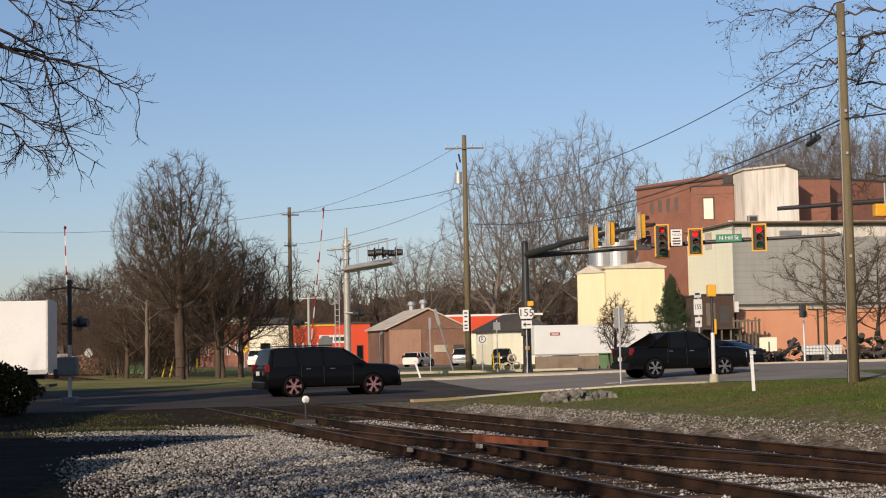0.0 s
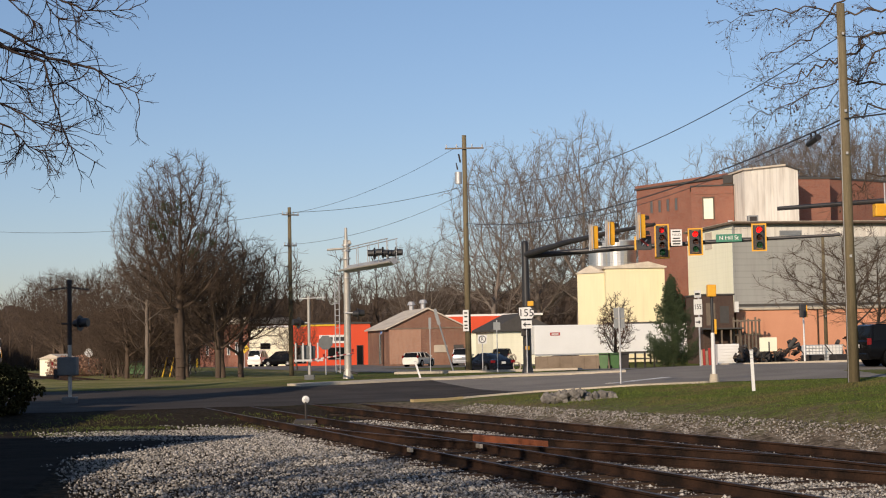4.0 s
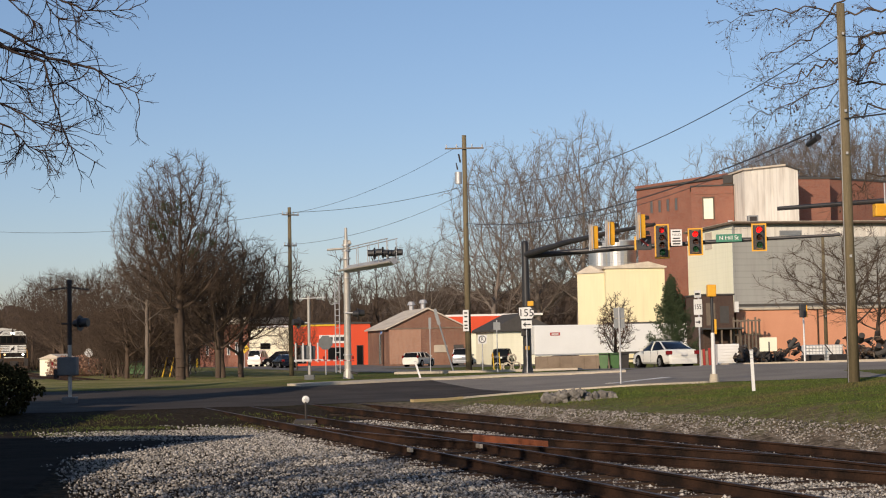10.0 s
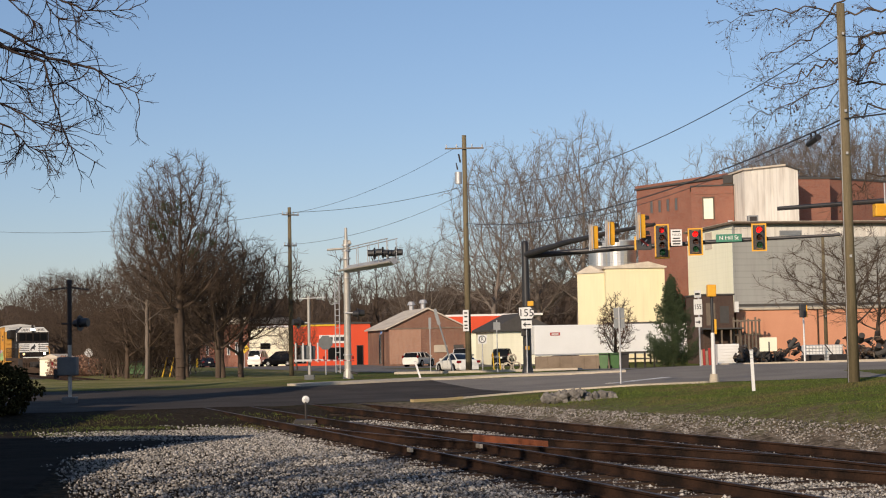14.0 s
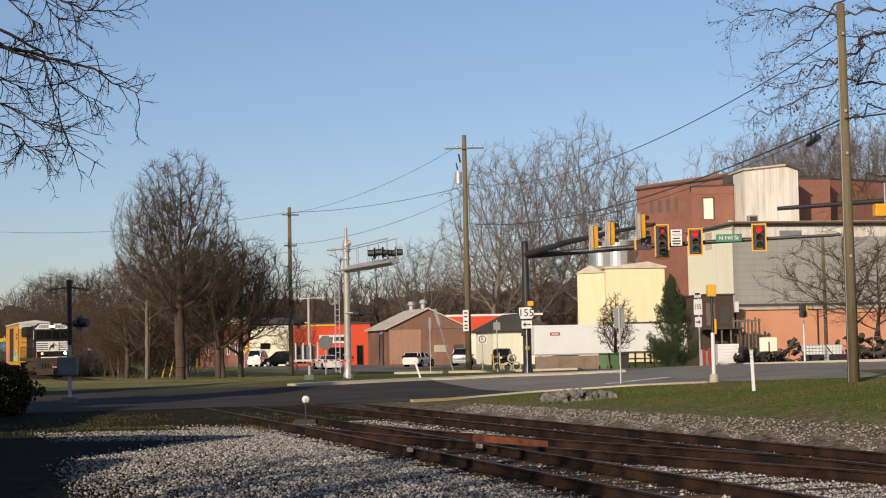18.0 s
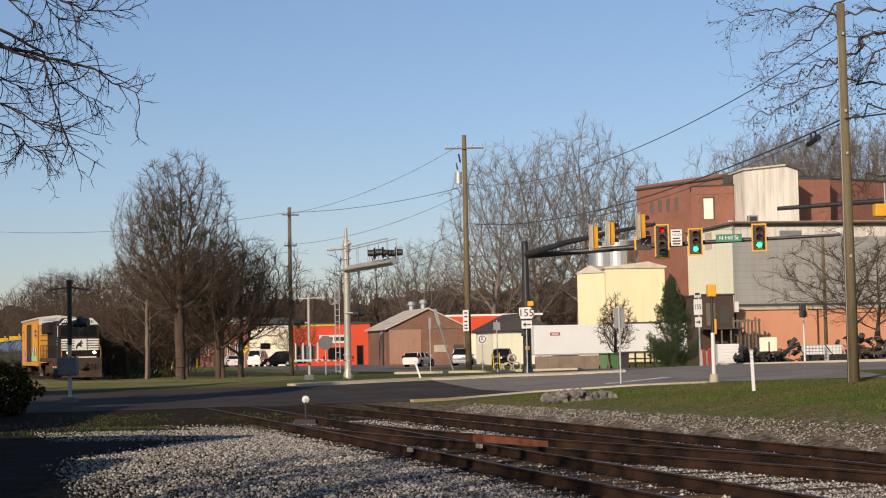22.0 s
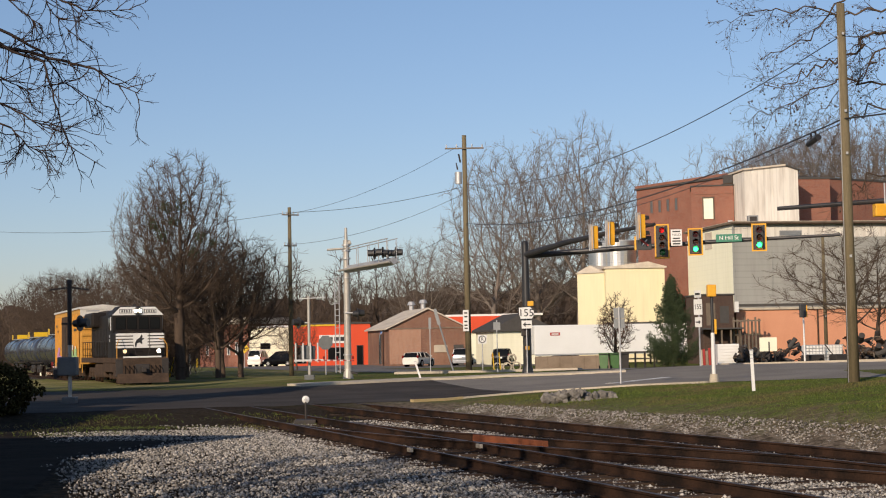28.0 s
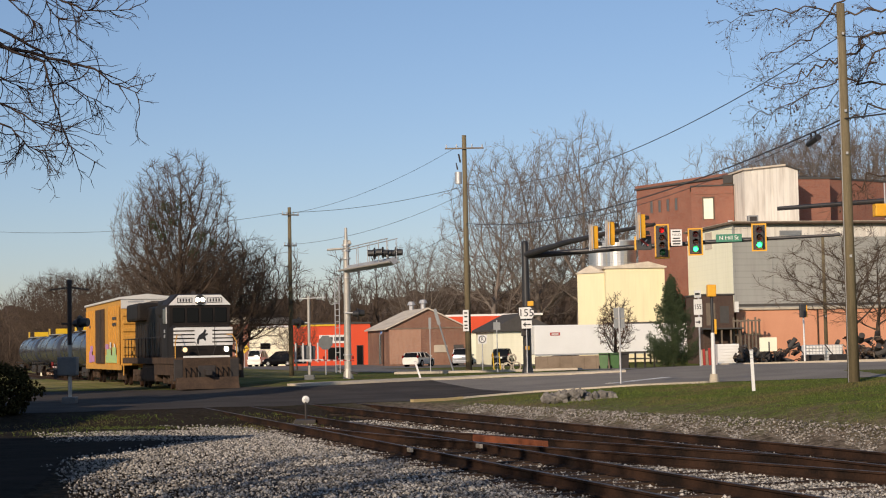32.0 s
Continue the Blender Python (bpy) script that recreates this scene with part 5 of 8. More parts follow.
wire((11.36, 44.4, 10.4), (1.38, 93.3, 11.45), 1.35, 0.016)
wire((11.36, 44.4, 8.05), (1.38, 93.3, 9.1), 1.0, 0.024)
wire((11.36, 44.4, 7.95), (1.38, 93.3, 9.0), 1.15, 0.012)
wire((11.36, 44.4, 8.05), (26, 20, 9.0), 0.6, 0.024)
wire((1.0, 93.3, 13.7), (-10.9, 112, 11.5), 0.6, 0.012)
wire((1.38, 93.3, 11.3), (-10.9, 112, 11.6), 0.35, 0.016)
wire((1.38, 93.3, 10.9), (-10.9, 112, 9.3), 0.6, 0.012)
wire((-10.9, 112, 11.6), (-42, 135, 12.75), 0.8, 0.014)
wire((1.38, 93.3, 8.9), (-10.9, 112, 6.6), 0.8, 0.014)
wire((1.38, 93.3, 11.5), (30, 150, 12.6), 1.2, 0.014)
splice = thing("cable_splice", pose(11.0, 46.45, 7.7, 0, 0, 100), "black cable splice case on the overhead wire", "cable splice")
part("case", cyl((-0.38, 0, 0.06), (0.38, 0, -0.06), 0.09, 0.085, 12), M["black"], splice)
part("clamp", box(-0.2, -0.14, -0.02, 0.02, 0.05, 0.25), M["dark"], splice)
part("clamp", box(0.14, 0.2, -0.02, 0.02, 0.02, 0.25), M["dark"], splice)

# ---- traffic signals ----
RED_LENS, AMBER_LENS, GREEN_LENS = lens_mat("red_signal_lens", (1.0, 0.06, 0.04)), lens_mat("amber_signal_lens", (1.0, 0.5, 0.03)), lens_mat("green_signal_lens", (0.03, 1.0, 0.42))
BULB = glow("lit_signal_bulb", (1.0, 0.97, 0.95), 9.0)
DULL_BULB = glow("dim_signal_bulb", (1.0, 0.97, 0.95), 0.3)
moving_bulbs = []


def disc(r, y0, y1, n=20):
    return cyl((0, y0, 0), (0, y1, 0), r, None, n)


def signal_head(parent_name, m, sections, plate=True, change=None, label="black faced traffic signal with yellow edged backplate", group="traffic signals"):
    """A head with its sections one above the other, facing local -y. One bulb burns behind the red lens, or moves down behind the green one."""
    n = sections
    t = thing(parent_name, m, label, "traffic light", group)
    h = n * 0.36
    if plate:
        e = bmesh.new()
        for q in ((-0.36, 0.36, -h / 2 - 0.13, -h / 2 - 0.06), (-0.36, 0.36, h / 2 + 0.06, h / 2 + 0.13), (-0.36, -0.29, -h / 2 - 0.06, h / 2 + 0.06), (0.29, 0.36, -h / 2 - 0.06, h / 2 + 0.06)):
            add_box(e, q[0], q[1], -0.012, 0.012, q[2], q[3])
        part("backplate_edge", e, M["signal_yellow"], t, "yellow reflective edge")
        bp = bmesh.new()
        for q in ((-0.29, -0.18, -h / 2 - 0.06, h / 2 + 0.06), (0.18, 0.29, -h / 2 - 0.06, h / 2 + 0.06), (-0.18, 0.18, h / 2, h / 2 + 0.06), (-0.18, 0.18, -h / 2 - 0.06, -h / 2)):
            add_box(bp, q[0], q[1], -0.008, 0.008, q[2], q[3])
        part("backplate", bp, M["black"], t)
    hz = bmesh.new()
    for q in ((-0.18, -0.155, -0.09, 0.17, -h / 2, h / 2), (0.155, 0.18, -0.09, 0.17, -h / 2, h / 2), (-0.155, 0.155, 0.14, 0.17, -h / 2, h / 2)):
        add_box(hz, *q)
    for k in range(n + 1):
        add_box(hz, -0.155, 0.155, -0.09, 0.14, h / 2 - k * 0.36 - 0.012, h / 2 - k * 0.36 + 0.012)
    part("housing", hz, M["signal_yellow"], t)
    part("inner_liner", box(-0.154, 0.154, 0.1, 0.139, -h / 2 + 0.013, h / 2 - 0.013), M["black"], t)
    lin = bmesh.new()
    for k in range(n + 1):
        zz = h / 2 - k * 0.36
        add_box(lin, -0.153, 0.153, -0.07, 0.1, max(zz - 0.02, -h / 2 + 0.001), min(zz + 0.02, h / 2 - 0.001))
    for q in (-0.154, 0.146):
        add_box(lin, q, q + 0.008, -0.07, 0.1, -h / 2 + 0.02, h / 2 - 0.02)
    part("section_divider", lin, M["black"], t)
    cols = [RED_LENS] + [AMBER_LENS] * (n - 2) + [GREEN_LENS]
    for k in range(n):
        z = h / 2 - 0.18 - k * 0.36
        face = bmesh.new()
        ring = bmesh.ops.create_circle(face, segments=20, radius=0.148)["verts"]
        out = bmesh.ops.create_circle(face, segments=4, radius=0.259)["verts"]
        bmesh.ops.rotate(face, verts=out, matrix=Matrix.Rotation(math.pi / 4, 3, "Z"))
        bmesh.ops.bridge_loops(face, edges=list(face.edges))
        bmesh.ops.transform(face, matrix=pose(0, -0.0925, z, 90), verts=face.verts)
        door = part("section_door", face, M["black"], t)
        part("lens", cyl((0, -0.085, z), (0, -0.075, z), 0.148, None, 20), cols[k], door)
        v = bmesh.new()
        for a in range(-1, 10):
            a0, a1 = math.pi * a / 9, math.pi * (a + 1) / 9
            vs = [v.verts.new((0.152 * math.cos(q), y, z + 0.152 * math.sin(q))) for q, y in ((a0, -0.09), (a1, -0.09), (a1, -0.31), (a0, -0.31))]
            v.faces.new(vs)
        bmesh.ops.remove_doubles(v, verts=v.verts, dist=1e-4)
        bmesh.ops.solidify(v, geom=list(v.faces), thickness=0.008)
        part("visor", v, M["black"], t)
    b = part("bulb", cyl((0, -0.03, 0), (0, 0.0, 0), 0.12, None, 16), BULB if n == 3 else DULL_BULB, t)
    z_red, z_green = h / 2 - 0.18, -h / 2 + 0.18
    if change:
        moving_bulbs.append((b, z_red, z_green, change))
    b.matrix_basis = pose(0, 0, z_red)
    part("bracket", box(-0.03, 0.03, 0.17, 0.26, -h / 2 - 0.1, h / 2 + 0.1), M["galv"], t)
    for x in (-0.27, 0.27):
        part("side_tube", cyl((x, 0.2, -h / 2 - 0.08), (x, 0.2, h / 2 + 0.12), 0.022, None, 8), M["galv"], t)
    return t


def tube(pts, r0, r1, n=12):
    k = len(pts) - 1
    return pipe(pts, [r0 + (r1 - r0) * i / k for i in range(k + 1)], n)


mz = land_z(4.15, 80)
mast = thing("signal_mast", pose(4.15, 80, mz), "black steel signal mast with two long arms", "traffic signal pole")
part("base", cyl((0, 0, -0.1), (0, 0, 0.35), 0.33, 0.24, 16), M["black"], mast)
part("shaft", cyl((0, 0, 0.2), (0, 0, 6.55), 0.22, 0.17, 16), M["black"], mast)
part("cap", cyl((0, 0, 6.55), (0, 0, 6.72), 0.2, 0.12, 16), M["black"], mast)
part("arm", tube([(0, 0, 5.95), (4.5, -1.3, 6.15), (9.5, -2.8, 6.32), (14.9, -4.35, 6.42)], 0.16, 0.07), M["black"], mast, "long tapering black arm")
part("arm", tube([(0, 0, 6.0), (1.9, -2.1, 6.45), (3.8, -4.2, 6.75), (5.75, -6.35, 6.95)], 0.17, 0.08), M["black"], mast, "rising black arm")
part("junction_box", box(-0.3, 0.1, -0.35, -0.2, 1.9, 2.5, 0.04), M["dark"], mast)
part("push_button", box(-0.1, 0.1, -0.3, -0.22, 1.2, 1.4, 0.02), M["signal_yellow"], mast)
part("amber_head", box(0.05, 0.35, -0.35, -0.1, 3.4, 3.65, 0.03), M["signal_yellow"], mast)
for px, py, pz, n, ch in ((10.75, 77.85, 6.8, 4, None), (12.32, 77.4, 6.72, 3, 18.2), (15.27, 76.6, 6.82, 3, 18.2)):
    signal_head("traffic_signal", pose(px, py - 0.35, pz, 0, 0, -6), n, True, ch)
for fx in (0.575, 0.70, 0.925):
    x, y, z = 4.15 + 5.75 * fx, 80 - 6.35 * fx, mz + 6.0 + 0.95 * fx
    signal_head("traffic_signal", pose(x - 0.1, y - 0.05, z + 0.02, 0, 0, 104), 3, False, None, "yellow traffic signal with black visors on a silver bracket")
sg = thing("street_name_sign", pose(13.9, 76.72, 6.85, 0, 0, -12), "green street name sign with white letters on the arm", "street sign")
part("blade", box(-0.62, 0.62, -0.012, 0.012, -0.19, 0.19, 0.01), M["green_sign"], sg)
words("N Hill St", 0.27, M["white"], sg, pose(0, -0.016, 0) @ UPRIGHT)
yl = thing("yield_sign", pose(11.42, 77.2, 6.95, 0, 0, -8), "white lettered yield sign on the signal arm", "road sign")
part("plate", box(-0.27, 0.27, -0.012, 0.012, -0.4, 0.4, 0.01), M["white"], yl)
words("YIELD", 0.17, M["black"], yl, pose(0, -0.016, 0.13) @ UPRIGHT)
for z, w in ((0.3, 0.38), (-0.04, 0.34), (-0.17, 0.4), (-0.3, 0.36)):
    part("text_bar", box(-w / 2, w / 2, -0.018, -0.012, z - 0.035, z + 0.035), M["black"], yl)
nt_ = thing("turn_ban_sign", pose(9.55, 74.6, 6.55, 0, 0, -6), "dark lane signal sign with a red turn ban mark", "road sign")
part("case", box(-0.42, 0.3, -0.06, 0.1, -0.33, 0.33, 0.02), M["black"], nt_)
part("side_panel", box(-0.5, -0.42, -0.06, 0.25, -0.33, 0.33), M["signal_yellow"], nt_)
part("mark", box(-0.26, 0.2, -0.07, -0.061, -0.05, 0.04, 0, pose(0, 0, 0, 0, 40, 0)), M["red_paint"], nt_)
part("mark", box(-0.22, 0.15, -0.068, -0.062, -0.03, 0.03, 0, pose(0, 0, 0.05, 0, -50, 0)), M["white"], nt_)
arm_c = thing("signal_arm_pole", pose(25.0, 68.5, land_z(25, 68)), "black signal pole with a long arm over the junction", "traffic signal pole")
part("shaft", cyl((0, 0, -0.2), (0, 0, 7.8), 0.2, 0.16, 14), M["black"], arm_c)
part("arm", tube([(0, 0, 7.55), (-5, 0.6, 7.42), (-10.2, 1.2, 7.18)], 0.15, 0.09), M["black"], arm_c)
yb = thing("traffic_signal", pose(19.35, 68.9, 7.42, 0, 0, 96), "yellow signal head cluster hung under the black arm", "traffic light", "traffic signals")
part("housing", box(-0.2, 0.2, -0.52, 0.52, -0.28, 0.28, 0.06), M["signal_yellow"], yb)
part("tunnel_visor", cyl((0.2, -0.25, 0), (0.42, -0.25, 0), 0.17, None, 14), M["signal_yellow"], yb)
part("tunnel_visor", cyl((0.2, 0.25, 0), (0.42, 0.25, 0), 0.17, None, 14), M["signal_yellow"], yb)
part("bracket", cyl((0, 0, -0.4), (0, 0, 1.2), 0.035), M["galv"], yb)


# ---- posts and signs ----
def post_sign(name, x, y, top, r, material, label, category="road sign", lean=0.0, turn=0.0, group="road signs"):
    t = thing(name, pose(x, y, land_z(x, y), 0, lean, turn), label, category, group)
    part("post", cyl((0, 0, -0.2), (0, 0, top), r, None, 8), material, t)
    return t


def plate(t, w, h, z, material, name="plate", y=-0.05, x=0.0):
    return part(name, box(x - w / 2, x + w / 2, y - 0.008, y + 0.008, z - h / 2, z + h / 2, 0.004), material, t)


s155 = post_sign("route_sign", 4.12, 79.6, 3.0, 0.03, M["galv"], "white route 155 shield over an arrow plate")
out = [(-0.4, 0.3), (0.2, 0.33), (0.4, 0.12), (0.36, -0.2), (0.28, -0.3), (-0.33, -0.3), (-0.4, 0.0)]
fr = part("shield", prism([(x * 1.0, z * 1.0 + 3.05) for x, z in out], -0.20, -0.17), M["black"], s155)
part("shield_face", prism([(x * 0.93, z * 0.93 + 3.05) for x, z in out], -0.215, -0.201), M["white"], fr)
words("155", 0.52, M["black"], fr, pose(-0.02, -0.22, 3.05) @ UPRIGHT)
ar = plate(s155, 0.52, 0.4, 2.48, M["white"], "arrow_plate", -0.2)
part("arrow", prism([(-0.2, 2.48), (-0.06, 2.6), (-0.06, 2.51), (0.2, 2.51), (0.2, 2.45), (-0.06, 2.45), (-0.06, 2.36)], -0.222, -0.209), M["black"], ar)

s2 = post_sign("route_sign", 12.7, 79.0, 3.75, 0.04, M["galv"], "grey post with north plate, route 155 shield and arrow", turn=-58)
plate(s2, 0.5, 0.36, 3.6, M["white"], "north_plate")
part("text_bar", box(-0.17, 0.17, -0.07, -0.06, 3.55, 3.65), M["black"], s2)
f2 = plate(s2, 0.62, 0.78, 2.95, M["white"], "shield")
words("155", 0.36, M["black"], f2, pose(0, -0.062, 2.95) @ UPRIGHT)
a2 = plate(s2, 0.5, 0.5, 2.2, M["white"], "arrow_plate")
part("arrow", prism([(0.18, 2.2), (0.05, 2.31), (0.05, 2.23), (-0.18, 2.23), (-0.18, 2.17), (0.05, 2.17), (0.05, 2.09)], -0.07, -0.059), M["black"], a2)

s3 = post_sign("sign_backs", 6.72, 60.9, 2.95, 0.035, M["galv"], "grey post with the bare backs of two signs")
plate(s3, 0.42, 0.4, 2.72, M["sign_back"], "plate", 0.05)
plate(s3, 0.42, 0.36, 2.32, M["sign_back"], "plate", 0.05)
s4 = post_sign("no_parking_sign", 2.65, 112.0, 2.5, 0.035, M["galv"], "white parking ban sign with a black ringed letter")
p4 = plate(s4, 0.62, 0.62, 2.35, M["white"])
rg = bmesh.new()
bmesh.ops.create_cone(rg, cap_ends=False, segments=20, radius1=0.26, radius2=0.26, depth=0.01)
bmesh.ops.solidify(rg, geom=list(rg.faces), thickness=0.06)
bmesh.ops.transform(rg, matrix=pose(0, -0.066, 2.35, 90), verts=rg.verts)
part("ring", rg, M["black"], p4)
words("R", 0.34, M["black"], p4, pose(0, -0.064, 2.35) @ UPRIGHT)
s5 = thing("pole_notice", pose(1.38, 93.1, land_z(1.38, 93)), "tall white notice plate fixed to the utility pole", "road sign")
plate(s5, 0.34, 1.25, 3.05, M["white"], "plate", -0.05, -0.12)
for z in (3.5, 3.28, 3.0, 2.78, 2.6):
    part("text_bar", box(-0.21, -0.03, -0.07, -0.06, z - 0.04, z + 0.04), M["dark"], s5)
s6 = post_sign("stop_sign", -7.6, 101.0, 2.3, 0.035, M["galv"], "grey back of an octagonal stop sign")
oc = bmesh.new()
bmesh.ops.create_cone(oc, cap_ends=True, segments=8, radius1=0.48, radius2=0.48, depth=0.015)
bmesh.ops.transform(oc, matrix=pose(0, -0.05, 2.05, 90, 0, 0) @ pose(0, 0, 0, 0, 0, 22.5), verts=oc.verts)
part("plate", oc, M["sign_dark"], s6)
s11 = post_sign("round_sign", -33.7, 150.0, 2.2, 0.05, M["galv"], "pale round sign on a thin post by the lawn")
part("plate", cyl((0, -0.08, 2.2), (0, -0.05, 2.2), 0.4, None, 20), M["galv"], s11)
s7 = post_sign("crossroad_sign", -22.4, 177.0, 2.4, 0.04, M["galv"], "yellow diamond warning sign on the lawn edge")
dm = part("plate", box(-0.43, 0.43, -0.06, -0.045, -0.43, 0.43, 0, pose(0, 0, 2.25, 0, 45, 0)), M["yellow_sign"], s7)
part("mark", box(-0.28, 0.28, -0.07, -0.061, 2.2, 2.3), M["black"], dm)
part("mark", box(-0.05, 0.05, -0.072, -0.062, 1.97, 2.53), M["black"], dm)
s8 = post_sign("leaning_street_sign", 0.5, 96.0, 4.0, 0.05, M["sign_back"], "leaning pole with a tilted sign plate", lean=-15.7)
plate(s8, 0.2, 1.0, 3.5, M["sign_back"])
s9 = post_sign("marker_post", -0.9, 97.0, 3.3, 0.03, M["galv"], "thin grey sign post by the workshop")
plate(s9, 0.16, 0.7, 3.0, M["sign_back"])
s10 = post_sign("marker_post", 3.0, 91.0, 3.0, 0.03, M["galv"], "thin grey post with the back of a sign")
plate(s10, 0.4, 0.45, 2.65, M["sign_back"])
for x, y, h, lean, top in ((8.48, 43.75, 1.12, -2.0, True), (-1.2, 77.6, 0.95, -17, False)):
    d = thing("delineator_post", pose(x, y, land_z(x, y), 0, lean), "white marker post in the grass", "marker post", "marker posts")
    part("post", box(-0.045, 0.045, -0.02, 0.02, -0.1, h, 0.006), M["white"], d)
    part("cap", box(-0.055, 0.055, -0.03, 0.03, h - 0.02, h + 0.02), M["galv"], d)
    if top:
        for z in (0.88, 0.98):
            part("band", box(-0.048, 0.048, -0.024, -0.018, z, z + 0.03), M["galv"], d)
ped = thing("crossing_signal_pole", pose(8.93, 52.83, land_z(8.93, 52.83)), "slim black pedestrian signal pole with amber head and white sleeve", "pedestrian signal")
part("footing", cyl((0, 0, -0.1), (0, 0, 0.28), 0.17, 0.13, 12), M["concrete"], ped)
part("shaft", cyl((0, 0, 0.2), (0, 0, 2.9), 0.05), M["black"], ped)
part("sleeve", cyl((0.0, 0, 0.25), (0.0, 0, 1.65), 0.066), M["white"], ped)
part("head", box(-0.15, 0.14, -0.14, 0.14, 2.85, 3.25, 0.03), M["signal_yellow"], ped)
part("button", box(0.06, 0.13, -0.06, 0.06, 1.6, 2.1, 0.01), M["signal_yellow"], ped)
ped2 = thing("crossing_signal_pole", pose(19.4, 85.6, land_z(19.4, 85.6)), "white pole with black pedestrian signal head", "pedestrian signal")
part("shaft", cyl((0, 0, -0.1), (0, 0, 3.1), 0.05), M["white"], ped2)
part("head", box(-0.2, 0.12, -0.2, 0.1, 2.5, 3.2, 0.03), M["black"], ped2)
part("side_cover", box(0.12, 0.18, -0.18, 0.08, 2.52, 3.15), M["signal_yellow"], ped2)


# ---- the crossing: cantilever, gates, flashing lights ----
def flasher(parent, x, y, z, turn, lit=False):
    f = part("flasher", cyl((0, 0.02, 0), (0, 0.05, 0), 0.3, None, 20), M["black"], parent, "black round flashing light with hood", m=pose(x, y, z, 0, 0, turn))
    part("lens", cyl((0, -0.02, 0), (0, 0.02, 0), 0.15, None, 16), M["tail"], f)
    part("hood", cyl((0, -0.3, 0.03), (0, 0.02, 0.03), 0.16, 0.17, 14), M["black"], f)
    part("lamp_case", cyl((0, 0.05, 0), (0, 0.3, 0), 0.17, 0.12, 14), M["black"], f)
    return f


cz_ = land_z(-5.05, 82.35)
cant = thing("crossing_cantilever", pose(-5.05, 82.35, cz_), "aluminium crossing signal cantilever with railing and ladder", "railway signal")
part("base", cyl((0, 0, -0.1), (0, 0, 0.5), 0.3, 0.2, 16), M["alum"], cant)
part("mast", cyl((0, 0, 0.3), (0, 0, 7.2), 0.19, 0.15, 16), M["alum"], cant)
part("mast_top", cyl((0, 0, 7.2), (0, 0, 7.85), 0.09, 0.07, 10), M["alum"], cant)
for z in (1.2, 5.2, 5.6, 6.2, 6.6, 6.9):
    part("clamp", cyl((0, 0, z), (0, 0, z + 0.08), 0.23, None, 14), M["galv"], cant)
way = Vector((3.05, -4.6, 0)).normalized()
cross = Vector((-way.y, way.x, 0))
P = lambda a, b, z: tuple(way * a + cross * b + Vector((0, 0, z)))
for b in (-0.28, 0.28):
    part("walkway_beam", cyl(P(-0.35, b, 5.62), P(4.75, b, 5.8), 0.06, None, 8), M["alum"], cant)
    part("hand_rail", cyl(P(-0.1, b, 6.72), P(4.6, b, 6.98), 0.025, None, 6), M["galv"], cant)
part("side_bracket", cyl((-1.0, 0.1, 6.72), (0.2, 0, 6.78), 0.06, None, 8), M["alum"], cant)
for a in (0.6, 1.7, 2.8, 3.7, 4.5):
    for b in (-0.28, 0.28):
        part("rail_post", cyl(P(a, b, 5.64 + 0.035 * a), P(a, b, 6.73 + 0.055 * a), 0.022, None, 6), M["galv"], cant)
part("deck", tube([P(0, 0, 5.66), P(4.75, 0, 5.84)], 0.2, 0.2, 4), M["galv"], cant)
for a in (3.5, 4.3):
    for b, trn in ((-0.42, -100), (0.42, 80)):
        q = P(a, b, 6.28)
        flasher(cant, q[0], q[1], q[2], trn)
part("bell", cyl((0, 0, 7.0), (0.25, 0, 7.1), 0.12, None, 10), M["alum"], cant)
lad = part("ladder", cyl((-0.62, -0.1, 0.3), (-0.62, -0.1, 5.3), 0.03, None, 6), M["galv"], cant, "bright metal ladder")
part("ladder_rail", cyl((-0.4, -0.1, 0.3), (-0.4, -0.1, 5.3), 0.03, None, 6), M["galv"], cant)
for k in range(16):
    part("rung", cyl((-0.62, -0.1, 0.4 + k * 0.32), (-0.4, -0.1, 0.4 + k * 0.32), 0.016, None, 6), M["galv"], cant)
part("brace", cyl((-0.5, 0, 0.5), (0.5, -0.2, 0.25), 0.06, None, 6), M["dark"], cant)
part("flasher_bar", cyl((-0.1, -0.2, 3.4), (0.6, -0.2, 3.4), 0.04, None, 8), M["galv"], cant)
flasher(cant, 0.6, -0.25, 3.35, 100)


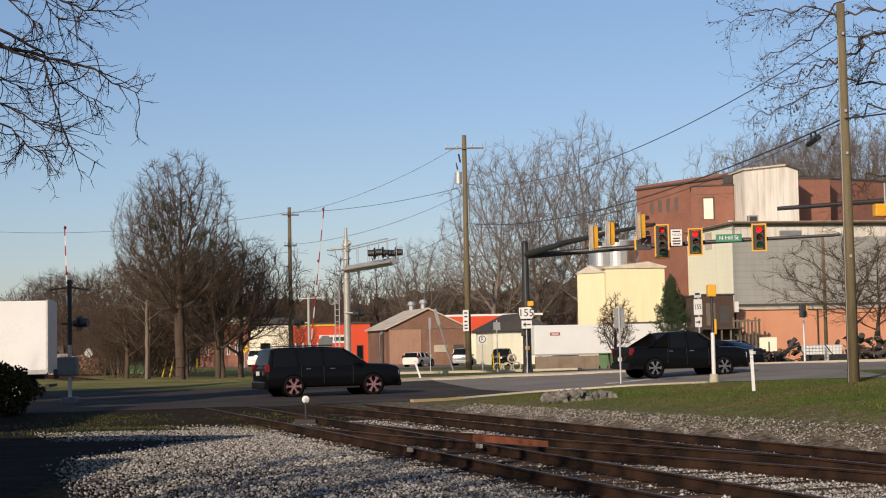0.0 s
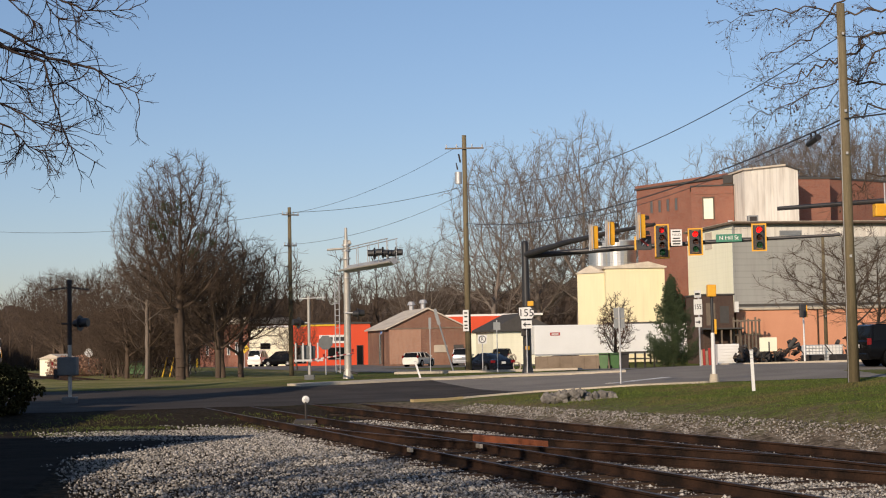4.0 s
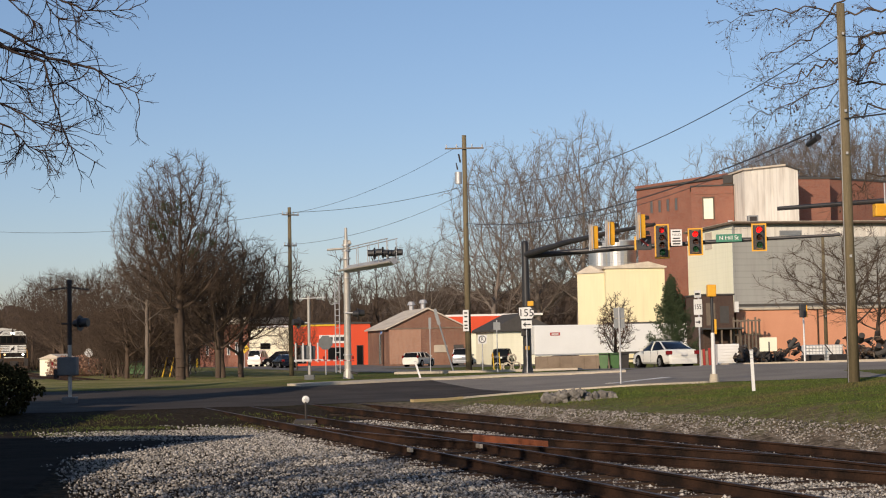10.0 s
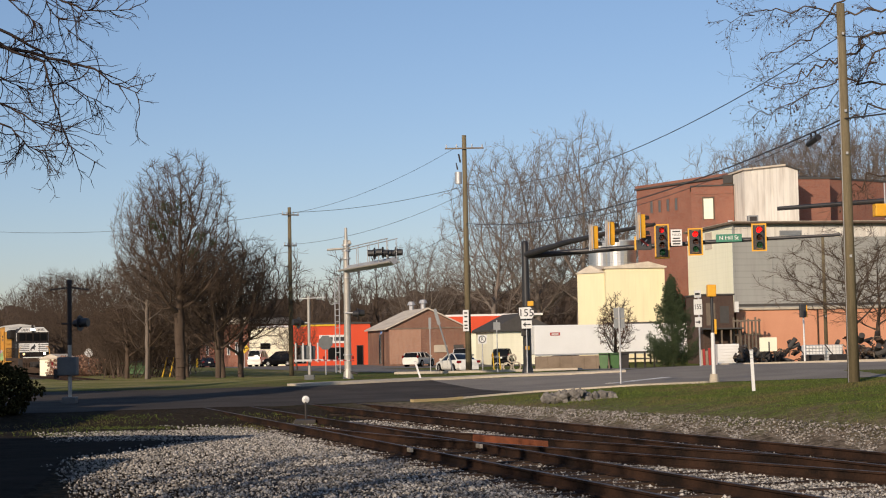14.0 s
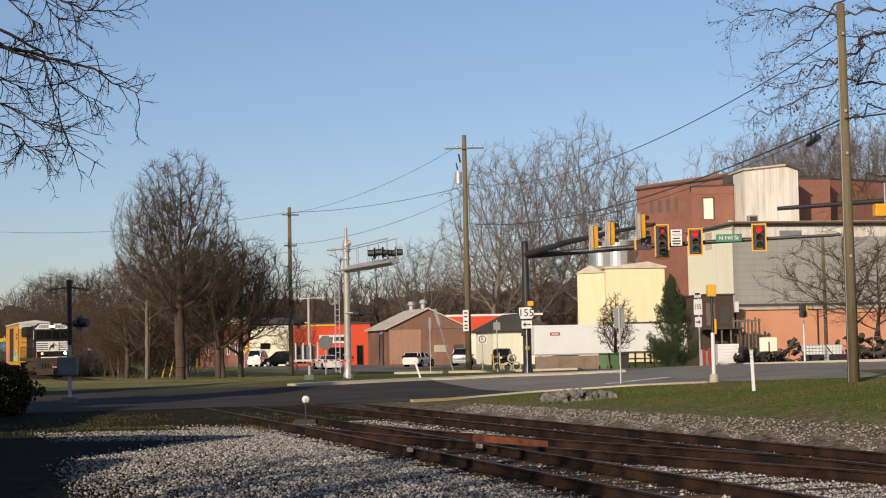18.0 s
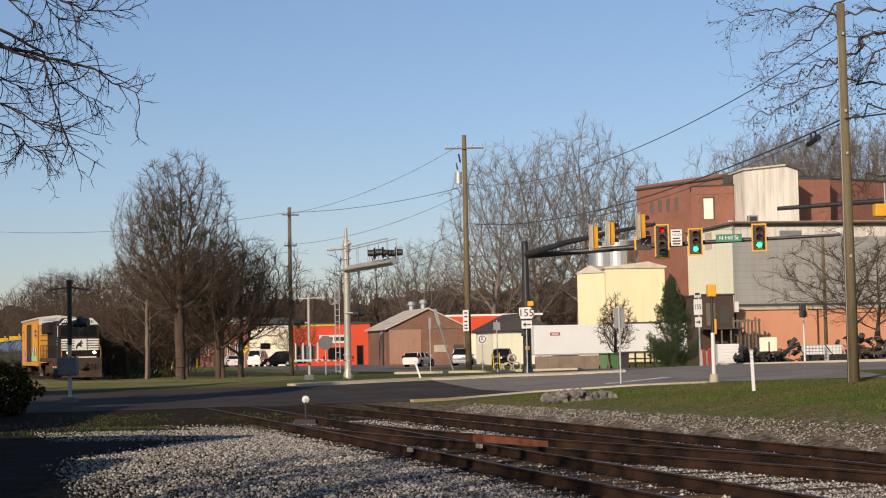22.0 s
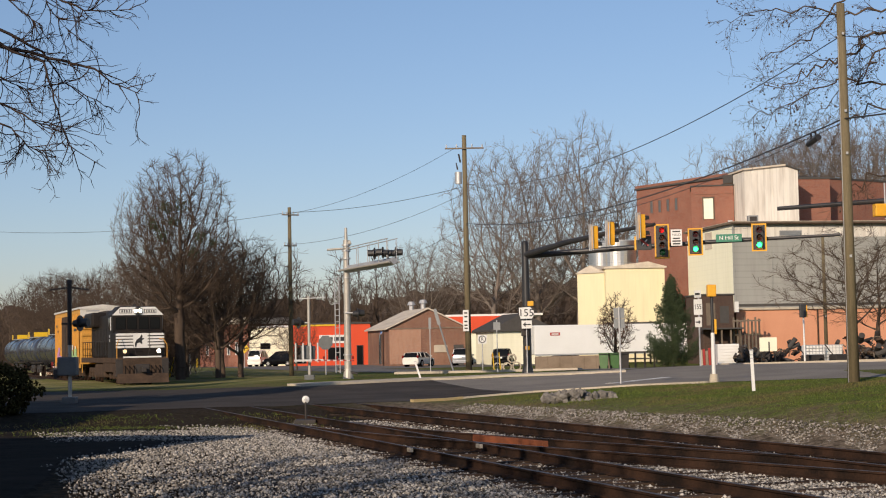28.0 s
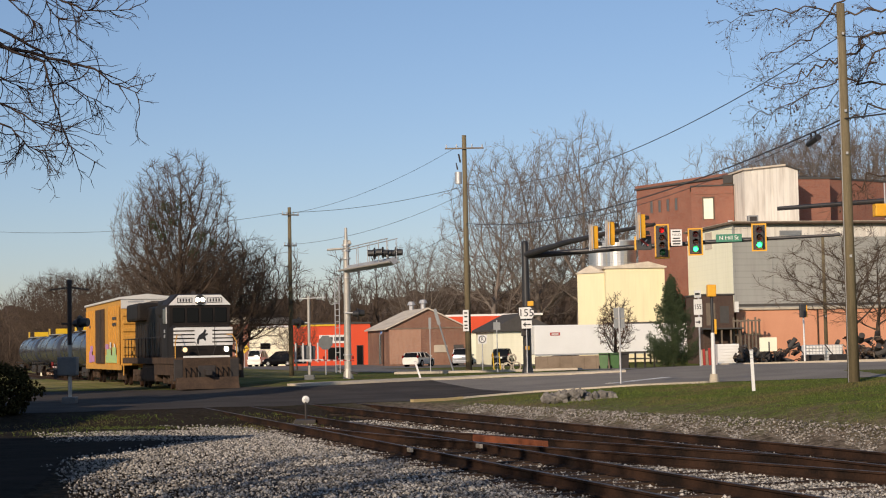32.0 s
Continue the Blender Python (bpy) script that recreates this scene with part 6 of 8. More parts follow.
def gate(name, x, y, top, length, towards, label, box_side=1):
    """A crossing gate: mast, mechanism, flashers, crossbuck, and an arm that turns on its pivot."""
    z = land_z(x, y)
    t = thing(name, pose(x, y, z), label, "crossing gate", "crossing gates")
    part("base", box(-0.25, 0.25, -0.25, 0.25, -0.1, 0.25, 0.03), M["sign_dark"], t)
    part("mast", cyl((0, 0, 0.2), (0, 0, top), 0.075, None, 12), M["alum"], t)
    # The case is given darker metal to carry the left gate's shade.
    part("mechanism", box(-0.42, 0.3, -0.28, 0.22, 1.05, 1.75, 0.06), M["sign_dark"], t, "grey gate mechanism case")
    part("counterweight", box(-0.55, -0.42, -0.3, 0.05, 0.95, 1.3, 0.02), M["dark"], t)
    a = math.degrees(math.atan2(towards[1], towards[0]))
    arm = new("gate_arm")
    arm.parent = t
    me = bmesh.new()
    n = 14
    for k in range(n):
        add_box(me, length * k / n, length * (k + 1) / n, -0.02, 0.02, -0.042 + 0.0014 * k, 0.042 - 0.0014 * k)
    am = mesh_of(me, "gate_arm")
    am.materials.append(M["white"])
    am.materials.append(M["red_paint"])
    for p in am.polygons:
        p.material_index = int(p.center.x / length * n) % 2
    bpy.data.objects.remove(arm)
    arm = part("gate_arm", am, None, t, "red and white striped gate arm")
    for f in (0.35, 0.65, 0.98):
        part("arm_lamp", cyl((length * f, 0, 0.06), (length * f, 0, 0.2), 0.05, None, 10), M["tail"], arm)
    return t, arm, a


gate_r, arm_r, arm_r_a = gate("crossing_gate", -7.05, 82.35, 4.35, 8.4, (2.75, -7.9), "silver crossing gate mast with striped arm by the road")
part("cross_arm", cyl((-0.5, 0, 4.2), (0.9, -0.2, 4.25), 0.03, None, 6), M["galv"], gate_r)
flasher(gate_r, -0.55, -0.1, 2.95, -60)
part("flasher_bar", cyl((-0.55, 0.1, 2.95), (0.05, 0, 2.95), 0.035, None, 8), M["galv"], gate_r)
for k in range(4):
    part("guard_bar", box(-0.7 + k * 0.38, -0.62 + k * 0.38, -0.5, -0.45, 0.9, 1.9, 0.01), M["galv"], gate_r)
part("guard_rail", box(-0.75, 0.75, -0.52, -0.44, 0.95, 1.05), M["galv"], gate_r)
gate_l, arm_l, arm_l_a = gate("crossing_gate", -14.1, 59.57, 4.5, 5.6, (-2.8, 7.5), "grey crossing gate mast with silver cabinet coloured dark for shade")
part("cross_arm", cyl((-0.75, 0, 4.28), (0.0, 0, 4.36), 0.032, None, 6), M["dark"], gate_l)
part("cross_arm", cyl((0.0, 0, 4.36), (0.75, 0, 4.26), 0.032, None, 6), M["dark"], gate_l)
part("mast_cap", cyl((0, 0, 4.5), (0, 0, 4.66), 0.12, 0.09, 12), M["dark"], gate_l)
part("mast_sleeve", cyl((0, 0, 2.2), (0, 0, 4.55), 0.085, None, 12), M["dark"], gate_l)
flasher(gate_l, 0.45, -0.1, 3.0, 75)
part("flasher_bar", cyl((-0.3, 0, 3.0), (0.65, 0, 3.0), 0.035, None, 8), M["dark"], gate_l)

sw = thing("switch_stand", pose(-3.85, 43.6, -0.2), "low switch stand with a white round target", "switch stand")
part("base", box(-0.3, 0.3, -0.35, 0.35, 0.0, 0.14, 0.03), M["dark"], sw)
part("spindle", cyl((0, 0, 0.1), (0, 0, 0.75), 0.035), M["dark"], sw)
tgt = bmesh.new()
bmesh.ops.create_uvsphere(tgt, u_segments=20, v_segments=12, radius=0.105)
bmesh.ops.transform(tgt, matrix=Matrix.Translation((0, 0, 0.68)) @ Matrix.Diagonal((1, 0.4, 1, 1)), verts=tgt.verts)
part("target", tgt, M["white"], sw, "white disc target", smooth=True)
part("target_band", cyl((0, -0.07, 0.68), (0, 0.05, 0.68), 0.04, None, 10), M["galv"], sw)
part("throw_rod", cyl((0, 0, 0.08), (1.6, -0.5, 0.03), 0.025, None, 6), M["dark"], sw)


# Two pale posts and two yellow cable guards on the lawn.
for x, y, h, mm in ((-24.2, 150.0, 4.4, M["concrete"]), (-24.8, 149.0, 5.0, M["pole"])):
    q = thing("lawn_post", pose(x, y, land_z(x, y)), "tall thin post at the edge of the lawn", "post", "lawn posts")
    part("shaft", cyl((0, 0, -0.2), (0, 0, h), 0.15, 0.12, 10), mm, q)
    part("cap", cyl((0, 0, h), (0, 0, h + 0.06), 0.15, 0.1, 10), M["galv"], q)
for x in (-23.2, -22.6):
    q = thing("cable_guard", pose(x, 130.0, land_z(x, 130), 0, 14, 0), "yellow plastic guard on a stay cable", "cable guard", "cable guards")
    part("tube", cyl((0, 0, 0), (0, 0, 1.7), 0.06, None, 8), M["yellow_sign"], q)
    part("cable", cyl((0, 0, 1.7), (0, 0, 4.5), 0.012, None, 5), M["galv"], q)


# ---- road vehicles (local x forward, wheels on z = 0) ----
def loft(stations, material, name, parent, label="", smooth=True):
    """A closed body through sections; each is x and a ring of (y, z)."""
    bm = bmesh.new()
    rows = [[bm.verts.new((x, y, z)) for y, z in ring] for x, ring in stations]
    n = len(rows[0])
    for a, b in zip(rows[:-1], rows[1:]):
        for k in range(n):
            bm.faces.new((a[k], a[(k + 1) % n], b[(k + 1) % n], b[k]))
    bm.faces.new(rows[0][::-1])
    bm.faces.new(rows[-1])
    bmesh.ops.recalc_face_normals(bm, faces=bm.faces)
    ob = part(name, bm, material, parent, label)
    if smooth:
        for p in ob.data.polygons:
            p.use_smooth = True
        ob.data.set_sharp_from_angle(angle=radians(38))
    return ob


def body_ring(w, z0, z1):
    h = z1 - z0
    half = [(w * 0.86, z0), (w * 0.97, z0 + h * 0.12), (w, z0 + h * 0.42), (w * 0.985, z0 + h * 0.72), (w * 0.93, z0 + h * 0.96), (w * 0.82, z1)]
    return half + [(-y, z) for y, z in half[::-1]]


def cabin_ring(wb, wt, z0, z1):
    h = z1 - z0
    half = [(wb, z0), (wb + (wt - wb) * 0.55, z0 + h * 0.6), (wt, z0 + h * 0.93), (wt * 0.86, z1)]
    return half + [(-y, z) for y, z in half[::-1]]


WHEELS = {}


def wheel(parent, x, y, r, rim_mat, width=0.25, spokes=6, share=0.66):
    """A wheel as a part that can turn: tyre, rim dish and spokes."""
    key = (r, rim_mat.name, width, spokes, share)
    if key not in WHEELS:
        ty = bmesh.new()
        prof = [(r * share, -width / 2), (r * 0.94, -width / 2), (r, -width * 0.38), (r, width * 0.38), (r * 0.94, width / 2), (r * share, width / 2)]
        rows = []
        for k in range(28):
            a = 2 * math.pi * k / 28
            rows.append([ty.verts.new((q * math.cos(a), w, q * math.sin(a))) for q, w in prof])
        for k in range(28):
            for j in range(len(prof)):
                ty.faces.new((rows[k][j], rows[k][(j + 1) % len(prof)], rows[(k + 1) % 28][(j + 1) % len(prof)], rows[(k + 1) % 28][j]))
        bmesh.ops.recalc_face_normals(ty, faces=ty.faces)
        rm = bmesh.new()
        add_cyl(rm, (0, -width * 0.5, 0), (0, width * 0.5, 0), r * 0.14, None, 12)
        for k in range(spokes):
            add_box(rm, 0.02, r * (share - 0.02), -width * 0.46, width * 0.46, -r * 0.085, r * 0.085, 0, pose(0, 0, 0, 0, k * 360 / spokes, 0))
            add_box(rm, r * (share - 0.16), r * (share - 0.02), -width * 0.44, width * 0.44, -r * 0.17, r * 0.17, 0, pose(0, 0, 0, 0, k * 360 / spokes, 0))
        bmesh.ops.create_cone(rm, cap_ends=False, segments=28, radius1=r * (share + 0.005), radius2=r * (share + 0.005), depth=width * 0.98, matrix=pose(0, 0, 0, 90))
        hub = bmesh.new()
        add_cyl(hub, (0, -width * 0.12, 0), (0, width * 0.12, 0), r * 0.62, None, 20)
        me = (mesh_of(ty, "tyre"), mesh_of(rm, "rim"), mesh_of(hub, "brake"))
        me[0].materials.append(M["rubber"])
        me[1].materials.append(rim_mat)
        me[2].materials.append(M["dark"])
        WHEELS[key] = me
    me = WHEELS[key]
    w = part("wheel", me[0], None, parent, m=pose(x, y, r))
    part("rim", me[1], None, w)
    part("brake_disc", me[2], None, w)
    return w


def vehicle(name, paint, label, category, L, W, z_low, hood, cabin, r, axles, rim, details):
    """hood: rows of x, z_top, half width (rear to front). cabin: rows of x, z_top, base half width, top half width."""
    t = thing(name, pose(0, 0, 0), label, category)
    loft([(x, body_ring(w, z_low + lo, z)) for x, z, w, lo in hood], paint, "body", t)
    cb = loft([(x, cabin_ring(wb, wt, zb, z)) for x, zb, z, wb, wt in cabin], M["glass"], "window_band", t, "dark tinted glass")
    top = max(z for _, _, z, _, _ in cabin)
    mid = [c for c in cabin if c[2] > top - 0.12]
    loft([(x, [(wt * 1.02, z - 0.09), (wt * 0.88, z + 0.012), (-wt * 0.88, z + 0.012), (-wt * 1.02, z - 0.09)]) for x, zb, z, wb, wt in mid], paint, "roof", t)
    for s in (-1, 1):
        for a, b in zip(details["pillars"][0::2], details["pillars"][1::2]):
            part("pillar", cyl((a[0], s * a[1], a[2]), (b[0], s * b[1], b[2]), 0.05, 0.045, 6), paint, t)
    ws = []
    for ax in axles:
        for s in (-1, 1):
            part("wheel_arch", cyl((ax, s * (W / 2 - 0.34), r * 1.02), (ax, s * (W / 2 + 0.004), r * 1.02), r * 1.14, None, 24), M["arch"], t)
            ws.append(wheel(t, ax, s * (W / 2 - 0.075), r, rim, share=details.get("rim_share", 0.66)))
    for s in (-1, 1):
        x, z, h, w = details["tail"]
        part("tail_light", box(x - 0.05, x + 0.14, s * (W / 2 - 0.1) - w, s * (W / 2 - 0.1) + w, z, z + h, 0.02), M["tail"], t)
        x, z, h = details["head"]
        part("headlight", box(x - 0.3, x, s * (W / 2 - 0.3) - 0.18, s * (W / 2 - 0.3) + 0.18, z, z + h, 0.03), M["head"], t)
        x, z = details["mirror"]
        part("mirror", box(x - 0.06, x + 0.08, s * (W / 2 + 0.12) - 0.1, s * (W / 2 + 0.12) + 0.1, z, z + 0.17, 0.03), paint, t)
        for x, z in details["handles"]:
            part("door_handle", box(x - 0.1, x + 0.1, s * (W / 2 - 0.01) - 0.02, s * (W / 2 - 0.01) + 0.02, z, z + 0.035, 0.008), M["chrome"] if details.get("shiny") else paint, t)
        for x0, x1, z in details["seams"]:
            part("door_seam", box(x0, x1, s * (W / 2 - 0.012) - 0.012, s * (W / 2 - 0.012) + 0.012, z, details["belt"]), M["black"], t)
    x0, x1 = details["bumpers"]
    part("bumper", box(x0 - 0.06, x0 + 0.2, -W / 2 + 0.12, W / 2 - 0.12, z_low, z_low + 0.3, 0.05), details.get("bumper_mat", paint), t)
    part("bumper", box(x1 - 0.2, x1 + 0.05, -W / 2 + 0.15, W / 2 - 0.15, z_low, z_low + 0.28, 0.05), details.get("bumper_mat", paint), t)
    part("number_plate", box(x0 - 0.075, x0 - 0.03, -0.16, 0.16, details["plate"], details["plate"] + 0.16), M["white"], t)
    part("grille", box(x1 - 0.1, x1 + 0.035, -0.5, 0.5, z_low + 0.32, z_low + 0.55, 0.02), M["black"], t)
    return t, ws


PINK = mat("red_alloy_rim", (0.42, 0.1, 0.12), (0.6, 0.4, 0.4), 0.3, 0.6, bump=0.0)
suv, suv_w = vehicle(
    "black_suv", M["car_black"], "long black sport utility vehicle with red alloy wheels", "car", 5.65, 2.02, 0.32,
    [(-2.8, 1.12, 0.9, 0.18), (-2.72, 1.2, 0.98, 0.02), (-2.3, 1.22, 1.01, 0), (0.9, 1.24, 1.01, 0), (1.3, 1.26, 1.01, 0), (2.3, 1.22, 0.99, 0), (2.68, 1.13, 0.94, 0.03), (2.82, 0.98, 0.84, 0.12)],
    [(-2.72, 1.17, 1.3, 0.92, 0.88), (-2.6, 1.17, 1.82, 0.93, 0.8), (-2.3, 1.17, 1.9, 0.94, 0.78), (-0.5, 1.17, 1.93, 0.94, 0.78), (0.35, 1.17, 1.88, 0.94, 0.76), (0.75, 1.17, 1.74, 0.94, 0.76), (1.45, 1.14, 1.24, 0.93, 0.86)],
    0.41, (-1.72, 1.6), PINK,
    dict(pillars=[(1.4, 0.9, 1.2), (0.4, 0.78, 1.84), (-0.45, 0.93, 1.2), (-0.5, 0.8, 1.86), (-1.5, 0.93, 1.2), (-1.55, 0.8, 1.86), (-2.6, 0.92, 1.2), (-2.5, 0.8, 1.8)], tail=(-2.8, 0.98, 0.3, 0.045),
         head=(2.76, 0.72, 0.22), mirror=(0.85, 1.22), handles=[(-0.1, 1.06), (-1.1, 1.06)], seams=[(-0.47, -0.455, 0.5), (0.75, 0.765, 0.5), (-1.4, -1.385, 0.7)], belt=1.18, bumpers=(-2.82, 2.82), plate=0.85, shiny=True, rim_share=0.78))
for s in (-1, 1):
    part("roof_rail", cyl((-2.2, s * 0.7, 1.97), (0.0, s * 0.7, 1.99), 0.025, None, 6), M["black"], suv)
    part("running_board", box(-1.2, 1.0, s * 0.98 - 0.07, s * 0.98 + 0.07, 0.3, 0.36, 0.01), M["black"], suv)

pickup, pickup_w = vehicle(
    "black_pickup", M["car_black"], "black crew cab pickup with bright alloy wheels and sail panels", "pickup truck", 5.62, 2.01, 0.34,
    [(-2.8, 1.2, 0.9, 0.2), (-2.72, 1.28, 0.98, 0.05), (-2.2, 1.28, 1.0, 0), (0.9, 1.26, 1.005, 0), (1.3, 1.27, 1.0, 0), (2.3, 1.23, 0.98, 0), (2.68, 1.14, 0.93, 0.03), (2.82, 0.98, 0.82, 0.12)],
    [(-1.05, 1.2, 1.5, 0.92, 0.82), (-0.95, 1.2, 1.88, 0.93, 0.78), (0.0, 1.2, 1.94, 0.94, 0.78), (0.5, 1.2, 1.86, 0.94, 0.76), (0.8, 1.18, 1.72, 0.94, 0.77), (1.42, 1.16, 1.26, 0.93, 0.86)],
    0.4, (-1.72, 1.58), M["chrome"],
    dict(pillars=[(1.38, 0.9, 1.24), (0.45, 0.78, 1.84), (-0.1, 0.93, 1.22), (-0.15, 0.8, 1.88), (-2.0, 0.95, 1.28), (-0.98, 0.8, 1.86), (-1.0, 0.93, 1.24), (-0.95, 0.8, 1.86)], tail=(-2.78, 0.95, 0.3, 0.05),
         head=(2.76, 0.74, 0.24), mirror=(0.85, 1.26), handles=[(0.05, 1.08), (-0.95, 1.08)], seams=[(-0.2, -0.185, 0.5), (0.85, 0.865, 0.5), (-1.1, -1.085, 0.6)], belt=1.2, bumpers=(-2.82, 2.82), plate=0.7, shiny=True, rim_share=0.74))
for s in (-1, 1):
    sp = bmesh.new()
    q = [sp.verts.new(c) for c in ((-1.0, s * 0.82, 1.86), (-1.0, s * 0.94, 1.27), (-2.0, s * 0.95, 1.28))]
    sp.faces.new(q)
    bmesh.ops.solidify(sp, geom=list(sp.faces), thickness=0.05)
    part("sail_panel", sp, M["rubber"], pickup, "grey plastic sail panel")
part("bed_cover", box(-2.68, -1.05, -0.88, 0.88, 1.25, 1.3, 0.02), M["rubber"], pickup)


def sedan(name, paint, label, group=""):
    t, w = vehicle(
        name, paint, label, "car", 4.9, 1.84, 0.2,
        [(-2.45, 0.78, 0.74, 0.22), (-2.4, 0.98, 0.84, 0.08), (-1.9, 1.02, 0.9, 0.0), (-1.0, 0.98, 0.92, 0), (0.9, 0.94, 0.92, 0), (1.5, 0.9, 0.9, 0), (2.1, 0.78, 0.86, 0.02), (2.4, 0.64, 0.72, 0.08), (2.46, 0.55, 0.6, 0.12)],
        [(-1.98, 0.96, 1.02, 0.78, 0.7), (-1.3, 0.95, 1.28, 0.82, 0.62), (-0.85, 0.94, 1.42, 0.84, 0.6), (-0.2, 0.93, 1.46, 0.84, 0.6), (0.3, 0.92, 1.42, 0.84, 0.6), (0.7, 0.92, 1.25, 0.84, 0.64), (1.4, 0.88, 0.92, 0.82, 0.74)],
        0.33, (-1.42, 1.4), M["sign_back"],
        dict(pillars=[(1.38, 0.8, 0.9), (0.35, 0.6, 1.41), (-0.2, 0.84, 0.95), (-0.22, 0.63, 1.42), (-1.85, 0.78, 0.98), (-0.9, 0.62, 1.4)], tail=(-2.42, 0.72, 0.2, 0.16),
             head=(2.36, 0.52, 0.18), mirror=(0.72, 0.92), handles=[(0.0, 0.84), (-0.95, 0.85)], seams=[(-0.25, -0.24, 0.35), (0.75, 0.76, 0.35), (-1.15, -1.14, 0.5)], belt=0.93, bumpers=(-2.47, 2.45), plate=0.66))
    if group:
        t["group"] = group
    return t, w


white_car, white_w = sedan("white_sedan", M["car_white"], "clean white four door sedan on the street")


dark_car, dark_w = sedan("dark_blue_sedan", M["car_blue"], "dark blue sedan driving down the side street")


def hatch(name, paint, label, m, tall=0.0):
    t, w = vehicle(
        name, paint, label, "car", 4.7, 1.86, 0.24,
        [(-2.35, 0.95, 0.8, 0.15), (-2.28, 1.05 + tall * 0.5, 0.9, 0.03), (-1.0, 1.02 + tall * 0.5, 0.93, 0), (1.0, 1.0 + tall * 0.4, 0.93, 0), (1.9, 0.92 + tall * 0.3, 0.9, 0), (2.3, 0.75, 0.78, 0.06), (2.38, 0.62, 0.65, 0.1)],
        [(-2.25, 1.0 + tall * 0.5, 1.1 + tall * 0.5, 0.84, 0.78), (-2.0, 1.0, 1.58 + tall, 0.85, 0.68), (-0.4, 1.0, 1.66 + tall, 0.86, 0.68), (0.4, 1.0, 1.6 + tall, 0.86, 0.68), (0.75, 0.98, 1.42 + tall, 0.85, 0.7), (1.35, 0.95, 1.02 + tall * 0.4, 0.84, 0.76)],
        0.35, (-1.4, 1.4), M["galv"],
        dict(pillars=[(1.3, 0.82, 1.0), (0.42, 0.68, 1.58 + tall), (-0.3, 0.85, 1.0), (-0.32, 0.7, 1.6 + tall), (-1.4, 0.85, 1.0), (-1.4, 0.7, 1.6 + tall), (-2.2, 0.84, 1.05), (-2.0, 0.7, 1.55 + tall)], tail=(-2.32, 0.9, 0.3, 0.08),
             head=(2.3, 0.6, 0.2), mirror=(0.75, 1.0), handles=[(0, 0.9), (-1, 0.9)], seams=[(-0.32, -0.31, 0.4), (0.7, 0.71, 0.4)], belt=1.0, bumpers=(-2.37, 2.38), plate=0.75))
    t["group"] = "parked cars"
    t.matrix_basis = m
    return t


for nm, x, y, turn, paint, lab, tall in (("parked_sedan", -2.75, 166.0, 68, M["car_white"], "white car parked before the brick workshop", -0.14),
                                          ("parked_suv", 1.85, 168.0, 84, M["car_silver"], "grey sport utility vehicle parked by the workshop", 0.15),
                                          ("parked_suv", -20.3, 197.0, 155, M["car_black"], "dark parked sport utility vehicle by the white building", 0.2),
                                          ("parked_van", -23.5, 200.5, 80, M["car_white"], "white parked van beside the bare tree", 0.4),
                                          ("parked_suv", -36.5, 196.0, 40, M["car_black"], "dark car parked under the trees", 0.1)):
    hatch(nm, paint, lab, pose(x, y, land_z(x, y) + 0.015, 0, 0, turn), tall)
hatch("parked_pickup", M["car_black"], "dark vehicle parked beside the white shed", pose(5.9, 162.0, land_z(5.9, 162.0), 0, 0, 82), 0.1)

# The lorry that leaves at the start: a plain white van trailer behind a white cab.
lorry = thing("white_lorry", pose(0, 0, 0), "white box trailer lorry with plain sides", "truck")
part("trailer_box", box(-13.6, 0, -1.29, 1.29, 1.2, 4.05, 0.04), M["trailer_white"], lorry)
part("rear_frame", box(0.0, 0.07, -1.31, 1.31, 1.1, 4.08, 0.02), M["galv"], lorry)
part("bottom_rail", box(-13.6, 0, -1.3, -1.27, 1.05, 1.22), M["galv"], lorry)
part("marker_bar", box(-2.1, -1.5, -1.305, -1.292, 1.42, 1.5), M["black"], lorry)
part("bumper", box(-0.1, 0.08, -1.2, 1.2, 0.5, 0.62), M["dark"], lorry)
for x in (-1.2, -2.5, -12.0):
    for s in (-1, 1):
        wheel(lorry, x, s * 1.08, 0.5, M["galv"], 0.5, 8)
part("chassis", box(-13.4, -0.2, -0.5, 0.5, 0.85, 1.15), M["dark"], lorry)
part("cab", box(-16.6, -14.3, -1.2, 1.2, 0.7, 3.5, 0.15), M["car_white"], lorry)
part("cab_window", box(-16.63, -16.3, -1.0, 1.0, 2.2, 3.1, 0.03), M["glass"], lorry)
for s in (-1, 1):
    wheel(lorry, -15.8, s * 1.05, 0.5, M["galv"], 0.35, 8)

van = thing("parked_trailer", pose(8.6, 151.0, land_z(8.6, 151) + 0.0, 0, 0, 14), "long white parked box trailer with red mark", "trailer")
part("box_body", box(0, 15.6, 0, 2.6, 1.15, 3.95, 0.04), M["trailer_white"], van)
part("rear_door", box(-0.05, -0.002, 0.1, 1.28, 1.2, 3.85, 0.01), M["white"], van)
part("rear_door", box(-0.05, -0.002, 1.32, 2.5, 1.2, 3.85, 0.01), M["white"], van)
for y in (0.35, 1.0, 1.6, 2.25):
    part("lock_rod", cyl((-0.08, y, 1.25), (-0.08, y, 3.8), 0.02, None, 6), M["galv"], van)
part("bottom_rail", box(0, 15.6, -0.02, 0.0, 1.05, 1.2), M["galv"], van)
part("mark", box(1.5, 2.5, -0.012, -0.003, 2.95, 3.25), M["red_paint"], van)
part("mark_inner", box(1.65, 2.35, -0.018, -0.0125, 3.04, 3.16), M["white"], van)
for x in (1.2, 2.5):
    for y in (0.2, 2.4):
        wheel(van, x, y, 0.5, M["galv"], 0.4, 8)
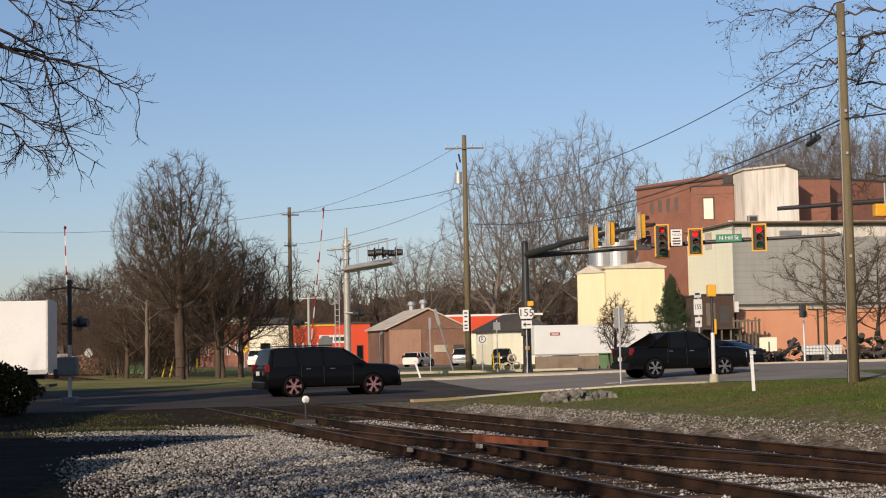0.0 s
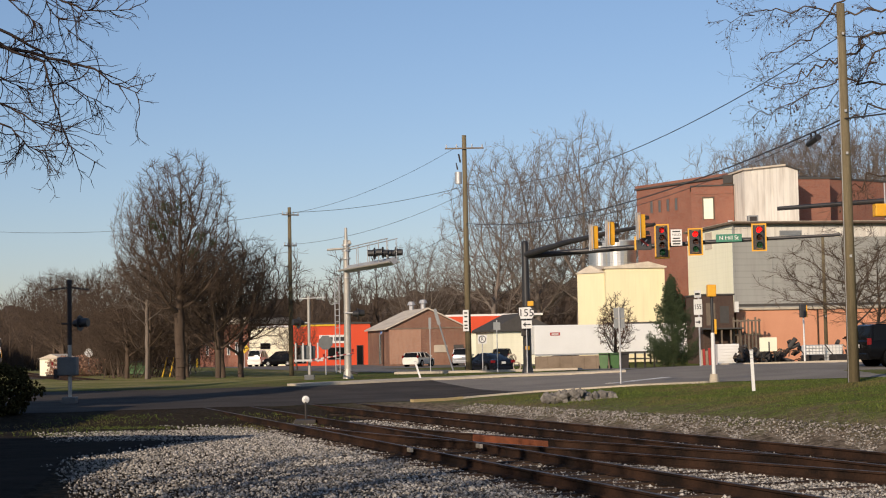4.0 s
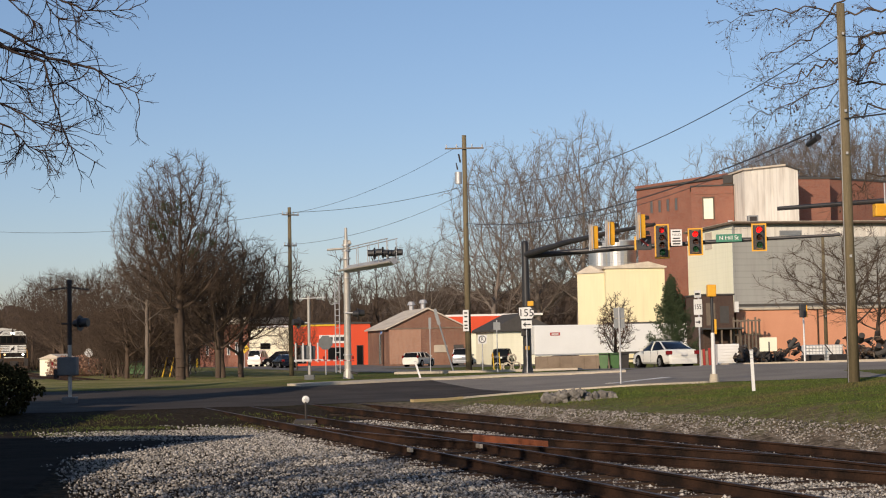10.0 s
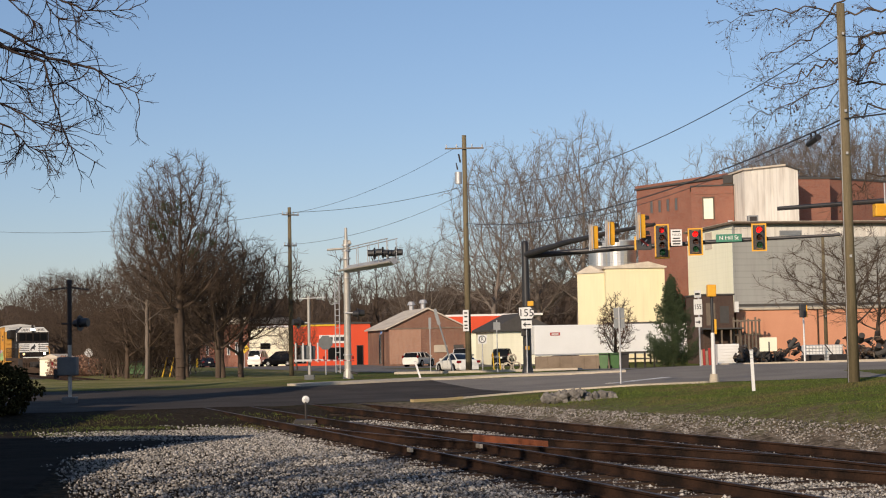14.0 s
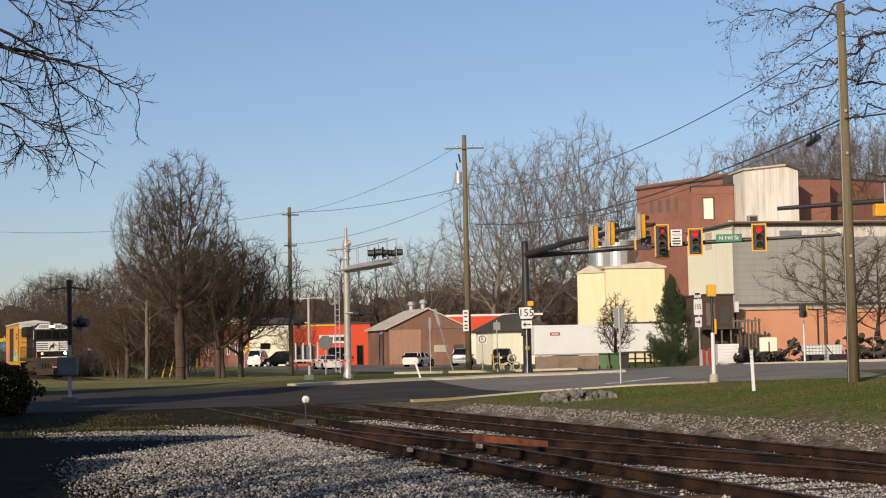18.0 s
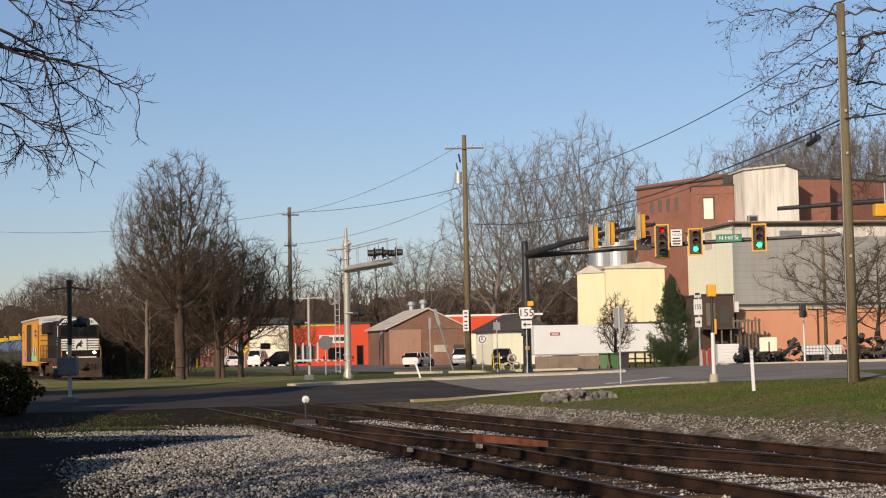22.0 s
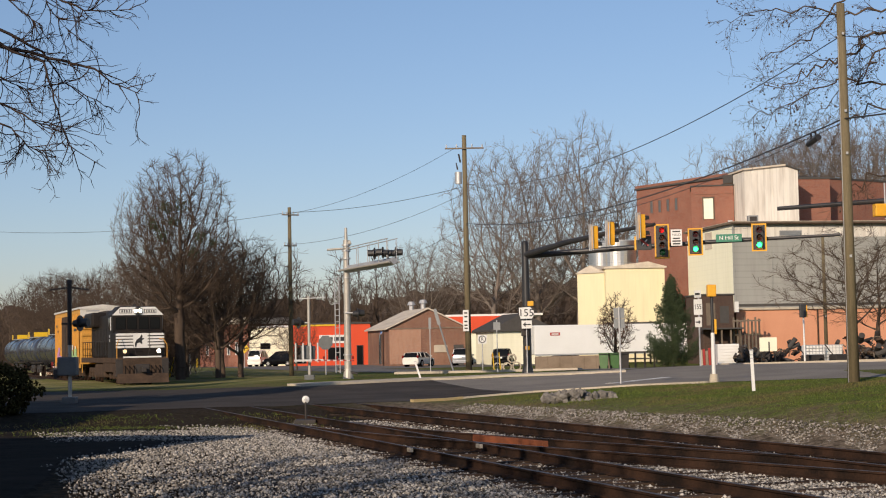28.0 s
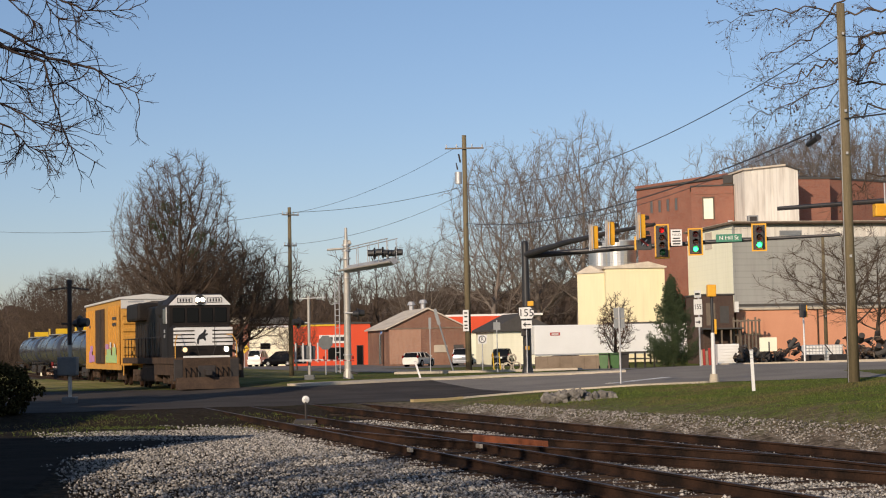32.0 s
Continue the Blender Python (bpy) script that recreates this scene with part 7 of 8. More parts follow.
for y in (0.5, 2.1):
    part("landing_leg", box(12.4, 12.55, y - 0.07, y + 0.07, 0.0, 1.15), M["dark"], van)


# ---- the train (local x forward along the track, z from the rail heads) ----
LAMP = glow("lit_headlamp", (1.0, 0.82, 0.5), 40.0)
DIM_LAMP = glow("dim_headlamp", (1.0, 0.7, 0.35), 1.2)


def bogie(t, x, axles, gap, r, frame_mat=None):
    frame_mat = frame_mat or M["grime"]
    span = gap * (axles - 1)
    for s in (-1, 1):
        sf = bmesh.new()
        add_box(sf, x - span / 2 - 0.6, x + span / 2 + 0.6, s * 1.08 - 0.09, s * 1.08 + 0.09, 0.62, 0.95, 0.03)
        for k in range(axles):
            ax = x - span / 2 + k * gap
            add_box(sf, ax - 0.22, ax + 0.22, s * 1.12 - 0.1, s * 1.12 + 0.1, 0.32, 0.72, 0.03)
        part("bogie_frame", sf, frame_mat, t)
    for k in range(axles):
        ax = x - span / 2 + k * gap
        for s in (-1, 1):
            part("train_wheel", cyl((ax, s * 0.7, r), (ax, s * 0.84, r), r, r * 0.97, 24), M["rail"], t)
        part("axle", cyl((ax, -0.8, r), (ax, 0.8, r), 0.09), M["dark"], t)


def coupler(t, x, d):
    part("coupler", box(min(x, x + d * 0.75), max(x, x + d * 0.75), -0.14, 0.14, 0.74, 1.02, 0.04), M["dark"], t)


loco = thing("locomotive", pose(0, 0, 0), "black diesel locomotive with white striped nose and lit headlights", "locomotive")
part("underframe", box(-20.9, -0.55, -1.5, 1.5, 1.28, 1.6, 0.03), M["grime"], loco)
part("end_plate", box(-0.6, -0.4, -1.5, 1.5, 0.6, 1.56, 0.03), M["grime"], loco, "grimy brown front plate")
part("step_well", box(-0.62, -0.37, -1.52, -1.12, 0.5, 1.5, 0.02), M["dark"], loco)
part("step_well", box(-0.62, -0.37, 1.12, 1.52, 0.5, 1.5, 0.02), M["dark"], loco)
part("coupler_pocket", box(-0.5, -0.33, -0.42, 0.42, 0.62, 1.2, 0.05), M["dark"], loco)
part("plough", prism([(-0.5, 0.12), (0.22, 0.12), (0.05, 0.4), (-0.08, 0.66), (-0.5, 0.66)], -1.45, 1.45), M["grime"], loco, "dusty brown snow plough")
part("sill_stripe", box(-0.4, -0.36, -1.1, 1.1, 1.57, 1.66, 0.01), M["white"], loco)
coupler(loco, -0.3, 1)
for y in (-1.0, -0.75, -0.5, 0.5, 0.75, 1.0):
    part("brake_hose", tube([(-0.38, y, 1.1), (-0.12, y, 0.95), (-0.12, y, 0.5)], 0.03, 0.025, 6), M["rubber"], loco)
nose_ring = lambda w, z1: [(w, 1.6), (w, z1 - 0.15), (w - 0.15, z1), (-w + 0.15, z1), (-w, z1 - 0.15), (-w, 1.6)]
loft([(-4.9, nose_ring(1.5, 3.15)), (-2.6, nose_ring(1.48, 3.15)), (-1.5, nose_ring(1.42, 3.1)), (-1.28, nose_ring(1.3, 2.95))], M["loco_black"], "nose", loco, smooth=False)
# A white nose panel with thin black lines on both sides of the emblem.
part("nose_panel", box(-1.32, -1.27, -1.34, 1.34, 2.14, 3.0, 0.01), M["white"], loco, "white painted nose panel")
for z in (2.3, 2.48, 2.66, 2.84):
    for y0, y1 in ((-1.345, -0.42), (0.42, 1.345)):
        part("nose_line", box(-1.275, -1.262, y0, y1, z - 0.03, z + 0.03), M["loco_black"], loco)
for s in (-1, 1):
    part("side_panel", box(-1.62, -1.3, s * 1.37 - 0.03, s * 1.37 + 0.03, 2.14, 2.98), M["white"], loco)
    for z in (2.3, 2.48, 2.66, 2.84):
        part("side_line", box(-1.63, -1.29, s * 1.37 - 0.036, s * 1.37 + 0.036, z - 0.03, z + 0.03), M["loco_black"], loco)
part("nose_door_seam", box(-1.268, -1.258, 0.52, 0.55, 2.1, 3.0), M["loco_black"], loco)
em = prism([(-0.3, 2.2), (-0.24, 2.2), (-0.2, 2.42), (-0.02, 2.46), (0.06, 2.36), (0.12, 2.38), (0.08, 2.58), (0.22, 2.66), (0.2, 2.72), (0.08, 2.7), (0.14, 2.84), (0.06, 2.92), (-0.02, 2.76), (-0.22, 2.62), (-0.32, 2.4)], -0.004, 0.004)
bmesh.ops.transform(em, matrix=pose(-1.258, 0, 0, 0, 0, 90), verts=em.verts)
part("emblem", em, M["black"], loco, "plain black emblem shape")
cab_ring = lambda w, z1: [(w, 3.0), (w, z1 - 0.5), (w - 0.45, z1), (-w + 0.45, z1), (-w, z1 - 0.5), (-w, 3.0)]
loft([(-4.9, [(1.5, 1.6)] + cab_ring(1.5, 4.62) + [(-1.5, 1.6)]), (-2.75, [(1.5, 1.6)] + cab_ring(1.5, 4.62) + [(-1.5, 1.6)]), (-2.35, [(1.45, 1.6)] + cab_ring(1.45, 4.55) + [(-1.45, 1.6)])], M["loco_black"], "cab", loco, smooth=False)
part("brow", prism([(-1.5, 4.08), (1.5, 4.08), (1.02, 4.56), (-1.02, 4.56)], -0.02, 0.02), M["white"], loco, "white cab brow panel", m=pose(-2.31, 0, 0, 0, 0, 90))
for y0, y1 in ((-1.3, -0.72), (-0.62, -0.06), (0.06, 0.62), (0.72, 1.3)):
    part("windscreen", box(-2.36, -2.32, y0, y1, 3.25, 3.95, 0.03), M["glass"], loco)
for s in (-1, 1):
    part("side_window", box(-4.2, -3.0, s * 1.5 - 0.02, s * 1.5 + 0.02, 3.2, 3.95, 0.02), M["glass"], loco)
    part("side_window_frame", box(-3.02, -2.9, s * 1.52 - 0.015, s * 1.52 + 0.015, 3.2, 4.0), M["white"], loco)
    nb = part("number_board", box(-2.3, -2.265, s * 0.72 - 0.36, s * 0.72 + 0.36, 4.19, 4.43, 0.01), M["black"], loco, "black framed number board")
    part("board_face", box(-2.28, -2.256, s * 0.72 - 0.32, s * 0.72 + 0.32, 4.22, 4.4), M["white"], nb)
    for k in range(4):
        part("digit_bar", box(-2.258, -2.248, s * 0.72 - 0.25 + k * 0.14, s * 0.72 - 0.17 + k * 0.14, 4.24, 4.38), M["black"], nb)
hl = part("headlight_case", cyl((-2.32, 0, 4.32), (-2.2, 0, 4.32), 0.25, None, 18), M["black"], loco)
for y in (-0.12, 0.12):
    part("headlight", cyl((-2.2, y, 4.32), (-2.185, y, 4.32), 0.1, None, 16), LAMP, hl)
for y, lampm in ((-0.98, LAMP), (0.98, DIM_LAMP)):
    d = part("ditch_light", cyl((-0.75, -y, 1.95), (-0.6, -y, 1.95), 0.16, None, 16), M["black"], loco)
    part("lamp", cyl((-0.6, -y, 1.95), (-0.585, -y, 1.95), 0.11, None, 16), lampm, d)
part("long_hood", box(-19.6, -4.88, -0.95, 0.95, 1.6, 4.25, 0.12), M["loco_black"], loco)
part("dynamic_brake_hatch", box(-8.5, -5.2, -1.2, 1.2, 3.6, 4.45, 0.15), M["loco_black"], loco)
part("radiator_flare", box(-19.4, -14.5, -1.45, 1.45, 3.55, 4.5, 0.15), M["loco_black"], loco)
for x in (-15.6, -17.0, -18.4):
    part("radiator_fan", cyl((x, 0, 4.48), (x, 0, 4.62), 0.6, None, 20), M["dark"], loco)
part("exhaust", cyl((-10.8, 0, 4.2), (-10.8, 0, 4.6), 0.25, None, 12), M["dark"], loco)
part("horn", cyl((-6.0, 0.2, 4.45), (-5.6, 0.2, 4.75), 0.06, 0.12, 10), M["dark"], loco)
for k in range(16):
    for s in (-1, 1):
        part("hood_door", box(-5.2 - k * 0.88, -5.92 - k * 0.88, s * 0.955 - 0.012, s * 0.955 + 0.012, 1.75, 3.4), M["loco_black"], loco)
for z in (3.9, 3.72, 3.54, 3.36, 3.18):
    part("side_letter_bar", box(-6.9, -5.9, -0.985, -0.968, z - 0.05, z + 0.05), M["white"], loco)
for z in (2.62, 2.86):
    part("side_number_bar", box(-3.9, -3.5, -1.515, -1.503, z - 0.08, z + 0.08), M["galv"], loco)
part("air_filter_box", box(-6.9, -5.0, -1.3, 1.3, 1.6, 3.3, 0.08), M["loco_black"], loco)
part("fuel_tank", box(-13.6, -8.2, -1.35, 1.35, 0.35, 1.28, 0.2), M["grime"], loco)
for s in (-1, 1):
    part("side_skirt", box(-8.0, -0.7, s * 1.4 - 0.05, s * 1.4 + 0.05, 0.75, 1.3, 0.02), M["grime"], loco)
    for x in (-2.6, -4.3, -6.0):
        part("brake_cylinder", cyl((x - 0.5, s * 1.3, 0.95), (x + 0.4, s * 1.3, 0.9), 0.14, None, 10), M["grime"], loco)
    part("sand_box", box(-2.2, -1.2, s * 1.3 - 0.18, s * 1.3 + 0.18, 0.5, 1.1, 0.04), M["grime"], loco)
bogie(loco, -4.6, 3, 1.7, 0.51)
bogie(loco, -16.6, 3, 1.7, 0.51)
for s in (-1, 1):
    hr = part("handrail", tube([(-19.8, s * 1.48, 2.6), (-5.2, s * 1.48, 2.6)], 0.02, 0.02, 6), M["dark"], loco)
    for k in range(11):
        part("stanchion", cyl((-5.2 - k * 1.46, s * 1.48, 1.6), (-5.2 - k * 1.46, s * 1.48, 2.6), 0.02, None, 6), M["loco_black"], hr)
    part("front_handrail", tube([(-0.5, s * 1.45, 0.7), (-0.5, s * 1.45, 2.3), (-0.9, s * 1.3, 2.65), (-1.2, s * 1.1, 2.65)], 0.025, 0.025, 6), M["box_yellow"], loco, "yellow grab rail")
    part("front_handrail", tube([(-0.5, s * 1.45, 2.3), (-0.5, s * 0.5, 2.3), (-0.5, s * 0.3, 1.6)], 0.018, 0.018, 6), M["dark"], loco)
    for k in range(3):
        part("step", box(-1.2, -0.6, s * 1.38 - 0.14, s * 1.38 + 0.14, 0.45 + k * 0.36, 0.48 + k * 0.36), M["grime"], loco)
    part("rear_handrail", tube([(-20.8, s * 1.45, 0.6), (-20.8, s * 1.45, 2.5), (-19.9, s * 1.45, 2.5)], 0.03, 0.03, 6), M["box_yellow"], loco, "yellow grab rail")

loco.scale = (0.8, 1, 1)

boxcar = thing("boxcar", pose(0, 0, 0), "yellow ribbed boxcar with white end top and dark sliding door", "rail car")
part("body", box(-15.6, 0, -1.5, 1.5, 1.15, 4.98, 0.03), M["box_yellow"], boxcar)
part("roof", prism([(-1.6, 4.9), (1.6, 4.9), (1.6, 5.02), (0, 5.2), (-1.6, 5.02)], -15.7, 0.12), M["roof_white"], boxcar, "white galvanised roof", m=pose(0, 0, 0, 0, 0, -90) @ pose(0, 0, 0))
boxcar.children[-1].matrix_basis = pose(0, 0, 0, 0, 0, 90) @ pose(0, 0, 0, 0, 0, 180) @ pose(0, 0, 0)
part("end_top", prism([(-1.5, 4.38), (1.5, 4.38), (1.5, 4.97), (0, 5.12), (-1.5, 4.97)], -0.03, 0.03), M["roof_white"], boxcar, "white top of the car end", m=pose(0.03, 0, 0, 0, 0, 90))
for k in range(7):
    part("end_rib", box(0.0, 0.09, -1.4, 1.4, 1.3 + k * 0.44, 1.52 + k * 0.44, 0.04), M["box_yellow"], boxcar)
for s in (-1, 1):
    for k in list(range(0, 6)) + list(range(12, 18)):
        part("side_post", box(-0.3 - k * 0.87, -0.42 - k * 0.87, s * 1.53 - 0.035, s * 1.53 + 0.035, 1.2, 4.6), M["box_yellow"], boxcar)
    dd = part("sliding_door", box(-10.4, -6.6, s * 1.55 - 0.035, s * 1.55 + 0.035, 1.25, 4.55), M["grime"], boxcar, "dark rusty sliding door")
    part("door_bar", box(-8.0, -7.9, s * 1.6 - 0.02, s * 1.6 + 0.02, 1.25, 4.5), M["dark"], dd)
    part("side_sill", box(-15.5, -0.1, s * 1.5 - 0.05, s * 1.5 + 0.05, 0.9, 1.2), M["box_yellow"], boxcar)
    part("side_ladder", box(-0.5, -0.1, s * 1.58 - 0.02, s * 1.58 + 0.02, 1.2, 4.5), M["box_yellow"], boxcar)
PINKP, LIME = mat("pink_spray_paint", (0.6, 0.25, 0.4), (0.35, 0.2, 0.5), 0.7, scale=3), mat("lime_spray_paint", (0.55, 0.65, 0.1), (0.2, 0.45, 0.35), 0.7, scale=3)
for x0, x1, z0, z1, mm in ((-13.6, -12.2, 1.3, 2.0, PINKP), (-12.4, -11.0, 1.35, 1.75, PINKP), (-13.0, -11.8, 2.0, 2.35, PINKP), (-5.9, -1.2, 1.3, 1.75, LIME), (-5.4, -3.6, 1.75, 2.1, LIME), (-3.0, -1.6, 1.75, 2.2, LIME), (-5.9, -4.6, 2.1, 2.4, PINKP), (-4.1, -3.5, 2.15, 2.5, M["white"]), (-2.4, -1.9, 2.2, 2.4, M["white"])):
    part("spray_paint_patch", box(x0, x1, -1.572, -1.567, z0, z1), mm, boxcar, "plain spray paint patch")
for x, z, w in ((-14.2, 3.9, 0.6), (-3.0, 3.8, 1.4), (-3.0, 3.45, 1.4), (-13.4, 3.5, 0.5)):
    part("stencil_bar", box(x, x + w, -1.572, -1.567, z, z + 0.16), M["black"], boxcar)
for y in (-1.1, 0.2):
    part("end_stencil_bar", box(0.062, 0.068, y, y + 0.9, 4.72, 4.82), M["galv"], boxcar)
bogie(boxcar, -2.2, 2, 1.75, 0.46)
bogie(boxcar, -13.4, 2, 1.75, 0.46)
coupler(boxcar, -0.1, 1)
coupler(boxcar, -15.5, -1)
part("brake_gear", box(-9, -6, -0.4, 0.4, 0.5, 1.15, 0.05), M["dark"], boxcar)

tank_car = thing("tank_car", pose(0, 0, 0), "glossy black tank car with yellow placards", "rail car", "tank cars")
prof = [(-17.0, 0.25), (-16.85, 0.8), (-16.5, 1.15), (-16.0, 1.28), (-0.95, 1.28), (-0.45, 1.15), (-0.1, 0.8), (0.05, 0.25)]
tb = bmesh.new()
rows = []
for x, r in prof:
    rows.append([tb.verts.new((x, r * math.cos(2 * math.pi * k / 28), 2.2 + r * math.sin(2 * math.pi * k / 28))) for k in range(28)])
for a, b in zip(rows[:-1], rows[1:]):
    for k in range(28):
        tb.faces.new((a[k], a[(k + 1) % 28], b[(k + 1) % 28], b[k]))
tb.faces.new(rows[0][::-1])
tb.faces.new(rows[-1])
bmesh.ops.recalc_face_normals(tb, faces=tb.faces)
part("tank", tb, M["tank_black"], tank_car, smooth=True)
for x in (-3.2, -8.5, -13.8):
    part("tank_band", tubes_mesh("tank_band", [(x, 1.295 * math.cos(a / 10 * math.pi), 2.2 + 1.295 * math.sin(a / 10 * math.pi)) for a in range(20)],
                                 [(x, 1.295 * math.cos((a + 1) / 10 * math.pi), 2.2 + 1.295 * math.sin((a + 1) / 10 * math.pi)) for a in range(20)], [0.03] * 20, [0.03] * 20, 4), M["tank_black"], tank_car)
part("dome", cyl((-8.5, 0, 3.4), (-8.5, 0, 3.75), 0.45, None, 16), M["tank_black"], tank_car)
part("platform", box(-10.3, -6.7, -0.9, 0.9, 3.47, 3.53), M["galv"], tank_car)
for y in (-0.88, 0.88):
    part("platform_rail", tube([(-10.2, y, 3.53), (-10.2, y, 3.95), (-6.8, y, 3.95), (-6.8, y, 3.53)], 0.025, 0.025, 6), M["dark"], tank_car)
part("front_placard", box(-6.76, -6.7, -0.65, 0.65, 3.54, 3.96, 0.01), M["yellow_sign"], tank_car, "yellow placard")
part("placard", box(-9.6, -8.4, -0.93, -0.9, 3.5, 4.0), M["yellow_sign"], tank_car, "yellow placard")
part("end_sill", box(-17.4, 0.4, -0.35, 0.35, 0.95, 1.3, 0.03), M["dark"], tank_car)
for x in (-16.8, -0.2):
    part("end_platform", box(x - 0.4, x + 0.4, -1.45, 1.45, 1.1, 1.2), M["dark"], tank_car)
bogie(tank_car, -2.0, 2, 1.75, 0.46, M["dark"])
bogie(tank_car, -15.0, 2, 1.75, 0.46, M["dark"])
coupler(tank_car, 0.3, 1)
coupler(tank_car, -17.3, -1)
train = [(loco, 0.0), (boxcar, 17.3), (tank_car, 34.6)] + [(copy_thing(tank_car, pose(0, 0, 0)), 34.6 + 18.3 * k) for k in range(1, 3)]


# ---- hedges, evergreen, rocks, clutter ----
def leaf_cloud(name, pts, size, material, parent, seed):
    rs = np.random.RandomState(seed)
    me = lumps_mesh(name, pts, rs.uniform(size * 0.6, size * 1.3, len(pts)), seed, (1.0, 0.25, 1.0))
    return part(name, me, material, parent)


def shrub(name, x, y, rx, rz, n, size, material, label, seed, squash=1.0, category="shrub"):
    t = thing(name, pose(x, y, land_z(x, y)), label, category)
    rs = np.random.RandomState(seed)
    d = rs.normal(0, 1, (n, 3))
    d /= np.linalg.norm(d, axis=1, keepdims=True)
    bump_ = 1 + 0.16 * np.sin(d[:, 0] * 7 + seed) * np.cos(d[:, 2] * 6) + 0.1 * np.sin(d[:, 1] * 11)
    rad = rs.uniform(0.55, 1.0, n) ** 0.4 * bump_
    pts = d * rad[:, None] * np.array([rx, rx * squash, rz])
    pts[:, 2] = np.abs(pts[:, 2] + rz * 0.8)
    leaf_cloud("foliage", pts, size, material, t, seed)
    part("stem", tubes_mesh("stem", [(0, 0, -0.1)] * 7, [(rx * 0.5 * math.cos(k), rx * 0.5 * math.sin(k), rz * 1.1) for k in range(7)], [0.04] * 7, [0.015] * 7, 5), M["near_bark"], t)
    return t


shrub("round_hedge", -14.6, 49.8, 1.65, 0.95, 5200, 0.06, M["hedge"], "dense round clipped evergreen hedge in shade", 1)
shrub("low_hedge", -15.6, 46.5, 1.5, 0.5, 2400, 0.06, M["hedge"], "low dark evergreen hedge by the road", 2)
shrub("rusty_shrub", -35.0, 150.0, 2.6, 1.1, 3500, 0.08, M["pale_brick"], "rust brown leafless shrub mass", 5)
shrub("rusty_shrub", -31.6, 152.0, 1.6, 0.9, 1800, 0.1, M["grime"], "brown dry shrub under the trees", 6)
cd = thing("cedar_tree", pose(14.95, 104.0, land_z(15.0, 104)), "dark green bushy cedar tree beside the street", "tree")
n = 26000
rs = np.random.RandomState(8)
# Upswept sprays: each spray is a small plume of leaves about its own tip.
n_spray = 170
sh = rs.beta(1.0, 1.25, n_spray)
sa = rs.uniform(0, 2 * math.pi, n_spray)
sr = 2.15 * (1 - sh) ** 0.8 * rs.uniform(0.75, 1.1, n_spray) * np.minimum(1, 0.72 + sh * 2)
pick_ = rs.randint(0, n_spray, n)
along_ = rs.uniform(0.0, 1.0, n)
rad = sr[pick_] * (0.25 + 0.75 * along_)
wide_ = 0.16 * (1.1 - along_) + 0.03
hh = 0.1 + sh[pick_] * 5.3 + 0.75 * along_ ** 1.5
ang = sa[pick_]
cedar_pts = np.stack([rad * np.cos(ang), rad * np.sin(ang), hh], -1) + rs.normal(0, 1, (n, 3)) * wide_[:, None] * np.array([1, 1, 1.2])
leaf_cloud("foliage", cedar_pts, 0.04, M["cedar"], cd, 9)
part("trunk", cyl((0, 0, -0.1), (0, 0, 3.5), 0.12, 0.03, 8), M["bark"], cd)

# Tall evergreens out of view, added to shade the lawn edge and the road.
ev = thing("evergreen_tree", pose(-30, 57, land_z(-30, 57)), "unseen tall evergreen tree added to cast shade", "tree", "depot evergreens")
ne = 2600
eh = rs.beta(1.2, 1.5, ne)
ea = rs.uniform(0, 2 * math.pi, ne)
er = 3.1 * (1 - eh) ** 0.55 * rs.uniform(0.1, 1.1, ne) ** 0.5 * (0.8 + 0.25 * np.sin(ea * 3 + eh * 17))
leaf_cloud("foliage", np.stack([er * np.cos(ea), er * np.sin(ea), 3.0 + eh * 10.5], -1), 0.3, M["cedar"], ev, 15)
part("trunk", cyl((0, 0, -0.1), (0, 0, 9.0), 0.22, 0.06, 8), M["bark"], ev)
for sx, sy, turn in ((-25.5, 62, 40), (-35, 60, 80), (-27.0, 38.0, 200), (-40.0, 66.0, 20), (-22.5, 42.0, 120), (-19.5, 46.0, 300)):
    copy_thing(ev, pose(sx, sy, land_z(sx, sy), 0, 0, turn))

sap = bare_tree_meshes("sapling", crown_tree(91, 5.3, 0.2, 1.45, 800, 0.16, 0.22, 0.012, 0.32, 2, heart=0.62))
plant("young_tree", sap, 12.5, 116.0, 1.0, 0, M["near_bark"], "young bare tree with a few brown leaves")
lp = np.clip(RS.normal(0, 1, (1100, 3)), -1.7, 1.7) * np.array([0.62, 0.62, 0.75]) + np.array([0, 0, 3.2])
leaf = lumps_mesh("dry_leaves", lp, RS.uniform(0.02, 0.05, 1100), 12, (1, 0.3, 1))
leaf.materials.append(mat("russet_leaf", (0.2, 0.075, 0.035), (0.1, 0.045, 0.025), 0.85, scale=6.0, spec=0.1))
lv = new("dry_leaves", leaf)
lv.parent = scene.objects["young_tree"]

rk = thing("riprap_pile", pose(3.9, 46.5, land_z(3.9, 46.5)), "pile of pale broken rocks at the drain", "rock pile")
rock_me = []
for k in range(5):
    b = bmesh.new()
    bmesh.ops.create_icosphere(b, subdivisions=1, radius=0.125)
    for v in b.verts:
        v.co *= 1 + 0.8 * noise.noise(v.co * 9 + Vector((k * 3, 0, 0)))
        v.co.z *= 0.7
    me = mesh_of(b, "rock")
    me.materials.append(M["rock"])
    rock_me.append(me)
for k in range(150):
    x = rnd.uniform(-1.0, 1.0)
    part("rock", rock_me[k % 5], None, rk, m=pose(x, rnd.uniform(-0.5, 0.5), rnd.uniform(-0.05, 0.26) * (1 - abs(x) * 0.5), rnd.uniform(0, 90), rnd.uniform(0, 90), rnd.uniform(0, 360)))


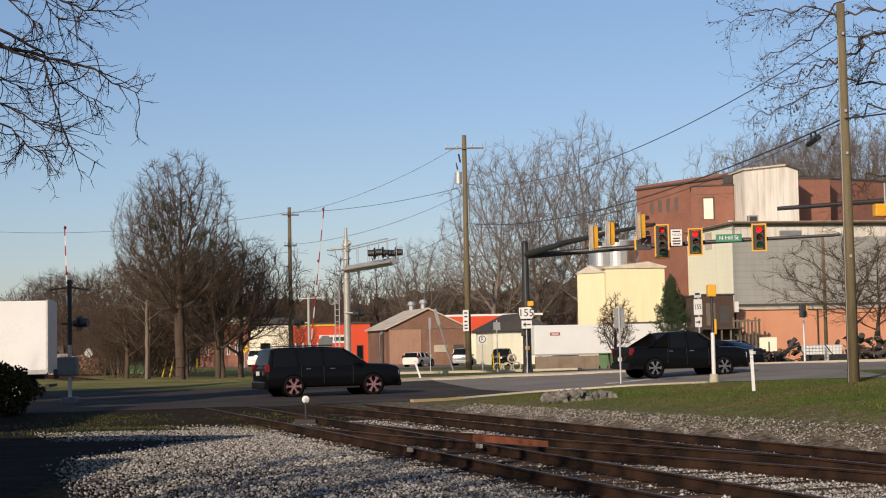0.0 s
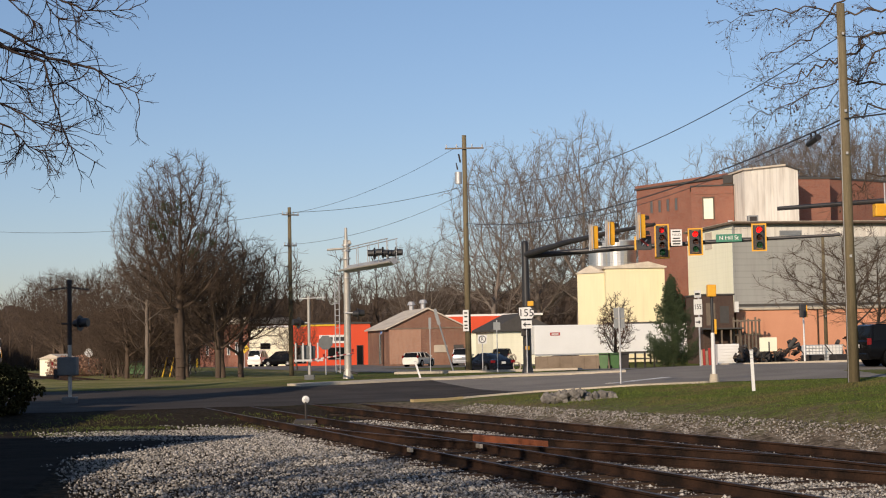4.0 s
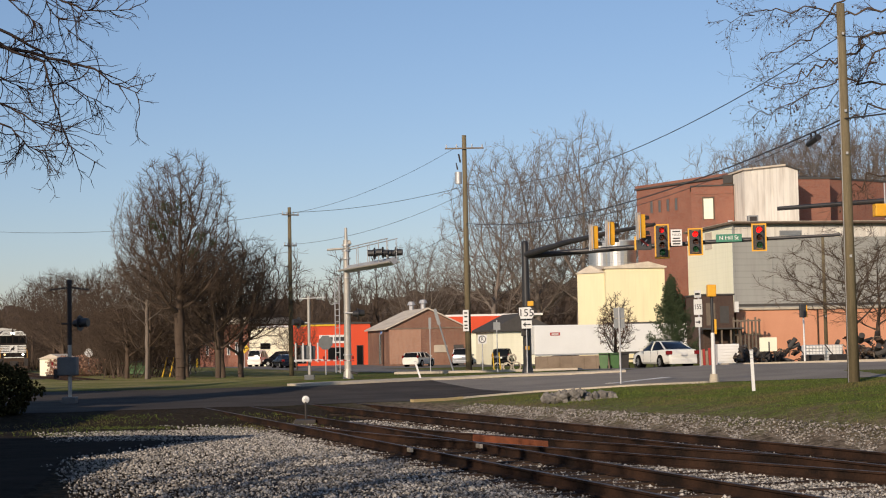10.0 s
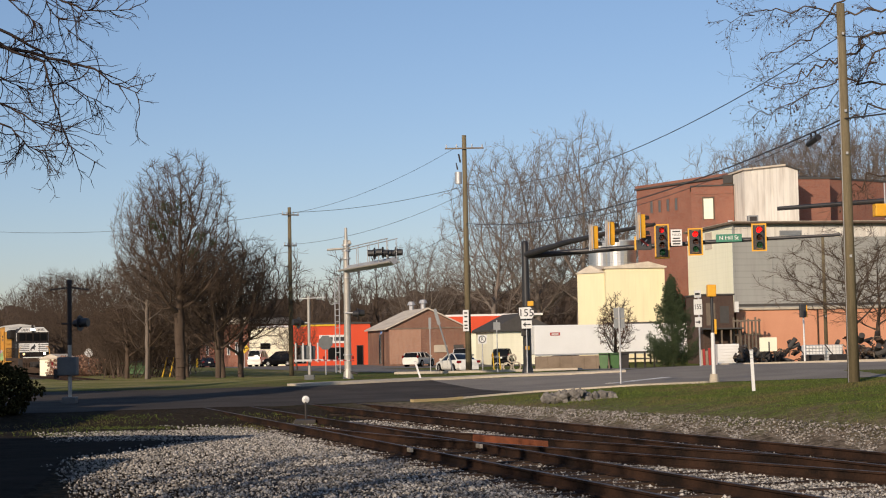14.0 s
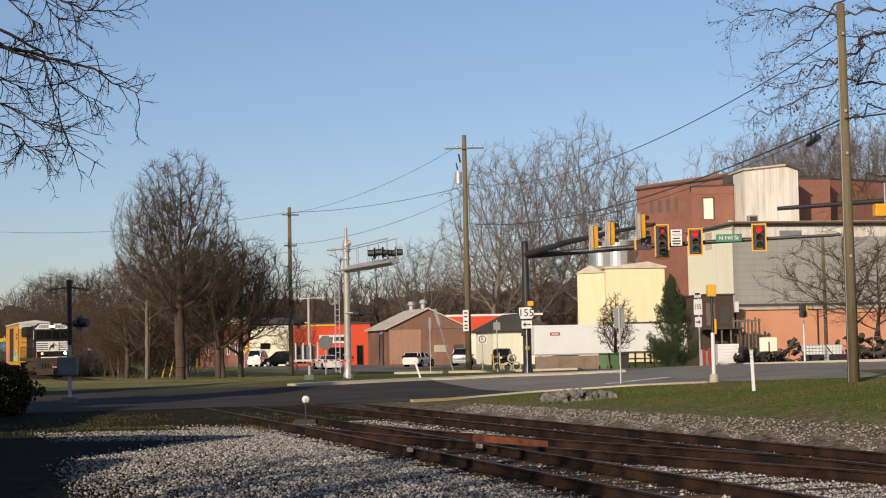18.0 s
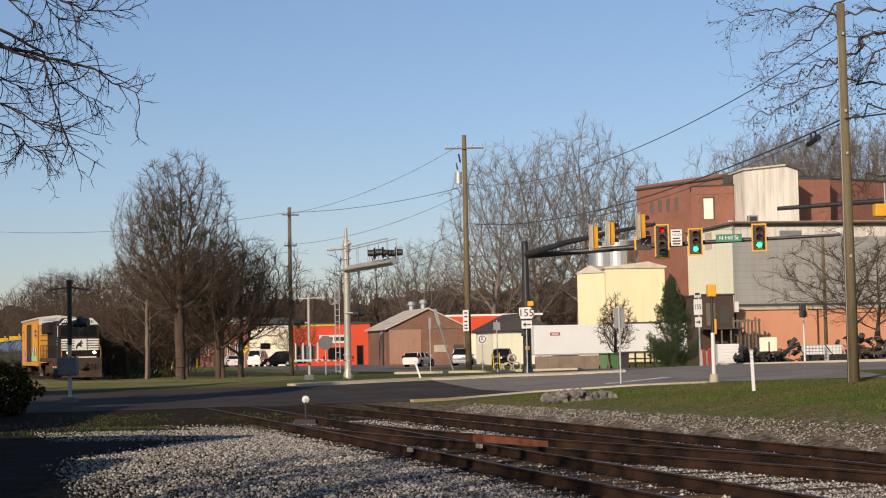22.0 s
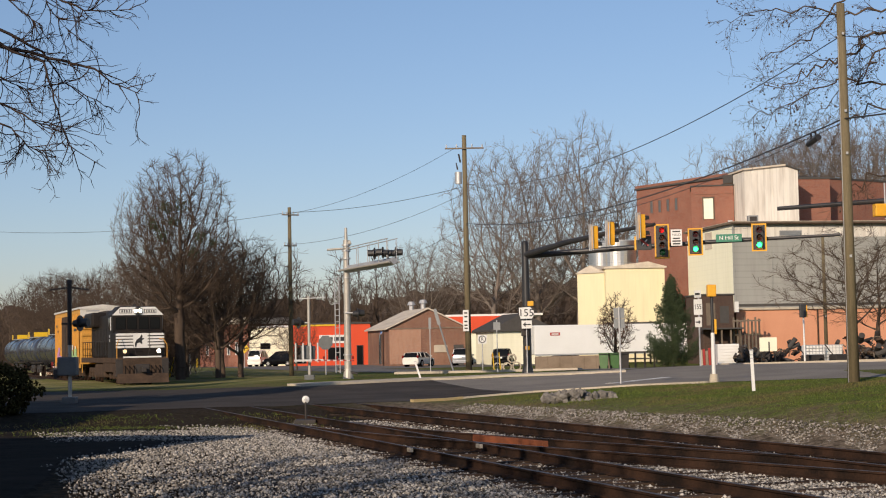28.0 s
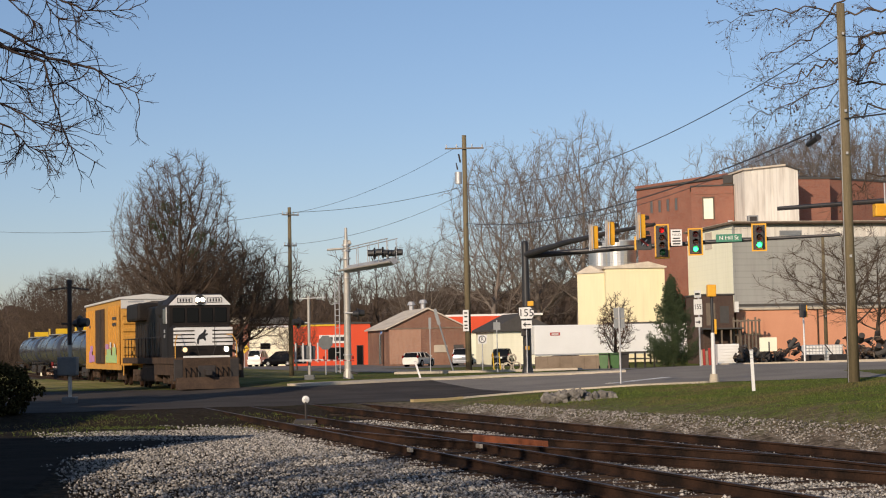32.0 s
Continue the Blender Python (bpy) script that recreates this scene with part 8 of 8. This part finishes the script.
def wheelie_bin(x, y, material, label, turn):
    t = thing("wheelie_bin", pose(x, y, land_z(x, y), 0, 0, turn), label, "bin", "bins by the street")
    loft([(-0.27, [(-0.24, 0.05), (0.24, 0.05), (0.29, 0.95), (-0.29, 0.95)]), (0.3, [(-0.24, 0.05), (0.24, 0.05), (0.29, 0.95), (-0.29, 0.95)])], material, "body", t, smooth=False)
    part("lid", box(-0.33, 0.36, -0.32, 0.32, 0.95, 1.03, 0.03), material, t)
    part("handle", cyl((-0.36, -0.25, 0.95), (-0.36, 0.25, 0.95), 0.02, None, 6), M["black"], t)
    for s in (-1, 1):
        part("wheel", cyl((-0.3, s * 0.24, 0.12), (-0.3, s * 0.3, 0.12), 0.12, None, 12), M["rubber"], t)
    return t


wheelie_bin(10.0, 100, M["bin_green"], "green wheeled rubbish bin by the street", 80)
wheelie_bin(10.65, 100, M["bin_green"], "green wheeled rubbish bin by the street", 95)
wheelie_bin(11.3, 100.2, M["dark"], "dark wheeled rubbish bin by the street", 90)
for x, y in ((-30.2, 152), (-28.9, 150)):
    g = thing("green_dumpster", pose(x, y, land_z(x, y)), "dark green dumpster under the trees", "dumpster", "dumpsters")
    part("body", box(-0.9, 0.9, -0.7, 0.7, 0.1, 1.2, 0.05), M["bin_green"], g)
    part("lid", box(-0.92, 0.92, -0.72, 0.72, 1.2, 1.32, 0.04), M["black"], g)
wl = thing("retaining_wall", pose(7.2, 126.0, land_z(7.2, 126), 0, 0, 12), "low tan concrete retaining wall before the trailer", "wall", kind="structure")
for k in range(7):
    part("panel", box(k * 1.0, k * 1.0 + 0.98, 0, 0.3, -0.2, 1.1, 0.01), M["tan_wall"], wl)
pp = thing("concrete_pipes", pose(5.0, 126, land_z(5.0, 126)), "stack of tan concrete drain pipes", "pipe stack")
for x, z in ((-0.85, 0.32), (-0.1, 0.32), (0.65, 0.36), (0.3, 0.98)):
    ring = bmesh.new()
    bmesh.ops.create_cone(ring, cap_ends=False, segments=20, radius1=0.36, radius2=0.36, depth=1.6)
    bmesh.ops.solidify(ring, geom=list(ring.faces), thickness=0.09)
    bmesh.ops.transform(ring, matrix=pose(x, 0, z + 0.02, 90, 0, 0) @ pose(0, 0, 0), verts=ring.verts)
    part("pipe", ring, M["concrete"], pp)
for x in (-1.15, -0.65):
    part("stake", cyl((x, -0.9, 0), (x - 0.1, -0.9, 1.5), 0.04, None, 6), M["yellow_sign"], pp)

# The yard before the mill.
wb = thing("white_ribbed_box", pose(16.45, 92.5, land_z(16.4, 92.5)), "white ribbed box standing by the street", "storage box")
part("body", box(-0.62, 0.62, -0.4, 0.4, 0.05, 1.3, 0.02), M["white"], wb)
for k in range(7):
    part("rib", box(-0.625, 0.625, -0.425, -0.402, 0.12 + k * 0.17, 0.22 + k * 0.17, 0.008), M["white"], wb)


def tote(x, y, turn):
    t = thing("liquid_tote", pose(x, y, land_z(x, y), 0, 0, turn), "white caged plastic liquid tote on a pallet", "container", "totes")
    part("tank", box(-0.56, 0.56, -0.46, 0.46, 0.2, 1.12, 0.06), M["white"], t)
    part("pallet", box(-0.6, 0.6, -0.5, 0.5, 0.0, 0.16), M["dark"], t)
    for k in range(6):
        part("cage_bar", box(-0.6, 0.6, -0.505, -0.485, 0.22 + k * 0.18, 0.245 + k * 0.18), M["galv"], t)
    for k in range(7):
        part("cage_bar", box(-0.6 + k * 0.195, -0.575 + k * 0.195, -0.52, -0.5, 0.18, 1.15), M["galv"], t)
    return t


for x, y, q in ((21.35, 92, 4), (22.5, 92.5, -3)):
    tote(x, y, q)


def scrap(x, y, w, h, seed, mats, label, n=26):
    t = thing("scrap_pile", pose(x, y, land_z(x, y)), label, "scrap pile", "scrap piles")
    rr = random.Random(seed)
    for k in range(n):
        px, pz = rr.uniform(-w / 2, w / 2), rr.random() ** 1.6 * h
        s = rr.uniform(0.12, 0.4)
        mm = pose(px, rr.uniform(-0.4, 0.4), pz * (1 - abs(px) / w) + 0.12, rr.uniform(-60, 60), rr.uniform(-60, 60), rr.uniform(0, 180))
        if k % 3 == 0:
            b = cyl((-s, 0, 0), (s, 0, 0), s * 0.45, None, 10)
        elif k % 3 == 1:
            b = box(-s, s, -s * 0.35, s * 0.35, -s * 0.2, s * 0.2, 0.02)
        else:
            b = tube([(-s * 0.9, 0, 0), (0, 0.1, s * 0.5), (s * 0.9, 0, 0)], 0.035, 0.035, 6)
        part("scrap_piece", b, mats[k % len(mats)], t, m=mm)
    return t


mixd = [M["dark"], M["grime"], M["wood_old"], M["roof_dark"], M["dark"], M["rail"]]
scrap(18.0, 96, 2.4, 1.1, 1, mixd, "heap of dark scrap and boards beside the street")
scrap(24.2, 91, 2.6, 1.6, 2, mixd, "heap of dark machine scrap in the yard", 34)
scrap(26.2, 92, 2.8, 1.7, 3, mixd, "heap of rusty scrap in the yard", 34)
scrap(28.2, 94, 3.0, 1.6, 6, mixd, "heap of rusty scrap in the yard", 34)
scrap(17.5, 91.5, 1.5, 1.0, 11, mixd, "heap of dark scrap beside the white box", 40)
scrap(18.9, 93.5, 1.8, 1.3, 12, mixd, "heap of dark boards and parts in the yard", 44)
scrap(20.9, 95.0, 2.0, 1.5, 13, mixd, "heap of dark machine parts in the yard", 40)
scrap(23.4, 93.0, 2.0, 1.7, 14, mixd, "heap of dark hoses and scrap beside the pole", 46)
scrap(25.3, 93.6, 2.2, 1.8, 15, mixd, "heap of brown scrap and branches in the yard", 46)
scrap(19.6, 99, 3.0, 0.9, 4, mixd, "low heap of parts and pallets by the wall", 28)
cr = thing("stacked_boards", pose(15.45, 93.5, land_z(15.45, 93.5), 0, 0, 6), "upright red and cream boards leaning beside the shed", "boards")
for k, (mt, h) in enumerate((("concrete", 1.0), ("red_paint", 1.05), ("tan_wall", 0.95), ("red_paint", 1.1), ("concrete", 1.15))):
    part("board", box(-0.42 + k * 0.17, -0.28 + k * 0.17, -0.03, 0.03, 0.0, h, 0.01), M[mt], cr, m=pose(0, 0, 0, -6, 0, 0))
bp = thing("cream_notice_board", pose(18.55, 91.0, land_z(18.55, 91.0)), "cream panel propped on legs in the yard", "board")
part("panel", box(-0.5, 0.5, -0.03, 0.03, 0.8, 1.6, 0.01), M["white_siding"], bp)
part("gap", box(0.0, 0.08, -0.04, -0.031, 0.8, 1.35), M["dark"], bp)
for x in (-0.4, 0.4):
    part("leg", box(x - 0.04, x + 0.04, 0.0, 0.08, 0, 0.75), M["wood_old"], bp)
for x, y in ((20.2, 87.2), (21.6, 86.6)):
    mo = thing("barrow", pose(x, y, land_z(x, y), 0, 0, 20), "dark handcart standing at the kerb", "handcart", "handcarts")
    part("tub", box(-0.55, 0.55, -0.35, 0.35, 0.12, 0.5, 0.06), M["dark"], mo)
    part("handle", tube([(-0.4, 0, 0.35), (-1.0, 0, 1.05)], 0.03, 0.03, 6), M["dark"], mo)
    part("wheel", cyl((0.3, -0.4, 0.16), (0.3, -0.32, 0.16), 0.16, None, 12), M["rubber"], mo)
rl = thing("timber_rail_fence", pose(13.0, 121.0, land_z(13, 121), 0, 0, 10), "dark timber rail fence before the trailer", "fence")
for k in range(7):
    part("post", box(k * 0.75, k * 0.75 + 0.12, -0.06, 0.06, 0, 1.35), M["wood_old"], rl)
for z in (0.75, 1.25):
    part("rail", box(-0.1, 4.8, -0.09, -0.06, z, z + 0.12), M["wood_old"], rl)


# ---- branches close by ----
def limbs_tree(name, foot, trunk_top, r, limbs, seed, label, twig=0.006, tl=0.55, density=9, material=None, nuts=0, bushy=1.0, droop=0.12, crook=0.3):
    """A tree whose trunk stands out of view: given main limbs, with fine twigs all along them."""
    rg = random.Random(seed)
    P0, P1, R0, R1 = [], [], [], []

    def add(a, b, r0, r1):
        P0.append(tuple(a)); P1.append(tuple(b)); R0.append(r0); R1.append(r1)

    def shoot(p, d, length, rad, level):
        n = 6 if level == 0 else 4
        q = Vector(p)
        d = Vector(d).normalized()
        bend = Vector((rg.gauss(0, 0.16), rg.gauss(0, 0.12), rg.gauss(-0.03, 0.16)))
        for i in range(n):
            d = (d + bend * (1.0 if i < n * 0.6 else -0.8) + Vector((rg.gauss(0, 0.07), rg.gauss(0, 0.07), rg.gauss(0, 0.07)))).normalized()
            nx = q + d * (length / n)
            add(q, nx, rad * (1 - 0.6 * i / n), rad * (1 - 0.6 * (i + 1) / n))
            q = nx
            if level < 2 and rg.random() < (0.95 if level == 0 else 0.8 * bushy) * bushy:
                side = Matrix.Rotation(rg.uniform(0, 6.28), 3, d) @ d.orthogonal().normalized()
                shoot(q, d * 0.8 + side * rg.uniform(0.4, 0.9), length * rg.uniform(0.3, 0.6), max(twig * 0.55, rad * 0.55), level + 1)
        if nuts and rg.random() < nuts:
            tips.append(tuple(q - Vector((0, 0, 0.05))))

    tips = []
    base, top = Vector(foot), Vector(trunk_top)
    for i in range(6):
        add(base.lerp(top, i / 6), base.lerp(top, (i + 1) / 6), r * (1 - 0.08 * i), r * (1 - 0.08 * (i + 1)))
    for pts, r0 in limbs:
        pts = [Vector(p) for p in pts]
        fine = []
        for a, b in zip(pts[:-1], pts[1:]):
            for k in range(4):
                fine.append(a.lerp(b, k / 4) + Vector((rg.gauss(0, 0.02), rg.gauss(0, 0.02), rg.gauss(0, 0.02))) * crook)
        fine.append(pts[-1])
        n = len(fine) - 1
        for i, (a, b) in enumerate(zip(fine[:-1], fine[1:])):
            ra, rb = r0 * (1 - 0.85 * i / n), r0 * (1 - 0.85 * (i + 1) / n)
            add(a, b, ra, rb)
            if i < 2:
                continue
            for _ in range(density):
                if rg.random() < 0.45:
                    d = (b - a).normalized()
                    side = Matrix.Rotation(rg.uniform(0, 6.28), 3, d) @ d.orthogonal().normalized()
                    shoot(a.lerp(b, rg.random()), d * rg.uniform(0.5, 1.0) + side * rg.uniform(0.5, 1.1) + Vector((0, 0, -droop)), tl * rg.uniform(0.45, 1.2), max(twig, ra * 0.4), 0)
    t = thing(name, pose(0, 0, 0), label, "tree")
    P0, P1, R0, R1 = (np.array(a) for a in (P0, P1, R0, R1))
    thick = R0 > twig * 3
    part("trunk", tubes_mesh("trunk", P0[thick], P1[thick], R0[thick], R1[thick], 7), material, t)
    part("crown", tubes_mesh("crown", P0[~thick], P1[~thick], R0[~thick], R1[~thick], 4), material, t)
    if tips:
        fruit = lumps_mesh("fruit", np.array(tips), np.full(len(tips), 0.035), seed, (1, 1, 1))
        tagged(part("fruit", fruit, material, t, "dark round seed balls"), kind="stuff")
    return t


LEFT_FORK, RIGHT_FORK = (-6.4, 12.6, 5.2), (19.5, 48.5, 9.5)
limbs_tree("overhanging_tree", (-6.6, 12.8, -0.3), (-6.3, 12.5, 7.5), 0.22, [
    ([LEFT_FORK, (-3.7, 12.0, 4.42), (-3.36, 12.0, 4.22), (-2.87, 12.05, 4.09), (-2.65, 12.0, 4.03), (-2.48, 11.9, 3.9), (-2.28, 11.9, 3.81)], 0.0192),
    ([LEFT_FORK, (-3.42, 12.2, 4.38), (-3.09, 12.2, 4.21), (-2.94, 12.3, 3.99), (-2.61, 12.3, 3.77)], 0.0156),
    ([(-3.7, 12.0, 4.42), (-3.22, 11.8, 4.14), (-2.98, 11.8, 4.05), (-2.88, 11.7, 3.75), (-2.76, 11.7, 3.4), (-2.47, 11.6, 3.21)], 0.0132),
    ([LEFT_FORK, (-3.9, 12.0, 4.0), (-3.28, 12.0, 3.74), (-3.11, 12.0, 3.63), (-2.82, 12.1, 3.56)], 0.0144),
    ([LEFT_FORK, (-3.9, 12.0, 3.85), (-3.28, 12.0, 3.57), (-3.13, 11.9, 3.44), (-2.9, 11.8, 3.33)], 0.0120),
    ([LEFT_FORK, (-3.21, 12.1, 4.77), (-2.91, 12.1, 4.58), (-2.69, 12.1, 4.49), (-2.36, 12.1, 4.5)], 0.0144),
    ([LEFT_FORK, (-3.45, 12.0, 4.71), (-3.19, 12.0, 4.48), (-3.04, 12.0, 4.37)], 0.0108),
    ([LEFT_FORK, (-3.15, 12.2, 4.75), (-3.0, 12.2, 4.5), (-2.86, 12.2, 4.34)], 0.0090),
    ([LEFT_FORK, (-3.8, 12.3, 4.2), (-3.4, 12.3, 4.0), (-3.2, 12.3, 3.92)], 0.0132),
    ], 4, "bare overhanging branches with drooping tips", 0.0048, 0.3, 3, M["near_bark"], bushy=0.62, droop=0.02)
limbs_tree("bare_street_tree", (19.8, 48.8, 0.6), (19.4, 48.4, 14), 0.3, [
    ([RIGHT_FORK, (14.67, 47.0, 11.62), (13.42, 47.0, 10.99), (12.77, 46.8, 10.71), (12.24, 46.6, 10.21), (11.38, 46.6, 9.89), (10.52, 46.6, 9.48), (9.5, 46.4, 9.24)], 0.062),
    ([RIGHT_FORK, (14.88, 47.0, 12.65), (13.45, 47.2, 11.73), (11.95, 47.3, 11.67), (10.6, 47.2, 11.79), (9.41, 47.2, 11.73), (8.64, 47.0, 11.48)], 0.045),
    ([RIGHT_FORK, (14.9, 48.0, 9.9), (13.51, 48.0, 9.58), (12.3, 48.0, 9.78), (11.43, 48.0, 9.54), (10.55, 48.0, 8.86), (9.5, 48.0, 8.62)], 0.045),
    ([RIGHT_FORK, (14.62, 47.0, 10.42), (13.01, 47.0, 10.37), (12.73, 47.0, 9.77), (11.86, 47.2, 9.11), (10.82, 47.4, 8.19)], 0.04),
    ([RIGHT_FORK, (14.19, 47.5, 13.1), (12.44, 47.5, 12.29), (11.37, 47.5, 11.1), (10.32, 47.5, 10.43), (9.64, 47.4, 10.53)], 0.045),
    ([RIGHT_FORK, (14.71, 47.0, 8.54), (13.2, 47.2, 8.74), (12.35, 47.3, 8.5), (11.82, 47.4, 7.92)], 0.045),
    ([RIGHT_FORK, (15.0, 50.0, 7.2), (13.6, 50.0, 7.0), (12.6, 50.0, 6.4)], 0.045),
    ], 6, "bare street tree branches hung with dark seed balls", 0.0075, 0.95, 3, M["bark"], 0.10, crook=5.0)
yard = bare_tree_meshes("yard_tree", crown_tree(77, 6.6, 0.3, 3.1, 700, 0.28, 0.4, 0.009, 0.5, 2, up=-0.05, heart=0.62))
plant("yard_tree", yard, 25.0, 97.0, 1.3, 40, M["bark"], "thin bare tree in the mill yard", wide=1.35)
plant("yard_tree", yard, 27.6, 101.0, 1.15, 160, M["bark"], "thin bare tree in the mill yard", wide=1.2)
# Bare trees out of view, added so that their branches dapple the near ground and the road.
for x, y, size in ((-9.2, 4.0, 0.85), (-10.6, 9.5, 0.85), (-26.5, 21.0, 1.0), (-26.6, 31.0, 0.95), (-31.0, 35.0, 1.0)):
    plant("bare_tree", wood[i % 4], x, y, size, i * 61, M["bark"], "unseen bare spreading tree added to dapple the ground", "depot trees")
    i += 1


# ---- what moves ----
def drive(ob, rows, wheels=(), radius=0.4, lift=0.012, flip=False, stop=None):
    """Drives a vehicle along places (seconds, x, y), heading along its way, on the ground; its wheels roll."""
    T = [r[0] for r in rows]
    X, Y = [r[1] for r in rows], [r[2] for r in rows]
    out = []
    for i, (t, x, y) in enumerate(rows):
        j, k = max(i - 1, 0), min(i + 1, len(rows) - 1)
        dx, dy = X[k] - X[j], Y[k] - Y[j]
        a = math.degrees(math.atan2(dy, dx)) + (180 if flip else 0)
        out.append((t, pose(x, y, land_z(x, y) + lift, 0, 0, a)))
    walk(ob, out)
    if wheels:
        times = np.arange(T[0], T[-1] + 0.01, 0.1)
        gone = np.concatenate([[0], np.cumsum(np.hypot(np.diff(np.interp(times, T, X)), np.diff(np.interp(times, T, Y))))])
        turn = gone / radius
        for w in wheels:
            p = w.matrix_basis.translation.copy()
            last, rolled, spin = turn[0], 0.0, []
            for t, a in zip(times, turn):
                step = min(a - last, radians(80))
                last, rolled = a, rolled + step
                spin.append((float(t), pose(p.x, p.y, p.z, 0, math.degrees(rolled), 0)))
            walk(w, [spin[0]] + [s for q, s in enumerate(spin[1:-1], 1) if abs(turn[q + 1] - turn[q - 1]) > 1e-4] + [spin[-1]])


def motions():
    # the train rolls along the main line
    for car, back in train:
        rows = []
        for t, y in ((0, 236), (5.5, 203), (9, 182.2), (11, 170.5), (13, 158.7), (16.5, 143), (19, 132.7), (21, 123.4), (23, 114.0), (25, 104.4), (27.5, 93.8), (29, 87.3), (30, 82.8), (31, 78.4), (32, 73.9)):
            p = MAIN_0 - TRACK * ((y - MAIN_0.y) / 0.9409 + back)
            rows.append((t, pose(p.x, p.y, 0, 0, 0, math.degrees(math.atan2(TRACK.y, TRACK.x)))))
        walk(car, rows)
    # road traffic
    drive(suv, [(0, -4.75, 63.6), (0.5, -2.42, 64.6), (1, 0.02, 65.6), (1.5, 2.83, 66.6), (2, 5.94, 67.6), (2.5, 9.29, 68.7), (3, 13.07, 69.9), (3.5, 17.2, 71.1), (5.5, 36, 76), (8, 58, 78), (32, 60, 78)], suv_w, 0.41)
    drive(pickup, [(0, 10.2, 68.8), (0.4, 12.3, 69.5), (0.8, 14.5, 70.2), (1.4, 18.7, 71.7), (2.0, 24.2, 73.4), (4, 44, 77), (5, 54, 79), (32, 56, 79)], pickup_w, 0.4)
    drive(dark_car, [(0, 15.9, 90.5), (0.8, 13.0, 95.6), (1.6, 10.9, 99.5), (2.4, 8.5, 106), (3.2, 6.2, 114), (3.5, 5.1, 116.5), (5.5, -1.92, 131), (6, -3.52, 137), (6.5, -5.22, 142), (7, -7.14, 148), (7.5, -8.7, 152), (8.5, -12.2, 161), (10, -17.75, 175), (10.5, -19.4, 179),
                     (11, -21.5, 185), (12, -25.3, 197), (13, -30.4, 215), (14, -34.4, 229), (14.5, -36.6, 236), (17, -47, 265), (20, -60, 300), (32, -62, 305)], dark_w, 0.33)
    drive(white_car, [(0, 46, 70), (5, 44, 70.6), (6.5, 25.0, 77), (7, 21.3, 78.0), (7.5, 18.9, 79.2), (8, 17.1, 80.6), (8.5, 15.5, 82.0), (9, 14.2, 83.8), (10, 12.2, 88.5), (11, 10.2, 96.5), (12, 7.4, 107.0), (13, 4.15, 118.0), (13.5, 2.45, 122), (14, 0.89, 125.3), (14.5, -0.3, 128.5),
                      (16.5, -6.9, 146.5), (17, -8.5, 151), (19, -15.7, 170), (20, -19.4, 179.5), (21, -23.2, 190), (22, -27.5, 204.5), (23, -32.4, 222), (24.5, -39.3, 245), (25, -41.5, 252), (28, -56, 296), (32, -76, 350)], white_w, 0.3)
    drive(lorry, [(0, -16.4, 66.0), (0.4, -19.3, 65.7), (1, -23.8, 65.2), (3, -41, 63.5), (6, -66, 61), (32, -68, 60.8)], (), 0.5, flip=True)
    # gate arms come down
    for arm, turn, high, rows in ((arm_r, arm_r_a, 1.0, ((0, 66), (1, 50), (2, 27), (3, 14), (3.5, 7.5), (4.4, 0.5), (5.5, 0), (32, 0))),
                            (arm_l, arm_l_a, 1.35, ((0, 76), (1, 42), (2, 16), (3, 3), (3.6, 0), (32, 0)))):
        walk(arm, [(t, pose(0, 0, high) @ pose(0, 0, 0, 0, 0, turn) @ pose(0, 0, 0, 0, -e, 0)) for t, e in rows])
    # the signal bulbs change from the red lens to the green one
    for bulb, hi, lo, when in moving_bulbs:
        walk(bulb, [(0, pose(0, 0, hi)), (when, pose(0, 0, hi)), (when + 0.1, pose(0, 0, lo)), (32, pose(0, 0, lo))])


motions()
